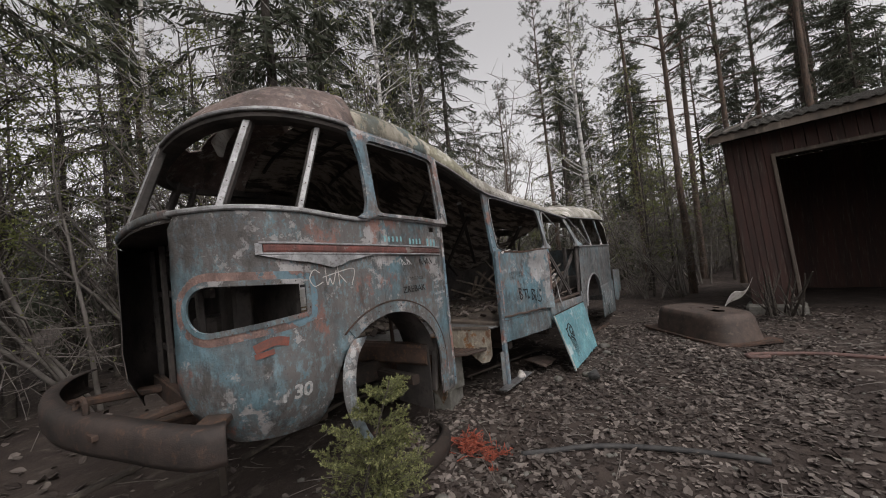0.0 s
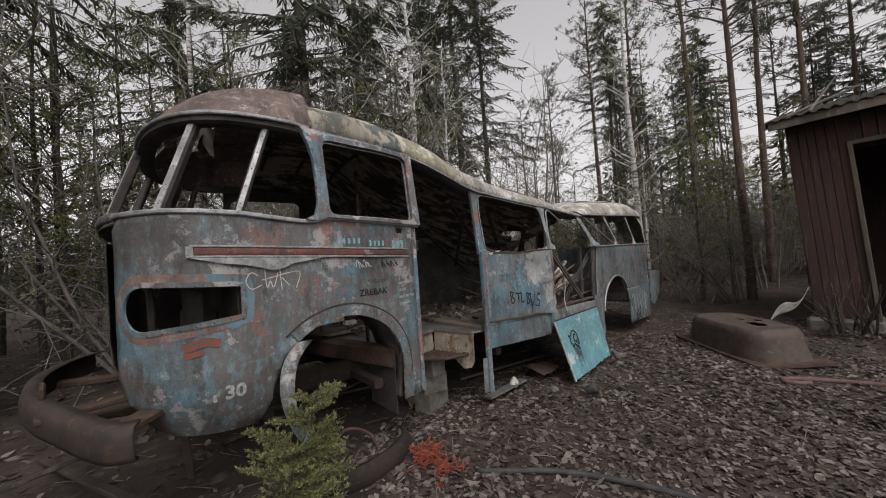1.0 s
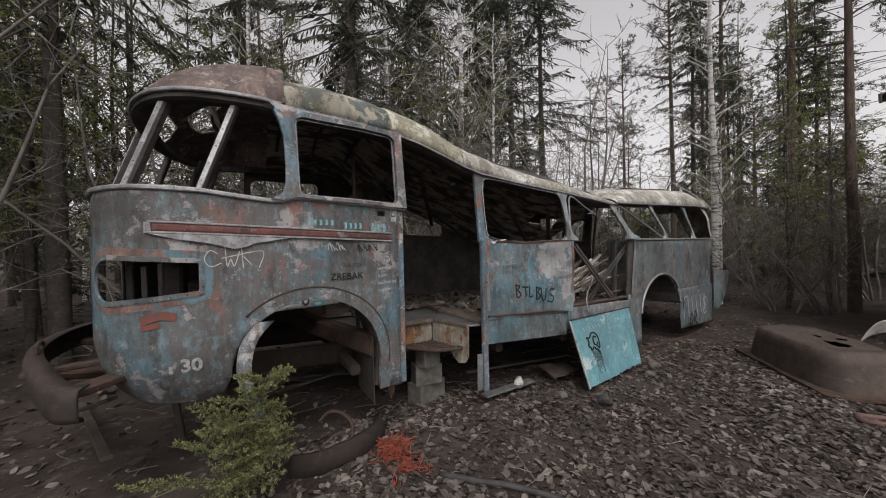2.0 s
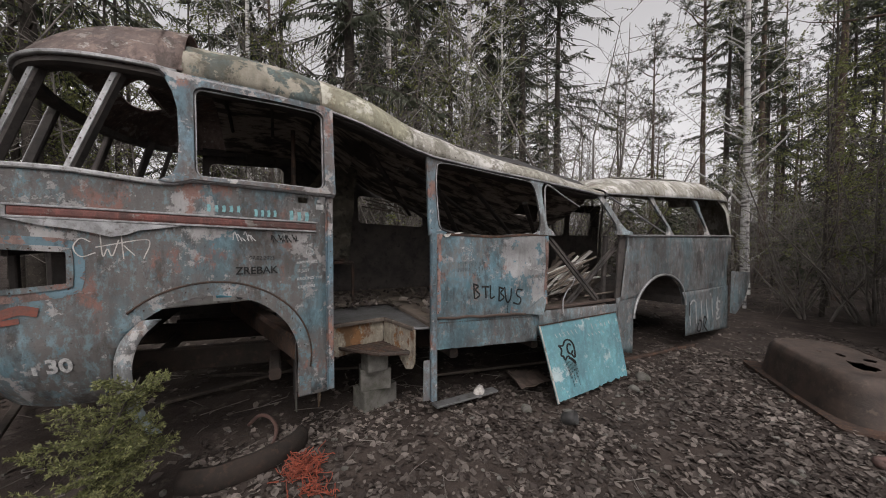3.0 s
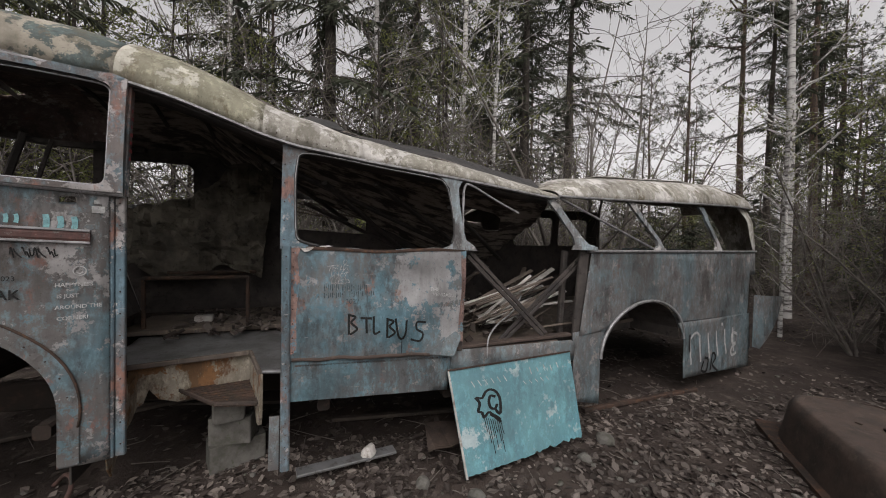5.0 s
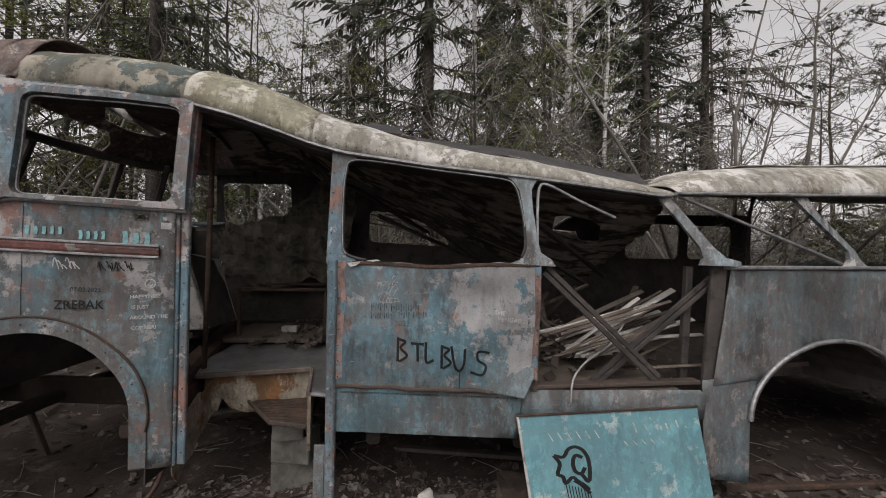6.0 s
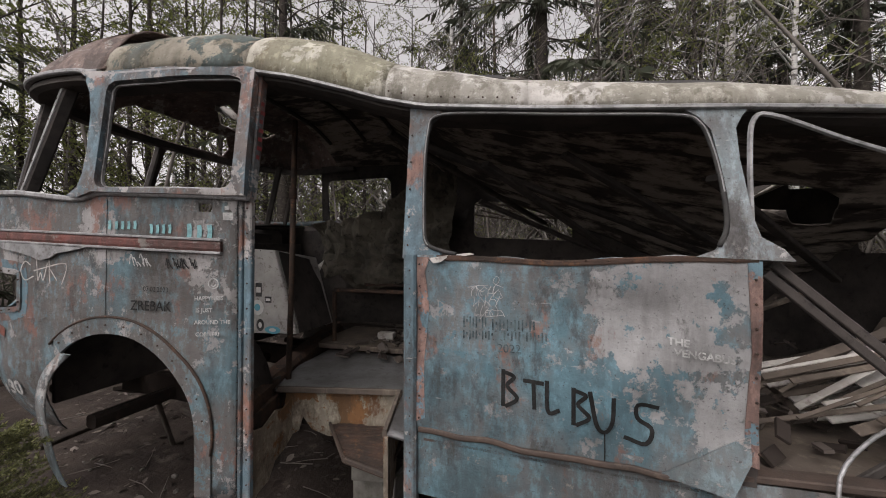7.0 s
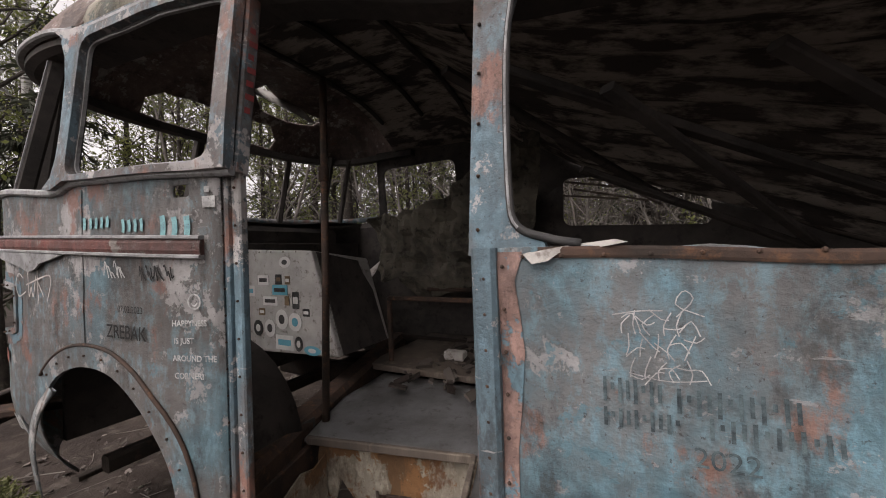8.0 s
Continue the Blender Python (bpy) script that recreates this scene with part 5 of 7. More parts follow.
y = SY0 + 0.35
while y > SY1 - 0.3:
    ln = [(y, 0.0 + 0.06 * rng.random()), (y, 2.6), (y, 5.1), (y - 0.92, 5.1), (y - 0.92, 2.6), (y - 0.92, 0.03)]
    part("roof_sheet", sheet(ln, [], shed_roof, (0.0375, 0.5), 0.012), MOSSROOF, shed, "corrugated sheet under moss and needles")
    y -= 0.9
bm = bmesh.new()
bar(bm, lean(SX - 0.42, SY0 + 0.16, EAVE + 0.02), lean(SX - 0.42, SY1, EAVE + 0.02), 0.14, 0.025, (-1, 0, 0))
part("fascia", bm, OLDWOOD, shed)
bm = bmesh.new()
bar(bm, lean(SX - 0.5, SY0 + 0.2, EAVE + 0.03), lean(SX + 2.1, SY0 + 0.2, EAVE + 0.73), 0.13, 0.025, (0, 1, 0))
part("barge_board", bm, OLDWOOD, shed, "pale weathered edge board")
bm = bmesh.new()
box(bm, (SX - 0.1, -2.5, -0.2), (SX + 0.5, -1.6, 0.12), None, 0.05)
part("plinth", bm, CONCRETE, shed)
bm = bmesh.new()
tube(bm, [(SX - 0.2, -1.62, EAVE + 0.2), (SX + 0.15, -2.5, EAVE + 0.5)], 0.03, 6, 0.5)
tube(bm, [(SX - 0.2, -1.9, EAVE + 0.2), (SX + 0.2, -2.2, EAVE + 0.75)], 0.025, 6, 0.5)
part("fallen_branch", bm, TWIG, shed)

# ---- upturned bathtub and bent sheet ----
tub = thing("bathtub", (4.73, -1.2, -0.04), "upturned rusty brown bathtub with holes rusted through", "bathtub")
TC, TA = Vector((4.73, -1.20, -0.06)), math.atan2(1.30, 1.22)


def tub_at(a, b, z):
    return TC + Vector((math.cos(TA) * a - math.sin(TA) * b, math.sin(TA) * a + math.cos(TA) * b, z))


bm = bmesh.new()
rows = []
for i in range(11):
    f = i / 10
    if f < 0.75:
        k, z = 1 - 0.10 * f / 0.75, 0.30 * f / 0.75
    else:
        th = (f - 0.75) / 0.25 * math.pi / 2
        k, z = 0.90 - 0.16 * (1 - math.cos(th)), 0.30 + 0.12 * math.sin(th)
    row = []
    for j in range(40):
        an = j / 40 * math.tau
        c, s = math.cos(an), math.sin(an)
        a = 0.80 * k * abs(c) ** 0.45 * (1 if c > 0 else -1)
        b = 0.40 * k * abs(s) ** 0.55 * (1 if s > 0 else -1)
        p = tub_at(a, b, z + 0.05)
        row.append(bm.verts.new(p + Vector((0, 0, 0.006 * wob(p.x, p.y, z, 8)))))
    rows.append(row)
for a, b in zip(rows, rows[1:]):
    for j in range(40):
        bm.faces.new((a[j], a[(j + 1) % 40], b[(j + 1) % 40], b[j]))
thicken(bm, -0.008)
part("tub_body", bm, BROWNIRON, tub, smooth=True)
ring_pts = []
for j in range(40):
    an = j / 40 * math.tau
    c, s = math.cos(an), math.sin(an)
    ring_pts.append((0.80 * 0.745 * abs(c) ** 0.45 * (1 if c > 0 else -1), 0.40 * 0.745 * abs(s) ** 0.55 * (1 if s > 0 else -1)))


def ragged(ca, cb, ra, rb, seed, n=18):
    g = np.random.default_rng(seed)
    return [(ca + ra * (0.6 + 0.5 * g.random()) * math.cos(k * math.tau / n), cb + rb * (0.6 + 0.5 * g.random()) * math.sin(k * math.tau / n)) for k in range(n)]


part("tub_bottom", sheet(ring_pts, [ragged(-0.32, 0.02, 0.17, 0.10, 3), ragged(0.03, -0.02, 0.06, 0.035, 4), ragged(-0.1, -0.16, 0.07, 0.05, 6), ragged(0.12, 0.1, 0.03, 0.025, 7)], lambda a, b: tub_at(a, b, 0.47 + 0.008 * wob(a, b, 0, 7)), (0.12, 0.1), 0.006), BROWNIRON, tub, "tub bottom with ragged rust holes")
outer = round_rect(-0.88, -0.46, 0.88, 0.46, 0.06)
part("rim", sheet(outer, [round_rect(-0.7, -0.3, 0.7, 0.3, 0.1)], lambda a, b: tub_at(a, b, 0.055 + 0.01 * wob(a, b, 1, 3)), (0.2, 0.2), 0.035), RUSTY, tub, "flat rolled rim on the ground")
bm = sheet([(0, 0), (0.34, 0.02), (0.36, 0.5), (0.24, 0.95), (0.15, 1.2), (0.1, 1.18), (0.08, 0.9), (-0.02, 0.5)], [], lambda u, v: Vector((5.15, -1.35, 0.1)) + Vector((-0.45, -0.55, 0)) * u * 0.4 + Vector((0.42, -0.62, 0)) * v * 0.62 + Vector((0.0, 0.0, 0.55)) * v + Vector((0, 0, 0.5 * u + 0.10 * math.sin(5 * v))), (0.06, 0.06), 0.004)
alone("bent_metal_sheet", bm, PALESLAT, "bent pale metal sheet propped behind the bathtub", "metal sheet", smooth=True)
bm = bmesh.new()
g = np.random.default_rng(8)
for k in range(26):
    a = Vector((6.3 + 0.5 * g.random(), -1.9 - 0.5 * g.random(), 0.0))
    tube(bm, [a, a + Vector((g.normal(0, 0.25), g.normal(0, 0.25), 0.35 + 0.5 * g.random()))], 0.012 + 0.02 * g.random(), 5, 0.4)
tagged(alone("brushwood", bm, BARK_SPRUCE, "heap of broken brown branches by the shed", "brushwood", kind="stuff"))

# ---- leaning turquoise board ----
board = thing("leaning_board", (2.5, -0.1, 0.0), "turquoise painted board leaning on the bus, bottom edge splintered", "board")
BTL, BTR, BBL, BBR = Vector((1.94, -0.035, 0.74)), Vector((3.06, 0.03, 0.765)), Vector((2.03, -0.215, 0.03)), Vector((3.12, -0.09, 0.06))


def on_board(u, v, out=0.0):
    p = BBL.lerp(BBR, u).lerp(BTL.lerp(BTR, u), v)
    return p + Vector((0.03, -0.97, 0.2)) * out


g = np.random.default_rng(4)
jag = [(u, 0.015 + (0.05 * g.random() if u > 0.55 else 0.012 * g.random())) for u in np.linspace(0.02, 0.99, 40)]
face = part("panel", sheet([(0.0, 0.0)] + jag + [(1.0, 0.06), (1.0, 1.0), (0.0, 1.0)], [], on_board, (0.1, 0.1), 0.012), TURQ, board)
bm = bmesh.new()
bar(bm, on_board(0, 0.995, 0.004), on_board(1, 0.995, 0.004), 0.012, 0.012)
part("top_edge", bm, RUSTY, board)
bm = bmesh.new()
bar(bm, on_board(0.004, 0.01, 0.004), on_board(0.004, 0.99, 0.004), 0.014, 0.012)
part("side_edge", bm, PALESLAT, board)


def stroke(pts, w, place, n=24, out=0.005):
    """A painted stroke along flat points, laid on a surface by place(u, v, out)."""
    bm = bmesh.new()
    line = smooth_line([(a, b, 0) for a, b in pts], n)
    rows = []
    for i, p in enumerate(line):
        t = (line[min(i + 1, n - 1)] - line[max(i - 1, 0)])
        t = t.normalized() if t.length > 1e-9 else Vector((1, 0, 0))
        m = Vector((-t.y, t.x, 0)) * w / 2
        rows.append([bm.verts.new(place(*(p + m).xy, out)), bm.verts.new(place(*(p - m).xy, out))])
    for a, b in zip(rows, rows[1:]):
        bm.faces.new((a[0], a[1], b[1], b[0]))
    return bm


def joined(bms):
    out = bmesh.new()
    for b in bms:
        m = bpy.data.meshes.new("tmp")
        b.to_mesh(m)
        b.free()
        out.from_mesh(m)
        bpy.data.meshes.remove(m)
    return out


bo = lambda u, v, o: on_board(u, v, o)
doodle = [[(0.16, 0.70), (0.21, 0.685), (0.24, 0.735), (0.28, 0.75), (0.32, 0.72), (0.34, 0.65), (0.335, 0.55), (0.32, 0.50), (0.29, 0.56)], [(0.16, 0.70), (0.185, 0.64), (0.165, 0.57), (0.19, 0.55), (0.20, 0.50), (0.24, 0.54), (0.27, 0.50), (0.32, 0.42)], [(0.31, 0.67), (0.275, 0.69), (0.255, 0.64), (0.26, 0.58), (0.29, 0.56), (0.315, 0.6)]]
part("drawing", joined([stroke(d, 0.022, bo) for d in doodle]), BLACKPAINT, board, "black spray-painted doodle")
part("paint_drip", joined([stroke([(0.2 + 0.015 * k, 0.50 - 0.008 * k), (0.203 + 0.015 * k, 0.42 - 0.04 * (k % 3)), (0.208 + 0.015 * k, 0.36 - 0.07 * ((k * 2) % 5) * 0.8)], 0.005, bo) for k in range(9)] + [stroke([(0.25, 0.52), (0.29, 0.48), (0.315, 0.44)], 0.03, bo)]), BLACKPAINT, board)
tagged(part("scratches", joined([stroke([(0.62 + 0.06 * k, 0.9 - 0.02 * (k % 2)), (0.63 + 0.06 * k, 0.82 + 0.02 * (k % 3))], 0.008, bo) for k in range(5)] + [stroke([(0.15 + 0.05 * k, 0.86), (0.17 + 0.05 * k, 0.8)], 0.006, bo) for k in range(6)] + [stroke([(0.55 + 0.05 * k, 0.77), (0.57 + 0.05 * k, 0.73)], 0.006, bo) for k in range(5)]), WHITEPAINT, board, "faint white scribbles"), kind="stuff")

# ---- lettering on the bus ----
def words(text, size, place, u, v, slant=0.0, thick=0.0, spacing=1.0):
    """Lettering in the built-in font, laid on a surface."""
    cu = bpy.data.curves.new("text", "FONT")
    cu.body, cu.size, cu.space_character, cu.offset = text, size, spacing, thick
    cu.resolution_u = 3
    ob = bpy.data.objects.new("text", cu)
    scene.collection.objects.link(ob)
    bpy.context.view_layer.update()
    m = bpy.data.meshes.new_from_object(ob.evaluated_get(bpy.context.evaluated_depsgraph_get()))
    bpy.data.objects.remove(ob)
    bm = bmesh.new()
    bm.from_mesh(m)
    bpy.data.meshes.remove(m)
    bmesh.ops.triangulate(bm, faces=bm.faces[:])
    for w_ in bm.verts:
        a, b = w_.co.x, w_.co.y
        w_.co = place(u + a, v + b + slant * a, 0.008)
    return bm


on_nose = lambda u, v, o: skin(u, v, o)
on_mid = lambda u, v, o: mid(u, v, o)
on_rear = lambda u, v, o: rear(u, v, o)


def bars(rows_, place, h, u, v, gap):
    """Plain bars in place of writing: (length, ...) per row."""
    out, k = [], 0
    for row in rows_:
        a = u
        for ln in row:
            out.append(stroke([(a, v - k * gap), (a + ln, v - k * gap)], h, place, 4))
            a += ln + h * 0.9
        k += 1
    return joined(out)


part("fleet_number", words("30", 0.115, on_nose, -1.47, 0.845, 0.0, 0.004), WHITEPAINT, nose, "white stencilled number, half worn off")
part("fleet_number_rest", bars([(0.02,)], on_nose, 0.05, -1.53, 0.865, 0.1), WHITEPAINT, nose)
part("marker_lettering", words("ZREBAK", 0.068, on_nose, -0.57, 1.345, 0.0, 0.0008), BLACKPAINT, nose, "black marker word")
part("small_marker_lettering", words("07.02.2023", 0.034, on_nose, -0.49, 1.44, -0.03), BLACKPAINT, nose)
for k, tx in enumerate(("HAPPYNESS", "IS JUST", "AROUND THE", "CORNER!")):
    part("white_lettering", words(tx, 0.027, on_nose, -0.205 + 0.006 * (k % 2), 1.40 - 0.057 * k, 0.02, 0.0006), WHITEPAINT, nose, "small white hand lettering")
part("smiley", joined([stroke([(-0.115 + 0.024 * math.cos(a), 1.48 + 0.024 * math.sin(a)) for a in np.linspace(0, math.tau, 12)], 0.005, on_nose), stroke([(-0.127, 1.475), (-0.115, 1.466), (-0.103, 1.475)], 0.005, on_nose)]), WHITEPAINT, nose)
for a0, a1, n_, h_, z_ in ((-0.72, -0.52, 5, 0.04, 1.765), (-0.46, -0.31, 4, 0.042, 1.742), (-0.25, -0.10, 3, 0.062, 1.728)):
    for k in range(n_):
        a = a0 + (a1 - a0) * (k + 0.3) / n_
        part("cyan_mark", stroke([(a, z_ - h_ / 2), (a + 0.004, z_), (a, z_ + h_ * (0.5 if k else 0.62))], 0.45 * (a1 - a0) / n_, on_nose, 5), CYANPAINT, nose, "cyan paint-pen bar")
part("white_sticker", joined([stroke([(-0.06, 1.84), (-0.04, 1.84)], 0.018, on_nose, 4), stroke([(-0.07, 1.80), (-0.02, 1.80)], 0.036, on_nose, 4)]), WHITEPAINT, nose)
swirl_off = -0.1
swirl = [[(-1.16, 1.56), (-1.2, 1.58), (-1.23, 1.53), (-1.2, 1.48), (-1.14, 1.5)], [(-1.12, 1.6), (-1.11, 1.48), (-1.09, 1.52), (-1.07, 1.48), (-1.04, 1.57)], [(-1.03, 1.62), (-1.02, 1.46)], [(-1.14, 1.53), (-0.94, 1.57), (-0.9, 1.55), (-0.93, 1.46)], [(-1.02, 1.54), (-0.97, 1.48)]]
part("chalk_tag", joined([stroke([(a_ + swirl_off, b_) for a_, b_ in s_], 0.006, on_nose) for s_ in swirl]), PALESLAT, nose, "pale scratched tag")
part("black_scribble", joined([stroke([(-0.36 + 0.014 * k, 1.565 + 0.03 * (k % 2)), (-0.355 + 0.014 * k, 1.6 - 0.02 * (k % 3)), (-0.345 + 0.014 * k, 1.55 + 0.015 * (k % 2))], 0.006, on_nose, 10) for k in range(12)]), BLACKPAINT, nose, "black scribbles")
part("white_scribble", joined([stroke([(-0.58 + 0.02 * k, 1.57 + 0.03 * (k % 2)), (-0.57 + 0.02 * k, 1.62 - 0.02 * (k % 3)), (-0.55 + 0.02 * k, 1.56)], 0.006, on_nose, 10) for k in range(6)]), WHITEPAINT, nose, "white scribbles")
part("red_patch", joined([stroke([(-1.66, 1.17), (-1.56, 1.2), (-1.48, 1.185)], 0.05, on_nose), stroke([(-1.66, 1.13), (-1.56, 1.145)], 0.03, on_nose)]), mottled("red_primer", (0.2, 0.065, 0.045), (0.12, 0.06, 0.05), 14, 0.8), nose, "patch of red primer")
letters = {"B": [[(0, 0.16), (0.0, 0.0)], [(0.0, 0.15), (0.055, 0.13), (0.02, 0.09), (0.07, 0.04), (0.01, 0.0)]], "T": [[(0.0, 0.12), (0.1, 0.115)], [(0.05, 0.12), (0.055, 0.0)]], "L": [[(0, 0.13), (0.005, 0.0), (0.06, 0.01)]], "U": [[(0.0, 0.17), (0.03, 0.03), (0.07, 0.0), (0.1, 0.05), (0.105, 0.15)]], "S": [[(0.19, 0.15), (0.1, 0.16), (0.1, 0.1), (0.16, 0.06), (0.13, 0.0), (0.04, 0.02)]]}
big = []
for ch, a, b in (("B", 1.25, 1.04), ("T", 1.325, 1.04), ("L", 1.412, 1.04), ("B", 1.505, 1.0), ("U", 1.56, 0.985), ("S", 1.645, 0.955)):
    big += [stroke([(a + x_ * 0.76, b + y_ * 0.86) for x_, y_ in s_], 0.015, on_mid, 20, 0.004) for s_ in letters[ch]]
big.append(stroke([(1.61, 0.99), (1.612, 0.92), (1.61, 0.86)], 0.005, on_mid, 8, 0.004))
part("black_lettering", joined(big), BLACKPAINT, side_panel, "large dripping black brush letters")
part("white_lettering", words("THE", 0.036, on_mid, 1.81, 1.315, -0.1, 0.001), WHITEPAINT, side_panel, "white hand lettering")
part("white_lettering", words("VENGABUS", 0.036, on_mid, 1.83, 1.278, -0.1, 0.001), WHITEPAINT, side_panel)
DULLINK = mottled("dull_ink", (0.032, 0.044, 0.05), (0.1, 0.14, 0.15), 40, 0.8)
for a0, a1, n_, z_, h_ in ((1.09, 1.19, 4, 1.352, 0.044), (1.205, 1.375, 6, 1.347, 0.044), (1.09, 1.215, 5, 1.303, 0.034), (1.25, 1.42, 6, 1.306, 0.036)):
    for k in range(2 * n_):
        a = a0 + (a1 - a0) * (k + 0.3) / n_ / 2
        lo = 0.18 * ((k * 3) % 4) * h_ * (k % 2)
        part("dark_mark", stroke([(a, z_ - h_ / 2 + lo), (a, z_), (a, z_ + h_ / 2 - lo * 0.4)], 0.006, on_mid, 3, 0.005), DULLINK, side_panel, "faded dark ink bar")
part("dark_mark", words("2022", 0.046, on_mid, 1.226, 1.243), DULLINK, side_panel)
g = np.random.default_rng(12)
tag = []
for row in range(3):
    for k in range(5):
        a, b = 1.125 + 0.022 * k + 0.006 * row, 1.475 - 0.04 * row
        tag.append(stroke([(a, b - 0.018), (a + 0.006 * g.normal(), b), (a + 0.008 + 0.006 * g.normal(), b + 0.022 * (0.6 + 0.6 * g.random()))], 0.002, on_mid, 5, 0.003))
        tag.append(stroke([(a, b + 0.015 * g.normal()), (a + 0.018, b + 0.012 * g.normal()), (a + 0.03, b + 0.01 * g.normal())], 0.002, on_mid, 5, 0.005))
tag.append(stroke([(1.11, 1.49), (1.15, 1.498), (1.19, 1.50)], 0.002, on_mid, 6, 0.003))
tag.append(stroke([(1.21, 1.49), (1.235, 1.52), (1.222, 1.535), (1.21, 1.51), (1.25, 1.492)], 0.002, on_mid, 12, 0.003))
tag.append(stroke([(1.135, 1.385), (1.19, 1.378), (1.25, 1.386)], 0.002, on_mid, 6, 0.003))
tagged(part("white_tag", joined(tag), WHITEPAINT, side_panel, "spiky white pen tag"), kind="stuff")
spray = []
for k in range(6):
    a = 2.12 + 0.22 * k
    spray.append(stroke([(a, 0.62), (a + 0.02, 0.45), (a + 0.05, 0.30)], 0.032, on_rear, 10, 0.02))
spray.append(stroke([(2.12, 0.6), (2.25, 0.66), (2.36, 0.6)], 0.03, on_rear, 10, 0.02))
spray.append(stroke([(2.9, 0.68), (2.93, 0.7)], 0.05, on_rear, 6, 0.02))
spray.append(stroke([(3.35, 0.52), (3.22, 0.55), (3.22, 0.42), (3.34, 0.40), (3.2, 0.35), (3.22, 0.26), (3.36, 0.27)], 0.035, on_rear, 24, 0.02))
tagged(part("white_spray_tag", joined(spray), WHITEPAINT, flap, "blurred white sprayed strokes"), kind="stuff")
tagged(part("black_spray_tag", joined([stroke([(2.45, 0.3), (2.4, 0.2), (2.52, 0.17), (2.56, 0.3), (2.47, 0.34)], 0.03, on_rear, 20, 0.026), stroke([(2.62, 0.16), (2.68, 0.36), (2.76, 0.3), (2.68, 0.22), (2.82, 0.12)], 0.03, on_rear, 20, 0.026), stroke([(2.1, 0.66), (2.11, 0.45)], 0.03, on_rear, 8, 0.026)]), BLACKPAINT, flap, "black sprayed strokes"), kind="stuff")
tagged(part("red_lettering", bars([(0.02,), (0.03,), (0.02,), (0.03,), (0.025,), (0.03,), (0.02,)], lambda a, b, o: Vector((0.0625 + 0.0096 * (b - 1.885), 0.0 + a + 0.108 * (b - 1.885), b)), 0.02, 0.0, 2.36, 0.045), REDPAINT, pillar_a, "small red marks up the post"), kind="stuff")

# stickers on the engine cover
g = np.random.default_rng(31)
STICK = [mottled("sticker_white", (0.6, 0.6, 0.58), (0.5, 0.5, 0.48), 9, 0.5), mottled("sticker_black", (0.03, 0.03, 0.03), (0.06, 0.06, 0.06), 9, 0.5), mottled("sticker_blue", (0.1, 0.32, 0.42), (0.12, 0.36, 0.46), 9, 0.5), mottled("sticker_brown", (0.2, 0.14, 0.08), (0.12, 0.09, 0.06), 9, 0.5)]


def sticker(x, z, w_, h_, mat, round_=False, inner=None):
    bm = bmesh.new()
    pts_ = ellipse(x, z, w_ / 2, h_ / 2, 0, 360, 20) if round_ else round_rect(x - w_ / 2, z - h_ / 2, x + w_ / 2, z + h_ / 2, 0.004, 2)
    bm.faces.new([bm.verts.new((a, 0.7965, b)) for a, b in pts_])
    r = bmesh.ops.extrude_face_region(bm, geom=bm.faces[:])
    bmesh.ops.translate(bm, verts=[v_ for v_ in r["geom"] if isinstance(v_, bmesh.types.BMVert)], vec=(0, -0.0012, 0))
    bmesh.ops.recalc_face_normals(bm, faces=bm.faces[:])
    s_ = part("sticker", bm, mat, cover)
    if inner:
        bm = bmesh.new()
        pts_ = ellipse(x, z, w_ * 0.24, h_ * 0.24, 0, 360, 14) if round_ else round_rect(x - w_ * 0.36, z - h_ * 0.2, x + w_ * 0.36, z + h_ * 0.2, 0.003, 2)
        bm.faces.new([bm.verts.new((a, 0.7938, b)) for a, b in pts_])
        part("sticker_mark", bm, inner, cover)


for x, z, w_, h_, m_, r_, i_ in ((-0.72, 1.58, 0.09, 0.06, 0, True, 1), (-0.92, 1.47, 0.09, 0.055, 0, False, 1), (-0.78, 1.475, 0.05, 0.055, 1, False, 3), (-0.70, 1.47, 0.04, 0.045, 3, False, 0), (-0.77, 1.41, 0.12, 0.055, 2, False, 1), (-0.86, 1.34, 0.12, 0.05, 0, False, 1), (-0.635, 1.35, 0.05, 0.09, 1, False, 0), (-0.71, 1.345, 0.035, 0.05, 3, False, None), (-0.76, 1.23, 0.1, 0.11, 0, True, 1), (-0.645, 1.22, 0.1, 0.1, 0, True, 2), (-0.87, 1.17, 0.09, 0.1, 0, True, 1), (-0.98, 1.165, 0.08, 0.09, 1, True, 0), (-0.74, 1.09, 0.14, 0.08, 0, False, 2), (-0.62, 1.09, 0.06, 0.08, 1, True, 0), (-0.51, 1.06, 0.12, 0.05, 2, True, 0), (-0.94, 1.27, 0.05, 0.04, 3, False, 0), (-0.55, 1.28, 0.05, 0.04, 1, False, 0), (-1.05, 1.4, 0.08, 0.06, 0, False, 2), (-1.1, 1.25, 0.09, 0.09, 0, True, 1)):
    sticker(x, z, 1.12 * w_, 1.12 * h_, STICK[m_], r_, STICK[i_] if i_ is not None else None)
part("sticker_text", words("FLABBEN", 0.024, lambda a, b, o: Vector((a, 0.7925, b)), -0.822, 1.402), BLACKPAINT, cover)

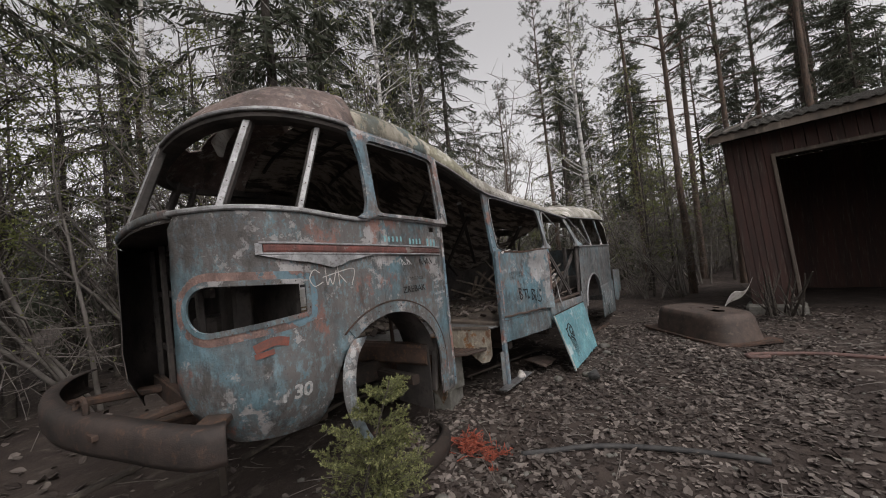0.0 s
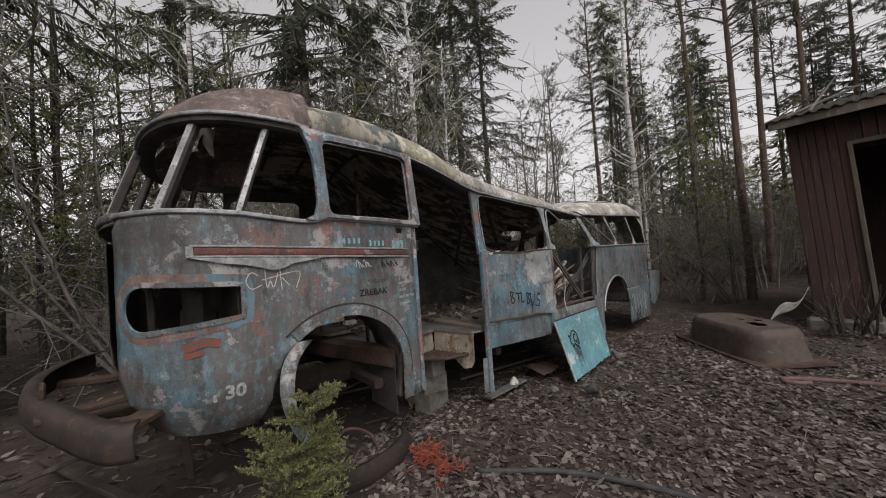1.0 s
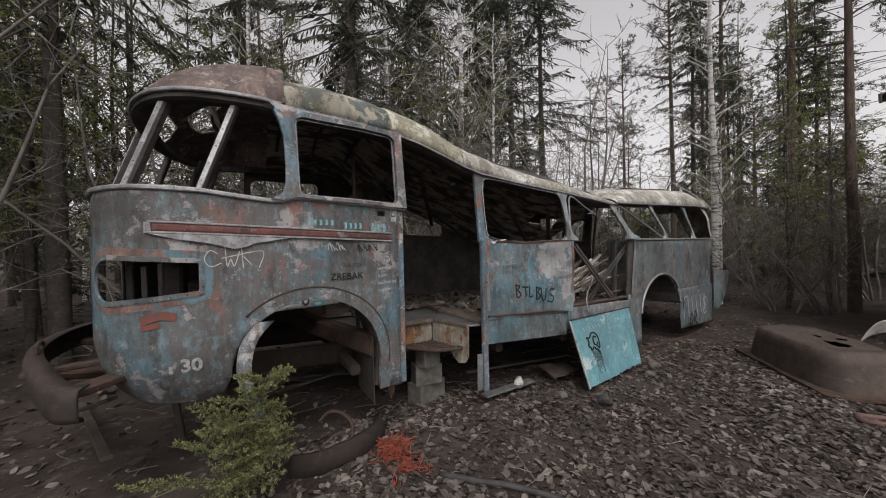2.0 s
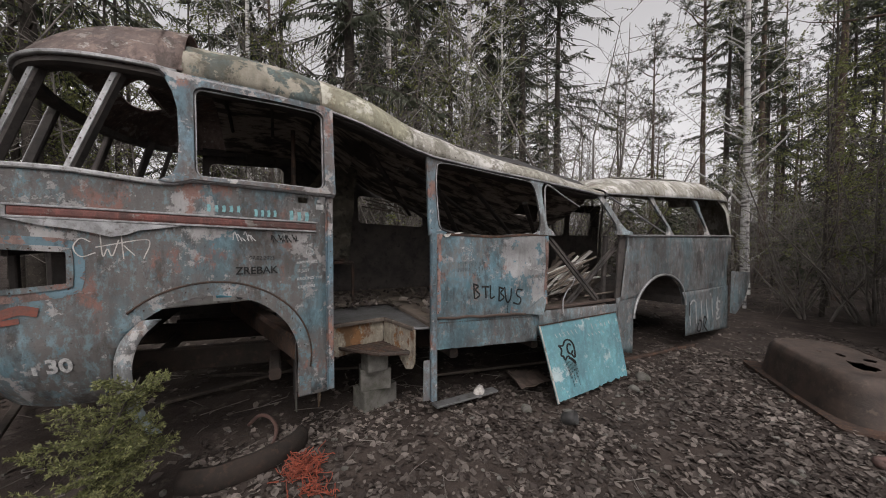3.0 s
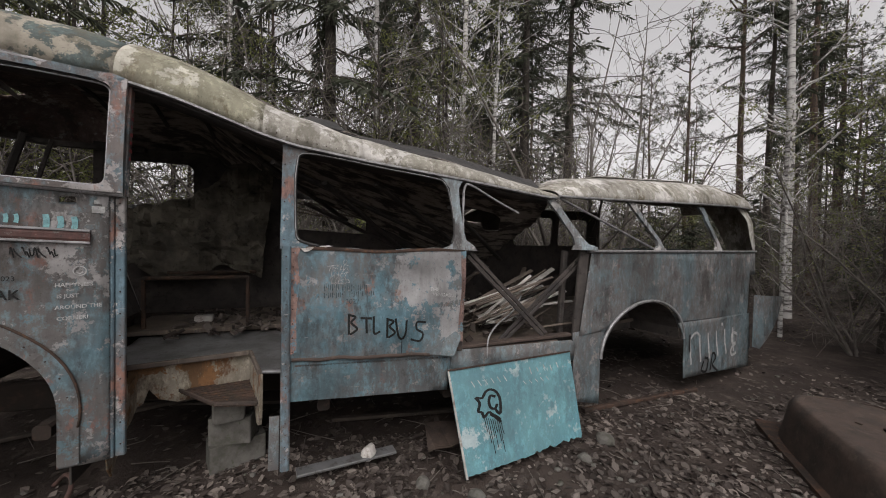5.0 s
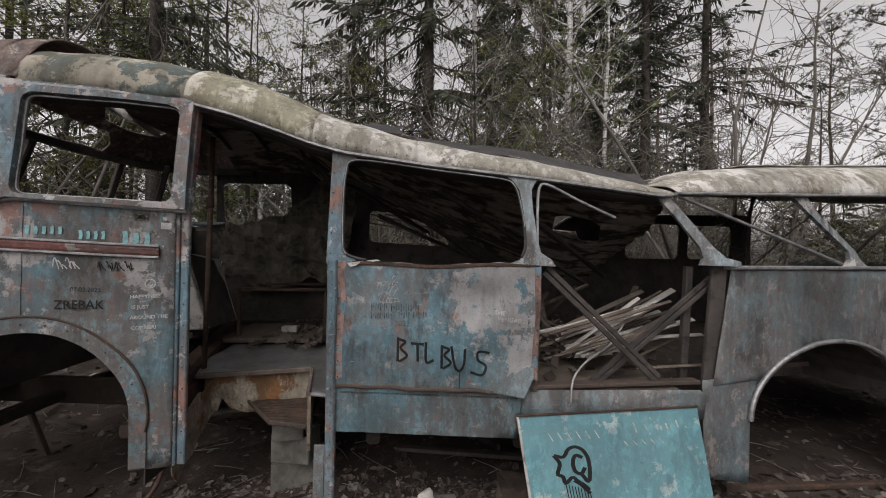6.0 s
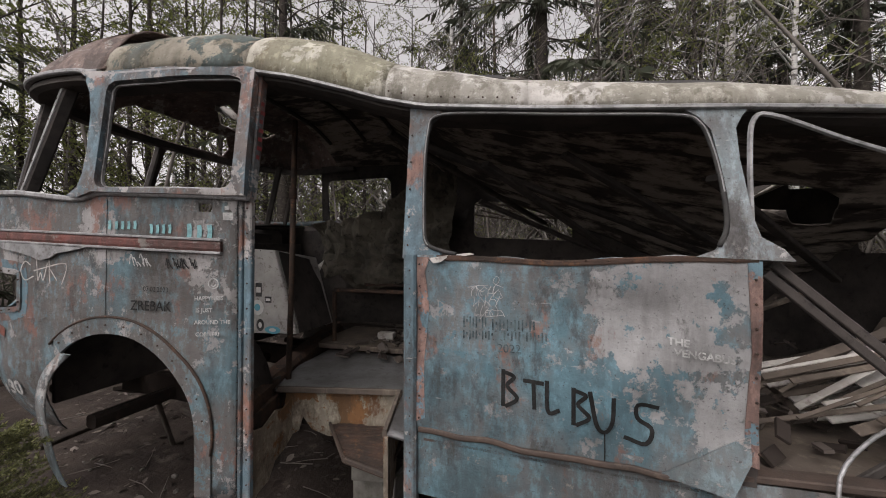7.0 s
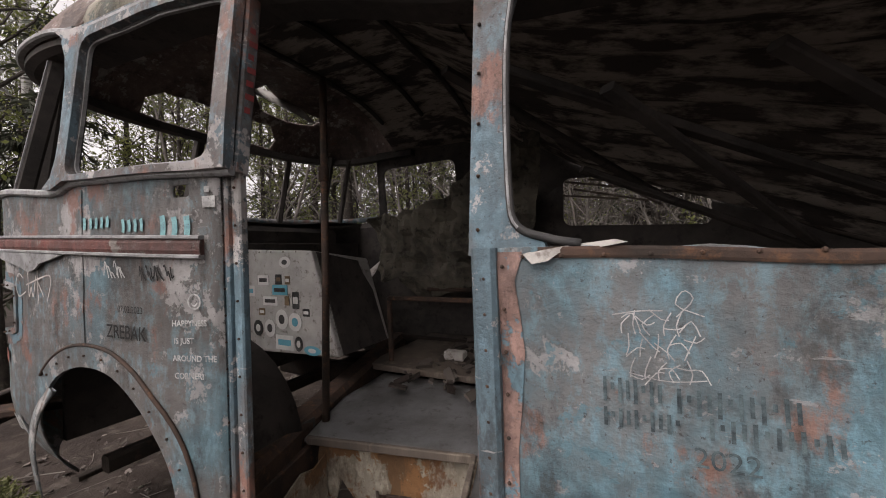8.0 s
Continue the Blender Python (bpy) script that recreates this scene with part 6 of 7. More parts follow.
# ---- loose things ----
def block(at, size, turn):
    """A hollow concrete block with two cores, at its middle."""
    lx, ly, lz = size
    bm = sheet(round_rect(-lx / 2, -ly / 2, lx / 2, ly / 2, 0.012, 2), [round_rect(-lx * 0.4, -ly * 0.32, -lx * 0.05, ly * 0.32, 0.01, 2), round_rect(lx * 0.05, -ly * 0.32, lx * 0.4, ly * 0.32, 0.01, 2)], lambda u, v: (u, v, lz / 2), (0.5, 0.5), lz)
    bmesh.ops.transform(bm, matrix=pose(*at, 0, 0, turn), verts=bm.verts[:])
    return alone("concrete_block", bm, CONCRETE, "grey mossy concrete block stacked under the bus step", "block", "blocks under the bus")


block((0.50, 0.56, 0.10), (0.36, 0.2, 0.2), 20)
block((0.49, 0.53, 0.295), (0.28, 0.19, 0.19), -8)
block((0.47, 0.45, 0.475), (0.2, 0.16, 0.17), 12)
pl = lambda pts, r, n=30: tube(bmesh.new(), smooth_line([(x_, y_, ground_z(x_, y_) + z_) for x_, y_, z_ in pts], n), r, 8)
alone("black_hose", pl([(0.03, -0.62, 0.02), (0.2, -0.8, 0.02), (0.38, -0.98, 0.025), (0.56, -1.22, 0.02), (0.70, -1.6, 0.02), (0.82, -2.05, 0.02)], 0.021), RUBBER, "thick black rubber hose lying on the leaves", "hose", smooth=True)
alone("red_hose", pl([(3.55, -2.0, 0.02), (3.45, -1.92, 0.02), (3.42, -1.82, 0.02), (3.52, -1.8, 0.02), (3.68, -2.0, 0.02), (3.78, -2.2, 0.02), (3.85, -2.55, 0.02), (3.9, -2.95, 0.02), (3.95, -3.6, 0.02)], 0.026, 44), PINKHOSE, "faded red hose with a curled end on bare ground", "hose", smooth=True)
alone("rusty_hose", pl([(-0.56, 0.6, 0.02), (-0.48, 0.56, 0.1), (-0.4, 0.46, 0.12), (-0.35, 0.32, 0.08), (-0.36, 0.2, 0.03), (-0.38, 0.12, 0.01)], 0.014), PINKHOSE, "short rusty red hose loop under the wheel arch", "hose", smooth=True)
g = np.random.default_rng(14)
for cx, cy, r_, n_ in ((-0.18, -0.29, 0.1, 120), (-0.15, -0.47, 0.055, 45), (-0.04, -0.52, 0.035, 10), (-0.28, -0.56, 0.03, 8)):
    bm = bmesh.new()
    for k in range(n_):
        pts_ = []
        p_ = Vector((cx + g.normal(0, r_ * 0.45), cy + g.normal(0, r_ * 0.45), 0))
        p_.z = ground_z(p_.x, p_.y) + 0.01 + 0.6 * r_ * g.random()
        for j in range(4):
            pts_.append(p_.copy())
            p_ += Vector((g.normal(0, r_ * 0.4), g.normal(0, r_ * 0.4), g.normal(0, 0.02)))
            p_.z = max(p_.z, ground_z(p_.x, p_.y) + 0.004)
        tube(bm, smooth_line(pts_, 9), 0.003, 4)
    alone("orange_rope", bm, ORANGE, "tangled heap of frayed orange rope on the leaves", "rope", "orange rope heaps")
# curved strip of old tyre, in the shade-dark brown of the chassis
bm = bmesh.new()
rows = []
for k in range(22):
    an = radians(-125 + 120 * k / 21)
    c = Vector((-0.62 + 0.46 * math.cos(an), 0.12 + 0.38 * math.sin(an), 0))
    o = Vector((math.cos(an), math.sin(an), 0))
    z0 = ground_z(c.x, c.y)
    rows.append([bm.verts.new(c + o * a + Vector((0, 0, z0 + b))) for a, b in ((0.0, -0.02), (0.03, 0.02), (0.03, 0.09), (-0.01, 0.14), (-0.04, 0.135), (0.008, 0.085), (0.01, 0.02), (-0.02, -0.02))])
for a, b in zip(rows, rows[1:]):
    for k in range(8):
        bm.faces.new((a[k], a[(k + 1) % 8], b[(k + 1) % 8], b[k]))
bm.faces.new(rows[0][::-1])
bm.faces.new(rows[-1])
alone("tyre_strip", bm, UNDERSIDE, "curved black strip of an old tyre half buried in leaves", "tyre", smooth=True)


def plank(p, q, w_, d_, mat, label, name="plank"):
    bm = bmesh.new()
    p, q = Vector(p), Vector(q)
    bar(bm, p, q, w_, d_, (0, 0, 1))
    return alone(name, bm, mat, label, name.replace("_", " "), "scattered planks" if name == "plank" else "")


plank((0.93, 0.14, 0.085), (1.62, 0.23, 0.075), 0.1, 0.02, LANDING, "dull grey metal strip lying on the leaves by the bus", "metal_strip")
bm = bmesh.new()
bmesh.ops.create_icosphere(bm, subdivisions=3, radius=0.05, matrix=pose(1.42, 0.2, 0.1))
for v_ in bm.verts:
    v_.co += Vector((0.03, 0.02, 0.02)) * wob(*v_.co, 22)
alone("crumpled_paper", bm, PALESLAT, "crumpled pale paper on the scrap iron", "paper")
bm = sheet([(0, 0), (0.5, 0.05), (0.55, 0.3), (0.1, 0.35)], [], lambda u, v: (1.85 + u * 0.8, 0.1 + v, 0.09 + 0.1 * v + 0.02 * wob(u, v, 0, 6)), (0.08, 0.08), 0.01)
alone("rusty_plate", bm, BROWNIRON, "bent rusty plate on the rubble", "metal plate")
for k, (x_, y_, s_) in enumerate(((2.05, -0.33, 0.05), (1.75, -0.1, 0.05), (3.35, -0.1, 0.07), (3.0, -0.25, 0.05), (-0.75, -0.5, 0.05))):
    bm = bmesh.new()
    bmesh.ops.create_icosphere(bm, subdivisions=2, radius=s_)
    for v_ in bm.verts:
        v_.co = Vector((v_.co.x * 1.2, v_.co.y, v_.co.z * 0.7)) * (1 + 0.35 * wob(v_.co.x + k, v_.co.y, v_.co.z, 9 / (10 * s_)))
    bmesh.ops.transform(bm, matrix=pose(x_, y_, ground_z(x_, y_) + s_ * 0.35, 0, 0, 40 * k), verts=bm.verts[:])
    alone("stone", bm, CONCRETE, "dark broken stone on the ground", "stone", "stones by the board")
bm = bmesh.new()
rows = []
for k, (h_, r_) in enumerate(((0.0, 0.055), (0.004, 0.062), (0.06, 0.07), (0.11, 0.078), (0.112, 0.073), (0.06, 0.064), (0.01, 0.056))):
    rows.append([bm.verts.new(pose(1.885, -0.43, ground_z(1.885, -0.43) + 0.05, 70, 15, 30) @ Vector((r_ * math.cos(a) * (1 + 0.25 * wob(math.cos(a), math.sin(a), h_ * 9, 1.7)), 0.75 * r_ * math.sin(a), h_))) for a in np.linspace(0, math.tau, 18, endpoint=False)])
for a, b in zip(rows, rows[1:]):
    for k in range(18):
        bm.faces.new((a[k], a[(k + 1) % 18], b[(k + 1) % 18], b[k]))
bm.faces.new(rows[0][::-1])
bm.faces.new(rows[-1])
alone("crushed_pot", bm, RUBBER, "crushed black pot lying on the leaves by the board", "pot", smooth=True)
plank((3.55, 0.40, 0.02), (5.25, 0.48, -0.01), 0.05, 0.04, RUSTY, "rusty bar lying along the rear of the bus", "scrap_bar")
for p, q, w_ in (((-2.9, 1.5, 0.1), (-2.0, 0.75, 0.5), 0.07), ((-2.6, 2.2, 0.05), (-1.9, 0.2, 0.3), 0.06), ((-1.95, 1.25, 0.12), (-1.5, 1.1, 0.13), 0.04), ((-1.6, 0.9, 0.02), (-1.65, 0.75, 0.6), 0.05), ((-1.35, 1.3, 0.05), (0.3, 1.5, 0.2), 0.06), ((-1.2, 2.1, 0.3), (0.4, 2.15, 0.25), 0.07), ((-1.0, 1.8, 0.1), (0.8, 1.4, 0.06), 0.08), ((1.2, 0.9, 0.05), (2.6, 0.6, 0.1), 0.06)):
    plank(p, q, w_, 0.03, DARKWOOD, "rotting plank under the wreck, coloured dark for the shade there")
g = np.random.default_rng(17)
for k in range(34):
    a = Vector((2.2 + 0.5 * g.random(), 0.2 + 0.5 * g.random(), 0.90 + 0.012 * k * 0.6))
    q = a + Vector((0.55 + 0.35 * g.random(), 0.12 + g.normal(0, 0.12), 0.2 + g.normal(0, 0.08)))
    bm = bmesh.new()
    ln = smooth_line([a, (a + q) / 2 + Vector((0, 0, 0.04 * g.random())), q], 5)
    tubew = 0.014 + 0.034 * g.random() ** 1.5
    for s0, s1 in zip(ln[:1], ln[-1:]):
        bar(bm, s0, s1, tubew, 0.008, (0.2, -0.4, 1))
    alone("pale_slat", bm, PALESLAT if k % 2 else OLDWOOD, "pale bent trim slat in the heap inside the broken bus", "slat", "heap of slats")
bm = tube(bmesh.new(), smooth_line([(2.26, -0.03, 0.80), (2.3, 0.03, 0.93), (2.42, 0.1, 1.02), (2.6, 0.2, 1.08), (2.75, 0.3, 1.2)], 14), 0.007, 6)
alone("bent_trim", bm, ALU, "curved pale trim hanging out of the broken bay", "trim strip", smooth=True)
bm = bmesh.new()
for k in range(420):
    front = k % 3 == 0
    x_, y_ = (-0.1 + 0.95 * g.random(), 0.9 + 1.2 * g.random()) if front else (0.95 + 2.1 * g.random(), 0.2 + 1.7 * g.random())
    z_ = 0.865 + (0 if front else 0.15 * g.random() * (1 if x_ > 1.9 else 0.3))
    s_ = 0.012 + 0.04 * g.random()
    m_ = pose(x_, y_, z_, g.normal(0, 25), g.normal(0, 25), 360 * g.random())
    box(bm, (-s_, -s_ * 0.5, -0.006), (s_, s_ * 0.5, 0.006), m_)
alone("floor_debris", bm, LITTER, "broken wood, leaves and rubbish on the bus floor", "debris", kind="stuff")
for k in range(14):
    a = Vector((1.9 + 1.2 * g.random(), 0.7 + 1.1 * g.random(), 0.88 + 0.1 * g.random()))
    d_ = Vector((g.normal(0, 0.5), g.normal(0, 0.3), abs(g.normal(0.15, 0.2))))
    plank(a, a + d_, 0.05, 0.025, OLDWOOD, "splintered board fallen inside the bus")
# A small bevelled box stands for a folded white sheet.
bm = bmesh.new()
box(bm, (-0.02, 1.5, 0.86), (0.13, 1.58, 0.92), None, 0.008)
alone("grey_box", bm, PALESLAT, "small white folded sheet on the landing, shaped as a box", "box")


# ---- forest ----
class Buf:
    """Collects points and faces of many small pieces for one mesh."""
    def __init__(self):
        self.v, self.f = [], []

    def tube(self, pts, r0, r1, sides=5):
        base, n = len(self.v), len(pts)
        last = None
        for i, p in enumerate(pts):
            t = pts[min(i + 1, n - 1)] - pts[max(i - 1, 0)]
            t = t / (np.linalg.norm(t) + 1e-9)
            a = last if last is not None else (np.array((1.0, 0.2, 0.1)) if abs(t[2]) > 0.7 else np.array((0.1, 0.2, 1.0)))
            a = a - t * a.dot(t)
            a /= np.linalg.norm(a) + 1e-9
            last, b = a, np.cross(t, a)
            r = r0 + (r1 - r0) * i / (n - 1)
            for k in range(sides):
                w_ = k * math.tau / sides
                self.v.append(tuple(p + (a * math.cos(w_) + b * math.sin(w_)) * r))
        for i in range(n - 1):
            for k in range(sides):
                j = (k + 1) % sides
                self.f.append((base + i * sides + k, base + i * sides + j, base + (i + 1) * sides + j, base + (i + 1) * sides + k))

    def blade(self, p, d, length, width, g):
        """A narrow kite of foliage from p along d."""
        d = d / (np.linalg.norm(d) + 1e-9)
        s = np.cross(d, g.normal(0, 1, 3))
        s /= np.linalg.norm(s) + 1e-9
        i = len(self.v)
        m = p + d * length * 0.45
        self.v += [tuple(p), tuple(m + s * width / 2), tuple(p + d * length), tuple(m - s * width / 2)]
        self.f.append((i, i + 1, i + 2, i + 3))

    def mesh(self, name, mat, smooth=False):
        m = bpy.data.meshes.new(name)
        m.from_pydata(self.v, [], self.f)
        m.materials.append(mat)
        if smooth:
            m.polygons.foreach_set("use_smooth", [True] * len(self.f))
        return m


def bent(p, d, length, droop, n, g, wander=0.12):
    """Points of a branch from p along d that droops and wanders."""
    d = d / np.linalg.norm(d)
    out = [p]
    for k in range(n):
        d = d + np.array((0, 0, -droop / n)) + g.normal(0, wander, 3)
        d /= np.linalg.norm(d)
        out.append(out[-1] + d * length / n)
    return out


def trunk_line(h, g, sway=0.015):
    n = 9
    p, out = np.zeros(3), []
    off = np.zeros(2)
    for k in range(n):
        out.append(np.array((off[0], off[1], h * k / (n - 1))))
        off = off + g.normal(0, sway * h / n, 2)
    out[0][2] = -0.3
    return out


def along(line, f):
    t = f * (len(line) - 1)
    i = min(int(t), len(line) - 2)
    return line[i] + (line[i + 1] - line[i]) * (t - i)


def make_tree(name, label, wood, wood_mat, leaf, leaf_mat, group):
    t = thing(name, (0, 0, 0), label, "tree", group)
    a = new("trunk", wood.mesh("trunk", wood_mat, True))
    a.parent = t
    if leaf.f:
        b = new("crown", leaf.mesh("crown", leaf_mat))
        b.parent = t
    return t


def spruce(h, seed, low=0.08, dense_=1.0, spread=0.2):
    g = np.random.default_rng(seed)
    wood, leaf = Buf(), Buf()
    line = trunk_line(h, g, 0.008)
    wood.tube(line, 0.02 + 0.0085 * h, 0.008, 8)
    for k in range(int(h * 15 * dense_)):
        f = low + (0.985 - low) * g.random() ** 0.85
        p = along(line, f)
        a = g.random() * math.tau
        ln = (0.25 + spread * h * (1 - f) ** 0.75) * (0.6 + 0.6 * g.random())
        ln = min(ln, 2.4)
        pts = bent(p, np.array((math.cos(a), math.sin(a), 0.3 - 0.6 * (1 - f))), ln, 0.5, 4, g, 0.1)
        dead = f < low + 0.3 and g.random() < 0.45
        wood.tube(pts, 0.006 + 0.006 * ln, 0.003, 3)
        if dead:
            continue
        steps = int(ln / 0.08) + 2
        for s in range(steps):
            q = along(pts, (s + 0.7) / (steps + 0.7))
            d0 = pts[-1] - pts[0]
            d0 = d0 / np.linalg.norm(d0)
            for sg in (-1, 1):
                side = np.array((-d0[1], d0[0], 0)) * sg
                d = d0 * 0.7 + side * (0.5 + 0.4 * g.random()) + np.array((0, 0, -0.25 - 0.35 * g.random()))
                leaf.blade(q, d, 0.12 + 0.2 * g.random(), 0.03 + 0.03 * g.random(), g)
            leaf.blade(q, np.array((0.25 * g.normal(), 0.25 * g.normal(), -1.0)), 0.08 + 0.24 * g.random(), 0.022 + 0.016 * g.random(), g)
        leaf.blade(pts[-1] - d0 * 0.05, d0, 0.25, 0.06, g)
    for k in range(int(h * low * 9)):
        a = g.random() * math.tau
        pts = bent(along(line, 0.03 + low * g.random()), np.array((math.cos(a), math.sin(a), -0.1)), 0.4 + 1.1 * g.random(), 0.3, 4, g, 0.12)
        wood.tube(pts, 0.008, 0.002, 3)
        for j in range(3):
            wood.tube(bent(along(pts, 0.3 + 0.7 * g.random()), g.normal(0, 1, 3), 0.2 + 0.3 * g.random(), 0.2, 2, g, 0.2), 0.004, 0.0015, 3)
    return wood, leaf


def pine(h, seed, bare=0.5):
    g = np.random.default_rng(seed)
    wood, leaf = Buf(), Buf()
    line = trunk_line(h, g, 0.022)
    wood.tube(line, 0.03 + 0.0065 * h, 0.015, 9)
    for k in range(26):
        f = 0.12 + (bare - 0.05) * g.random()
        a = g.random() * math.tau
        pts = bent(along(line, f), np.array((math.cos(a), math.sin(a), 0.1 * g.normal())), 0.4 + 1.3 * g.random(), 0.25, 4, g, 0.16)
        wood.tube(pts, 0.014, 0.003, 3)
    for k in range(34):
        f = bare + (0.99 - bare) * g.random()
        a = g.random() * math.tau
        ln = (0.5 + 2.2 * (1 - f) ** 0.6) * (0.5 + 0.7 * g.random())
        pts = bent(along(line, f), np.array((math.cos(a), math.sin(a), 0.2 + 0.5 * f)), ln, 0.1, 5, g, 0.14)
        wood.tube(pts, 0.012 + 0.012 * ln, 0.004, 4)
        for c in range(int(3 + ln * 4)):
            q = along(pts, 0.35 + 0.65 * g.random()) + g.normal(0, 0.12, 3)
            ax = g.normal(0, 1, 3) + np.array((0, 0, 0.6))
            for b in range(16):
                leaf.blade(q, ax * 0.5 + g.normal(0, 1, 3), 0.13 + 0.1 * g.random(), 0.022, g)
    return wood, leaf


def leafy_tree(h, seed, leaves=1.0, r0=0.05, leaf_size=0.05, splay=0.55):
    """A birch or alder: thin limbs dividing twice, with small spring leaves."""
    g = np.random.default_rng(seed)
    wood, leaf = Buf(), Buf()
    line = trunk_line(h, g, 0.03)
    wood.tube(line, r0 + 0.004 * h, 0.012, 7)
    for k in range(int(h * 3.6)):
        f = 0.18 + 0.8 * g.random()
        a = g.random() * math.tau
        ln = (0.35 + 0.22 * h * (1 - f) ** 0.7) * (0.6 + 0.6 * g.random())
        pts = bent(along(line, f), np.array((math.cos(a) * splay, math.sin(a) * splay, 0.55)), ln, 0.35, 5, g, 0.14)
        wood.tube(pts, 0.007 + 0.008 * ln, 0.003, 3)
        for j in range(int(4 + ln * 4)):
            q = along(pts, 0.2 + 0.8 * g.random())
            d = g.normal(0, 0.6, 3) + (pts[-1] - pts[0]) / ln * 0.8 + np.array((0, 0, -0.1))
            tw = bent(q, d, 0.25 + 0.4 * g.random(), 0.3, 2, g, 0.2)
            wood.tube(tw, 0.0045, 0.002, 3)
            for c in range(int(9 * leaves * (0.5 + g.random()))):
                leaf.blade(along(tw, g.random()) + g.normal(0, 0.025, 3), g.normal(0, 1, 3) + np.array((0, 0, -0.4)), leaf_size * (0.7 + 0.6 * g.random()), leaf_size * 0.75, g)
    return wood, leaf


def bare_bush(h, seed, stems=9, leaves=0.25):
    """Leafless alder scrub: many arching stems with fine grey twigs."""
    g = np.random.default_rng(seed)
    wood, leaf = Buf(), Buf()
    for s in range(stems):
        a = g.random() * math.tau
        st = bent(np.array((0.25 * math.cos(a), 0.25 * math.sin(a), -0.1)), np.array((0.35 * math.cos(a), 0.35 * math.sin(a), 1.0)), h * (0.6 + 0.45 * g.random()), 0.25, 8, g, 0.09)
        wood.tube(st, 0.014 + 0.004 * h, 0.005, 5)
        for k in range(int(h * 3.4)):
            q = along(st, 0.2 + 0.8 * g.random())
            b = bent(q, g.normal(0, 0.7, 3) + np.array((0, 0, 0.5)), 0.5 + 0.9 * g.random(), 0.1, 3, g, 0.18)
            wood.tube(b, 0.008, 0.003, 3)
            for j in range(6):
                tw = bent(along(b, 0.2 + 0.8 * g.random()), g.normal(0, 0.8, 3) + np.array((0, 0, 0.3)), 0.2 + 0.38 * g.random(), 0.1, 2, g, 0.2)
                wood.tube(tw, 0.0045, 0.002, 3)
                for c in range(int(leaves * 10 * g.random())):
                    leaf.blade(along(tw, g.random()), g.normal(0, 1, 3), 0.035, 0.025, g)
    return wood, leaf


kinds = {}
kinds["spruce"] = [(spruce, (12.5, 101, 0.16, 0.8), BARK_SPRUCE, NEEDLE), (spruce, (15.0, 102, 0.3, 0.75), BARK_SPRUCE, NEEDLE), (spruce, (9.5, 103, 0.08, 0.9, 0.17), BARK_SPRUCE, NEEDLE)]
kinds["small_spruce"] = [(spruce, (3.6, 111, 0.03, 1.7, 0.3), BARK_SPRUCE, NEEDLE), (spruce, (2.4, 112, 0.03, 2.0, 0.34), BARK_SPRUCE, NEEDLE), (spruce, (5.2, 113, 0.04, 1.4, 0.26), BARK_SPRUCE, NEEDLE)]
kinds["pine"] = [(pine, (15.0, 121, 0.55), BARK_PINE, NEEDLE_PINE), (pine, (12.5, 122, 0.45), BARK_PINE, NEEDLE_PINE), (pine, (17.0, 123, 0.62), BARK_PINE, NEEDLE_PINE)]
kinds["birch"] = [(leafy_tree, (11.0, 131, 0.9, 0.06, 0.048), BARK_BIRCH, FRESH), (leafy_tree, (8.5, 132, 1.0, 0.04, 0.048), BARK_BIRCH, FRESH)]
kinds["young_tree"] = [(leafy_tree, (6.5, 141, 1.7, 0.03, 0.05), BARK_SPRUCE, FRESH), (leafy_tree, (9.5, 142, 1.5, 0.045, 0.052), BARK_SPRUCE, FRESH)]
kinds["bush"] = [(bare_bush, (5.5, 151, 7), TWIG, FRESH), (bare_bush, (4.2, 152, 8), TWIG, FRESH), (bare_bush, (6.8, 153, 6, 0.4), TWIG, FRESH)]
LABELS = {"spruce": "tall dark spruce with drooping needle branches", "small_spruce": "small dense dark green spruce", "pine": "tall slim pine with a bare lower trunk", "birch": "slender white-barked birch with thin spring leaves", "young_tree": "young broadleaf tree with fresh yellow-green leaves", "bush": "leafless grey alder scrub with fine twigs"}
NAMES = {"spruce": "spruce_tree", "small_spruce": "small_spruce", "pine": "pine_tree", "birch": "birch_tree", "young_tree": "young_tree", "bush": "alder_bush"}
models = {}
for kd, lst in kinds.items():
    models[kd] = []
    for fn, args, wm, lm in lst:
        wd, lf = fn(*args)
        models[kd].append((wd, lf, wm, lm))
first = {}


def plant(kd, i, x, y, scale=1.0, turn=0.0):
    m = pose(x, y, ground_z(x, y) - 0.05, 0, 0, turn) @ Matrix.Scale(scale, 4)
    i %= len(models[kd])
    if (kd, i) not in first:
        wd, lf, wm, lm = models[kd][i]
        t = make_tree(NAMES[kd], LABELS[kd], wd, wm, lf, lm, NAMES[kd].replace("_", " ") + "s of the forest")
        t.matrix_basis = m
        first[(kd, i)] = t
    else:
        t = first[(kd, i)]
        o = t.copy()
        scene.collection.objects.link(o)
        o.matrix_basis = m
        for c in t.children:
            d = c.copy()
            scene.collection.objects.link(d)
            d.parent = o
    return m


def polar(az, r):
    return 1.0 + r * math.cos(radians(az)), -1.8 + r * math.sin(radians(az))


g = np.random.default_rng(77)
taken = []


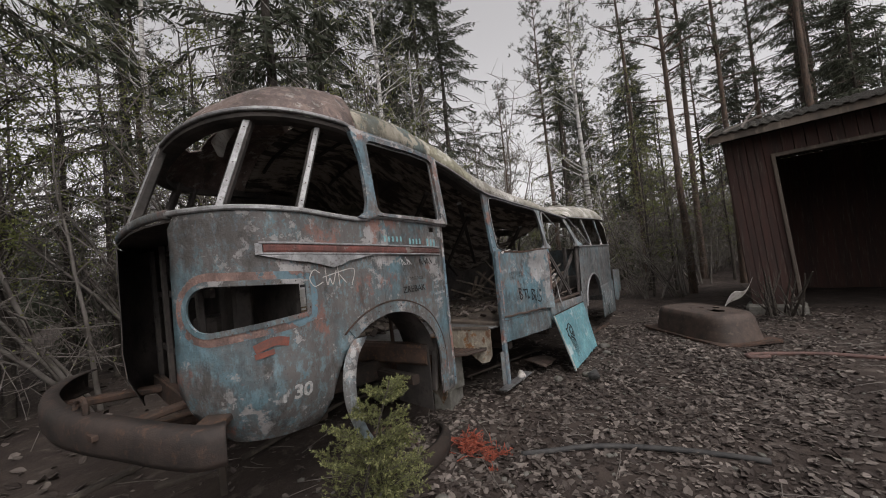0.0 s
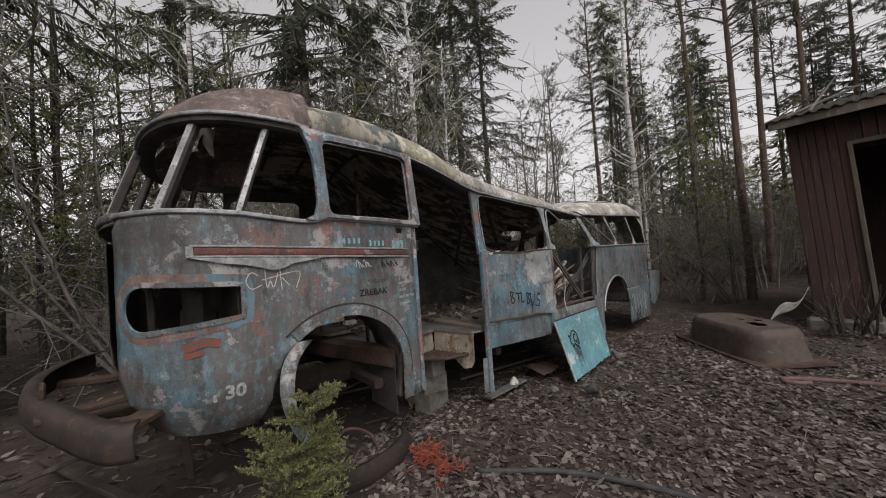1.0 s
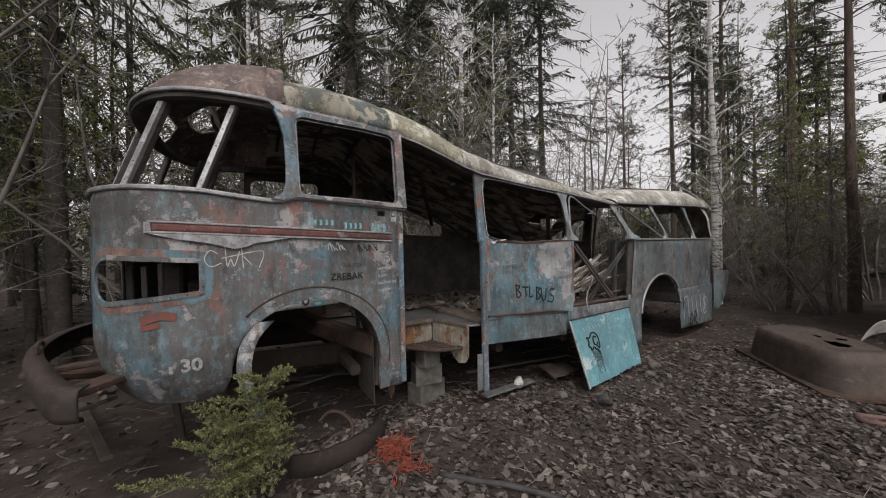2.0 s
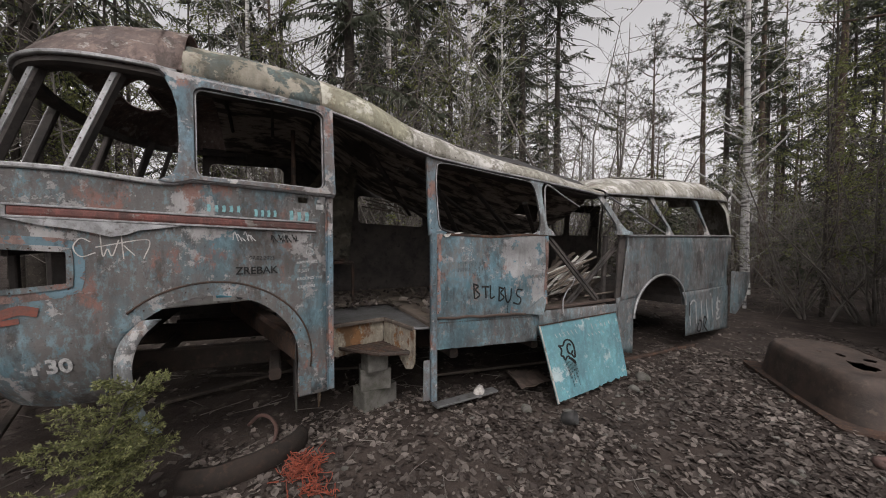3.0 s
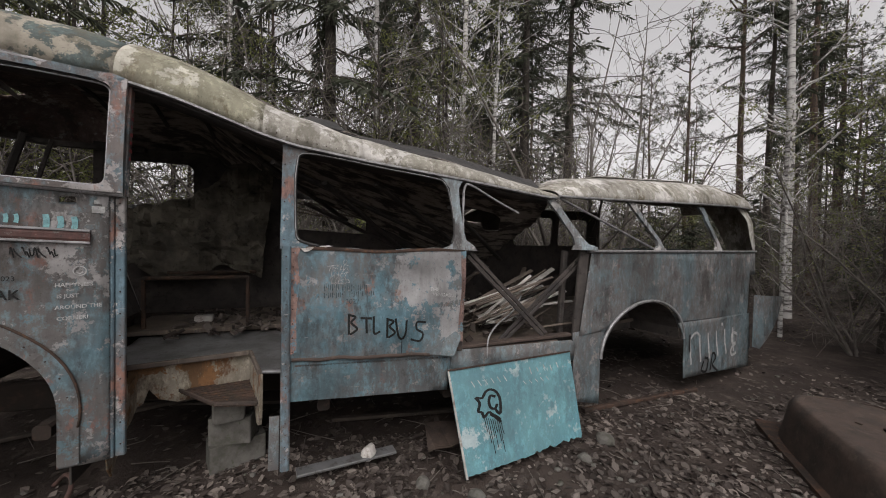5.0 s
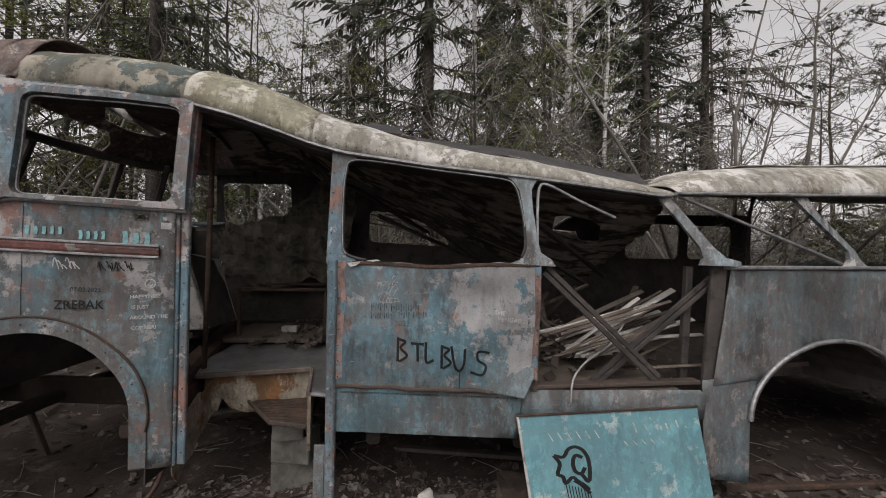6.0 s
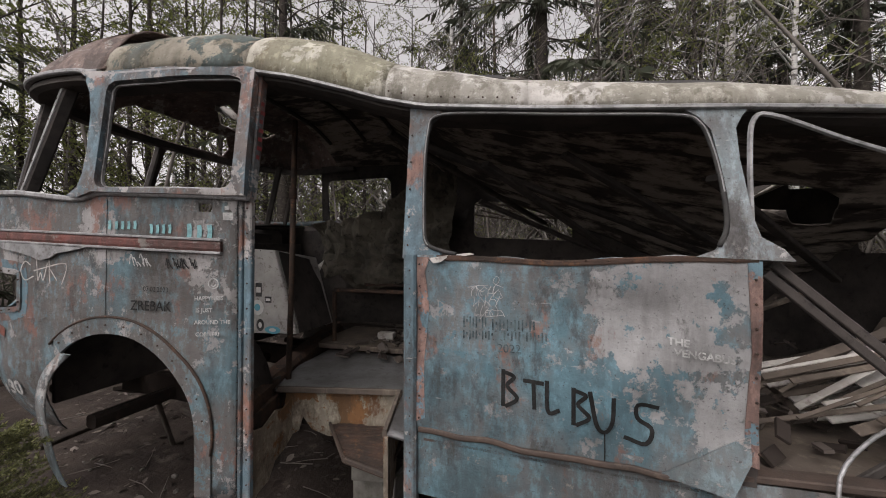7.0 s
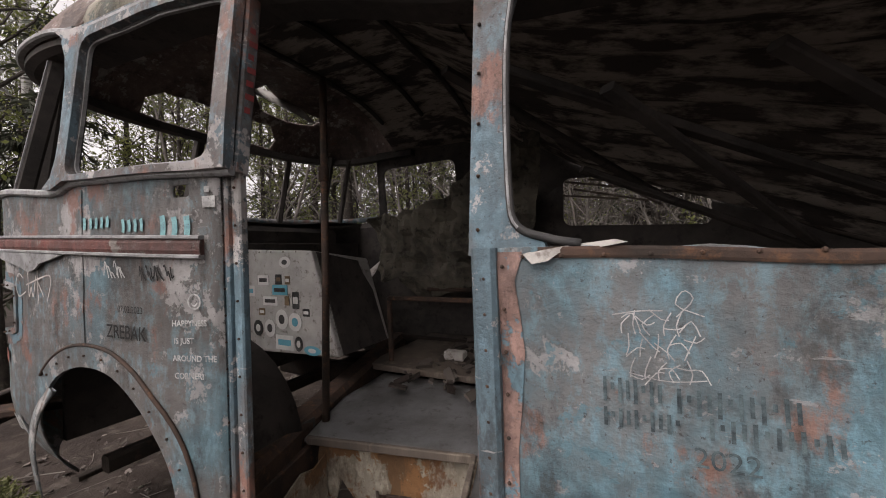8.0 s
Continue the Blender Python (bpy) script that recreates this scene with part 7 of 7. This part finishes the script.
def free(x, y, gap):
    if -3.6 < x < 8.2 and -0.9 < y < 3.3:
        return False
    for ex, ey, wv in ((12.2, 3.1, 0.9), (14.8, 5.9, 0.7)):
        t = max(0.0, min(1.0, ((x + 0.3) * (ex + 0.3) + (y + 2.5) * (ey + 2.5)) / ((ex + 0.3) ** 2 + (ey + 2.5) ** 2)))
        if math.hypot(x + 0.3 - t * (ex + 0.3), y + 2.5 - t * (ey + 2.5)) < wv:
            return False
    if math.hypot(x - 1.43, y + 1.78) > 6 and abs(math.degrees(math.atan2(y + 1.78, x - 1.43)) - 112.5) < 2.6:
        return False
    if 5.8 < x < 13.0 and y < -0.4:
        return False
    if x < 6.4 and -4.5 < y < 0 and x > -4.2:
        return False
    return all((x - a) ** 2 + (y - b) ** 2 > (gap + c) ** 2 / 4 for a, b, c in taken)


# trees that stand out
for kd, i, x, y, s, t in (("birch", 0, 12.2, 3.1, 1.25, 10), ("pine", 0, 14.8, 5.9, 1.0, 40), ("pine", 2, 13.3, 1.6, 0.9, 200), ("pine", 1, 21.0, 12.4, 1.2, 90), ("pine", 0, 22.0, 15.5, 0.95, 140), ("spruce", 1, 6.6, 6.4, 1.0, 0), ("spruce", 0, 6.0, 7.4, 1.05, 70), ("pine", 1, 10.6, -0.2, 1.05, 10), ("pine", 2, 14.3, -3.4, 0.95, 30), ("pine", 1, 13.5, -1.2, 1.1, 60), ("young_tree", 1, 11.6, 1.2, 0.85, 0), ("young_tree", 0, 11.6, 0.4, 1.0, 60), ("young_tree", 0, 9.9, 0.7, 0.8, 160), ("bush", 1, 9.4, 0.6, 0.7, 20), ("bush", 0, 10.0, 0.0, 0.75, 20), ("bush", 2, 10.6, 1.4, 0.7, 80), ("birch", 1, 9.6, 1.9, 0.55, 70), ("bush", 0, 2.6, 4.6, 1.0, 0), ("bush", 2, 4.2, 5.2, 0.95, 50), ("bush", 1, 1.0, 4.7, 1.1, 90), ("bush", 1, 5.6, 4.6, 1.0, 200), ("bush", 2, 0.2, 5.9, 0.9, 120), ("young_tree", 1, -4.8, 5.0, 0.9, 20), ("young_tree", 0, -3.2, 6.2, 1.05, 50), ("young_tree", 0, -6.0, 3.0, 1.0, 110), ("young_tree", 1, -5.6, 6.4, 1.0, 30), ("young_tree", 1, -7.2, 4.6, 1.05, 70), ("young_tree", 0, -4.4, 7.4, 1.2, 15), ("birch", 1, -6.4, 7.8, 1.0, 40), ("young_tree", 1, -8.4, 6.6, 1.0, 190), ("young_tree", 1, -2.2, 8.2, 0.9, 250), ("young_tree", 1, -9.0, 3.4, 1.0, 300), ("small_spruce", 2, -7.0, 1.6, 1.1, 10), ("young_tree", 0, -3.1, 7.1, 1.19, 0), ("young_tree", 1, -2.9, 5.7, 0.80, 37), ("young_tree", 0, -4.7, 7.3, 1.38, 74), ("young_tree", 1, -4.2, 5.5, 0.90, 111), ("young_tree", 0, -5.7, 6.1, 1.38, 148), ("young_tree", 1, -4.8, 4.2, 0.85, 185), ("young_tree", 0, -7.0, 5.3, 1.38, 222), ("young_tree", 1, -5.7, 9.7, 1.25, 259), ("young_tree", 0, -7.2, 8.6, 1.62, 296), ("young_tree", 1, -9.0, 7.6, 1.30, 333), ("young_tree", 0, -6.4, 3.7, 1.25, 10), ("young_tree", 1, -4.7, 10.8, 1.10, 47)):
    plant(kd, i, x, y, s, t)
    taken.append((x, y, 1.2))


def scatter(count, az0, az1, r0, r1, mixk, gap, s0, s1):
    done = tries = 0
    while done < count and tries < count * 30:
        tries += 1
        x, y = polar(az0 + (az1 - az0) * g.random(), r0 + (r1 - r0) * math.sqrt(g.random()))
        if not free(x, y, gap):
            continue
        kd = mixk[int(g.random() * len(mixk))]
        plant(kd, int(g.random() * 3), x, y, s0 + (s1 - s0) * g.random(), 360 * g.random())
        taken.append((x, y, gap))
        done += 1


scatter(19, 42, 103, 7.0, 12, ["bush", "bush", "bush", "spruce", "bush", "spruce"], 0.9, 1.0, 1.45)
scatter(16, 108, 182, 6.0, 13, ["young_tree", "bush", "young_tree", "birch", "young_tree", "spruce"], 0.9, 0.8, 1.25)
scatter(19, 45, 105, 10, 18, ["spruce", "young_tree", "pine", "birch", "bush"], 1.2, 0.75, 1.05)
scatter(36, -4, 42, 10.5, 20, ["young_tree", "bush", "young_tree", "small_spruce", "bush"], 0.9, 0.55, 0.85)
scatter(18, 10, 42, 16, 30, ["pine", "small_spruce", "pine", "birch"], 1.4, 0.6, 0.95)
scatter(40, -12, 27, 11.5, 24, ["spruce", "spruce", "pine", "young_tree", "bush"], 1.0, 0.85, 1.15)
scatter(6, 92, 150, 6.5, 11, ["young_tree", "bush", "young_tree"], 0.7, 1.0, 1.3)
scatter(12, 60, 105, 6.8, 10, ["young_tree", "bush", "birch"], 0.7, 0.9, 1.3)
scatter(24, 42, 112, 15, 28, ["spruce", "pine", "young_tree", "birch", "pine"], 1.3, 0.8, 1.15)
scatter(20, 108, 184, 12, 26, ["young_tree", "spruce", "young_tree", "small_spruce", "birch", "pine"], 1.1, 0.85, 1.15)
scatter(9, 182, 345, 9.5, 18, ["spruce", "small_spruce", "pine", "bush"], 2.2, 0.9, 1.1)
scatter(22, 5, 178, 8.0, 18, ["small_spruce", "small_spruce", "bush"], 0.7, 0.45, 0.85)

# far woods
wood, leaf = Buf(), Buf()
for k in range(240):
    a, r = radians(-20 + 215 * g.random()), 27 + 26 * math.sqrt(g.random())
    x, y, h = 1 + r * math.cos(a), -1.8 + r * math.sin(a), 6 + 8 * g.random()
    h *= 0.62 if 12 < math.degrees(a) < 42 else 0.8
    p = np.array((x, y, ground_z(x, y)))
    wood.tube([p, p + np.array((g.normal(0, 0.2), g.normal(0, 0.2), h * 0.6)), p + np.array((g.normal(0, 0.3), g.normal(0, 0.3), h))], 0.14, 0.03, 5)
    for j in range(260):
        f = 0.04 + 0.95 * g.random()
        an, rr = g.random() * math.tau, (0.2 + 0.17 * h * (1 - f)) * math.sqrt(g.random())
        q = p + np.array((rr * math.cos(an), rr * math.sin(an), f * h))
        leaf.blade(q, np.array((math.cos(an), math.sin(an), -0.4)) + g.normal(0, 0.4, 3), 0.5 + 0.4 * g.random(), 0.2, g)
far = thing("far_woods", (0, 20, 0), "dim distant wall of spruce and pine forest", "forest", kind="stuff")
for nm, bf, mt in (("trunks", wood, BARK_SPRUCE), ("foliage", leaf, NEEDLE)):
    o = new(nm, bf.mesh(nm, mt))
    o.parent = far
    o.location = (0, -20, 0)
    tagged(o, kind="stuff")

# young spruce by the front wheel
g = np.random.default_rng(91)
wood, leaf, tips = Buf(), Buf(), Buf()
base = np.array((-1.32, -0.40, ground_z(-1.32, -0.40) - 0.02))
stem = [base + np.array((0.33 * f ** 1.3, 0.01, 0.86 * f)) for f in np.linspace(0, 1, 8)]
wood.tube(stem, 0.012, 0.003, 6)


def needles(buf, line, n, ln):
    for k in range(n):
        f = g.random()
        p = along(line, f)
        ax = line[-1] - line[0]
        ax = ax / np.linalg.norm(ax)
        buf.blade(p, ax * 0.65 + g.normal(0, 0.55, 3), ln * (0.7 + 0.5 * g.random()), 0.0062, g)


for k in range(44):
    f = 0.05 + 0.9 * g.random() ** 0.9
    a = g.random() * math.tau
    ln = (0.08 + 0.42 * (1 - f) ** 0.75) * (0.75 + 0.4 * g.random())
    br = bent(along(stem, f), np.array((math.cos(a), math.sin(a), 0.35)), ln, -0.05, 5, g, 0.05)
    wood.tube(br, 0.004, 0.0015, 4)
    needles(leaf, br, int(ln * 330), 0.024)
    for j in range(int(ln / 0.03)):
        s_ = (j + 1) / (ln / 0.03 + 1)
        d = (br[-1] - br[0]) / ln
        sd = np.array((-d[1], d[0], 0.15)) * (1 if j % 2 else -1)
        tw = bent(along(br, s_), d * 0.7 + sd * 0.8 + np.array((0, 0, 0.1)), 0.04 + 0.32 * ln * (1 - 0.7 * s_), 0.0, 3, g, 0.06)
        wood.tube(tw, 0.002, 0.001, 3)
        needles(leaf, tw, 34, 0.022)
        needles(tips, tw[-2:], 10, 0.02)
    needles(tips, br[-2:], 12, 0.022)
sap = thing("spruce_sapling", tuple(base), "small bright green spruce sapling with pale fresh tips", "sapling")
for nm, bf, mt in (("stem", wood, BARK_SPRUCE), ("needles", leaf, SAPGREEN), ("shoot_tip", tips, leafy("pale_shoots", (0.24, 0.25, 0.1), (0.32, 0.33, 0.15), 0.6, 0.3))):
    o = new(nm, bf.mesh(nm, mt))
    o.parent = sap
    o.location = -Vector(base)

# fallen leaves, twigs and gravel
g = np.random.default_rng(55)


def litter(count, x0, x1, y0, y1, s0, s1, keep=lambda x, y: True):
    v, f = [], []
    while len(f) < count * 2:
        x, y = x0 + (x1 - x0) * g.random(), y0 + (y1 - y0) * g.random()
        if not keep(x, y):
            continue
        s = s0 + (s1 - s0) * g.random() ** 2
        m = pose(x, y, ground_z(x, y) + 0.003 + 0.012 * g.random(), g.normal(0, 16), g.normal(0, 16), 360 * g.random())
        i = len(v)
        cu = 0.35 * g.normal()
        for a, b, c in ((-s, 0, 0), (-0.2 * s, -s * 0.58, cu * s * 0.5), (s, 0, 0), (-0.2 * s, s * 0.58, cu * s * 0.5), (0.45 * s, -0.5 * s, 0.1 * s), (0.45 * s, 0.5 * s, 0.1 * s)):
            v.append(tuple(m @ Vector((a, b, c))))
        f += [(i, i + 1, i + 4, i + 2), (i, i + 2, i + 5, i + 3)]
    return v, f


v1, f1 = litter(9000, -3.4, 8.0, -3.8, 2.2, 0.018, 0.048, lambda x, y: g.random() < (1.0 if y < 0.2 and x > -0.6 else 0.3))
v2, f2 = litter(15000, -0.9, 5.2, -2.6, 0.6, 0.012, 0.045, lambda x, y: g.random() < 0.35 + 0.65 * (wob(x, y, 3, 1.2) > -0.1))
n1 = len(v1)
me = bpy.data.meshes.new("leaf_litter")
me.from_pydata(v1 + v2, [], f1 + [tuple(i + n1 for i in q) for q in f2])
me.materials.append(LITTER)
tagged(new("leaf_litter", me), "fallen brown and grey leaves over the yard", "leaves", kind="stuff")
v3, f3 = litter(9000, -12, 16, 2.0, 14, 0.03, 0.09)
me = bpy.data.meshes.new("forest_litter")
me.from_pydata(v3, [], f3)
me.materials.append(LITTER)
tagged(new("forest_litter", me), "dead leaves under the trees", "leaves", kind="stuff")
tw = Buf()
for k in range(520):
    x, y = -3.2 + 10.5 * g.random(), -3.6 + 6 * g.random()
    a, ln = g.random() * math.tau, 0.08 + 0.4 * g.random() ** 2
    p = np.array((x, y, ground_z(x, y) + 0.008))
    q = p + np.array((math.cos(a), math.sin(a), 0)) * ln
    q[2] = ground_z(q[0], q[1]) + 0.012
    tw.tube([p, (p + q) / 2 + g.normal(0, 0.012, 3) * (1, 1, 0.3), q], 0.004, 0.002, 4)
tagged(new("fallen_twigs", tw.mesh("fallen_twigs", TWIG)), "thin dry twigs scattered on the ground", "twigs", kind="stuff")
bm = bmesh.new()
for k in range(900):
    x, y = -3 + 10 * g.random(), -3.6 + 4.2 * g.random()
    s = 0.008 + 0.018 * g.random() ** 2
    bmesh.ops.create_icosphere(bm, subdivisions=1, radius=s, matrix=pose(x, y, ground_z(x, y) + s * 0.3, 0, 0, 360 * g.random()) @ Matrix.Diagonal((1.3, 0.9, 0.6, 1)))
alone("gravel", bm, CONCRETE, "scattered small grey stones in the soil", "gravel", kind="stuff")
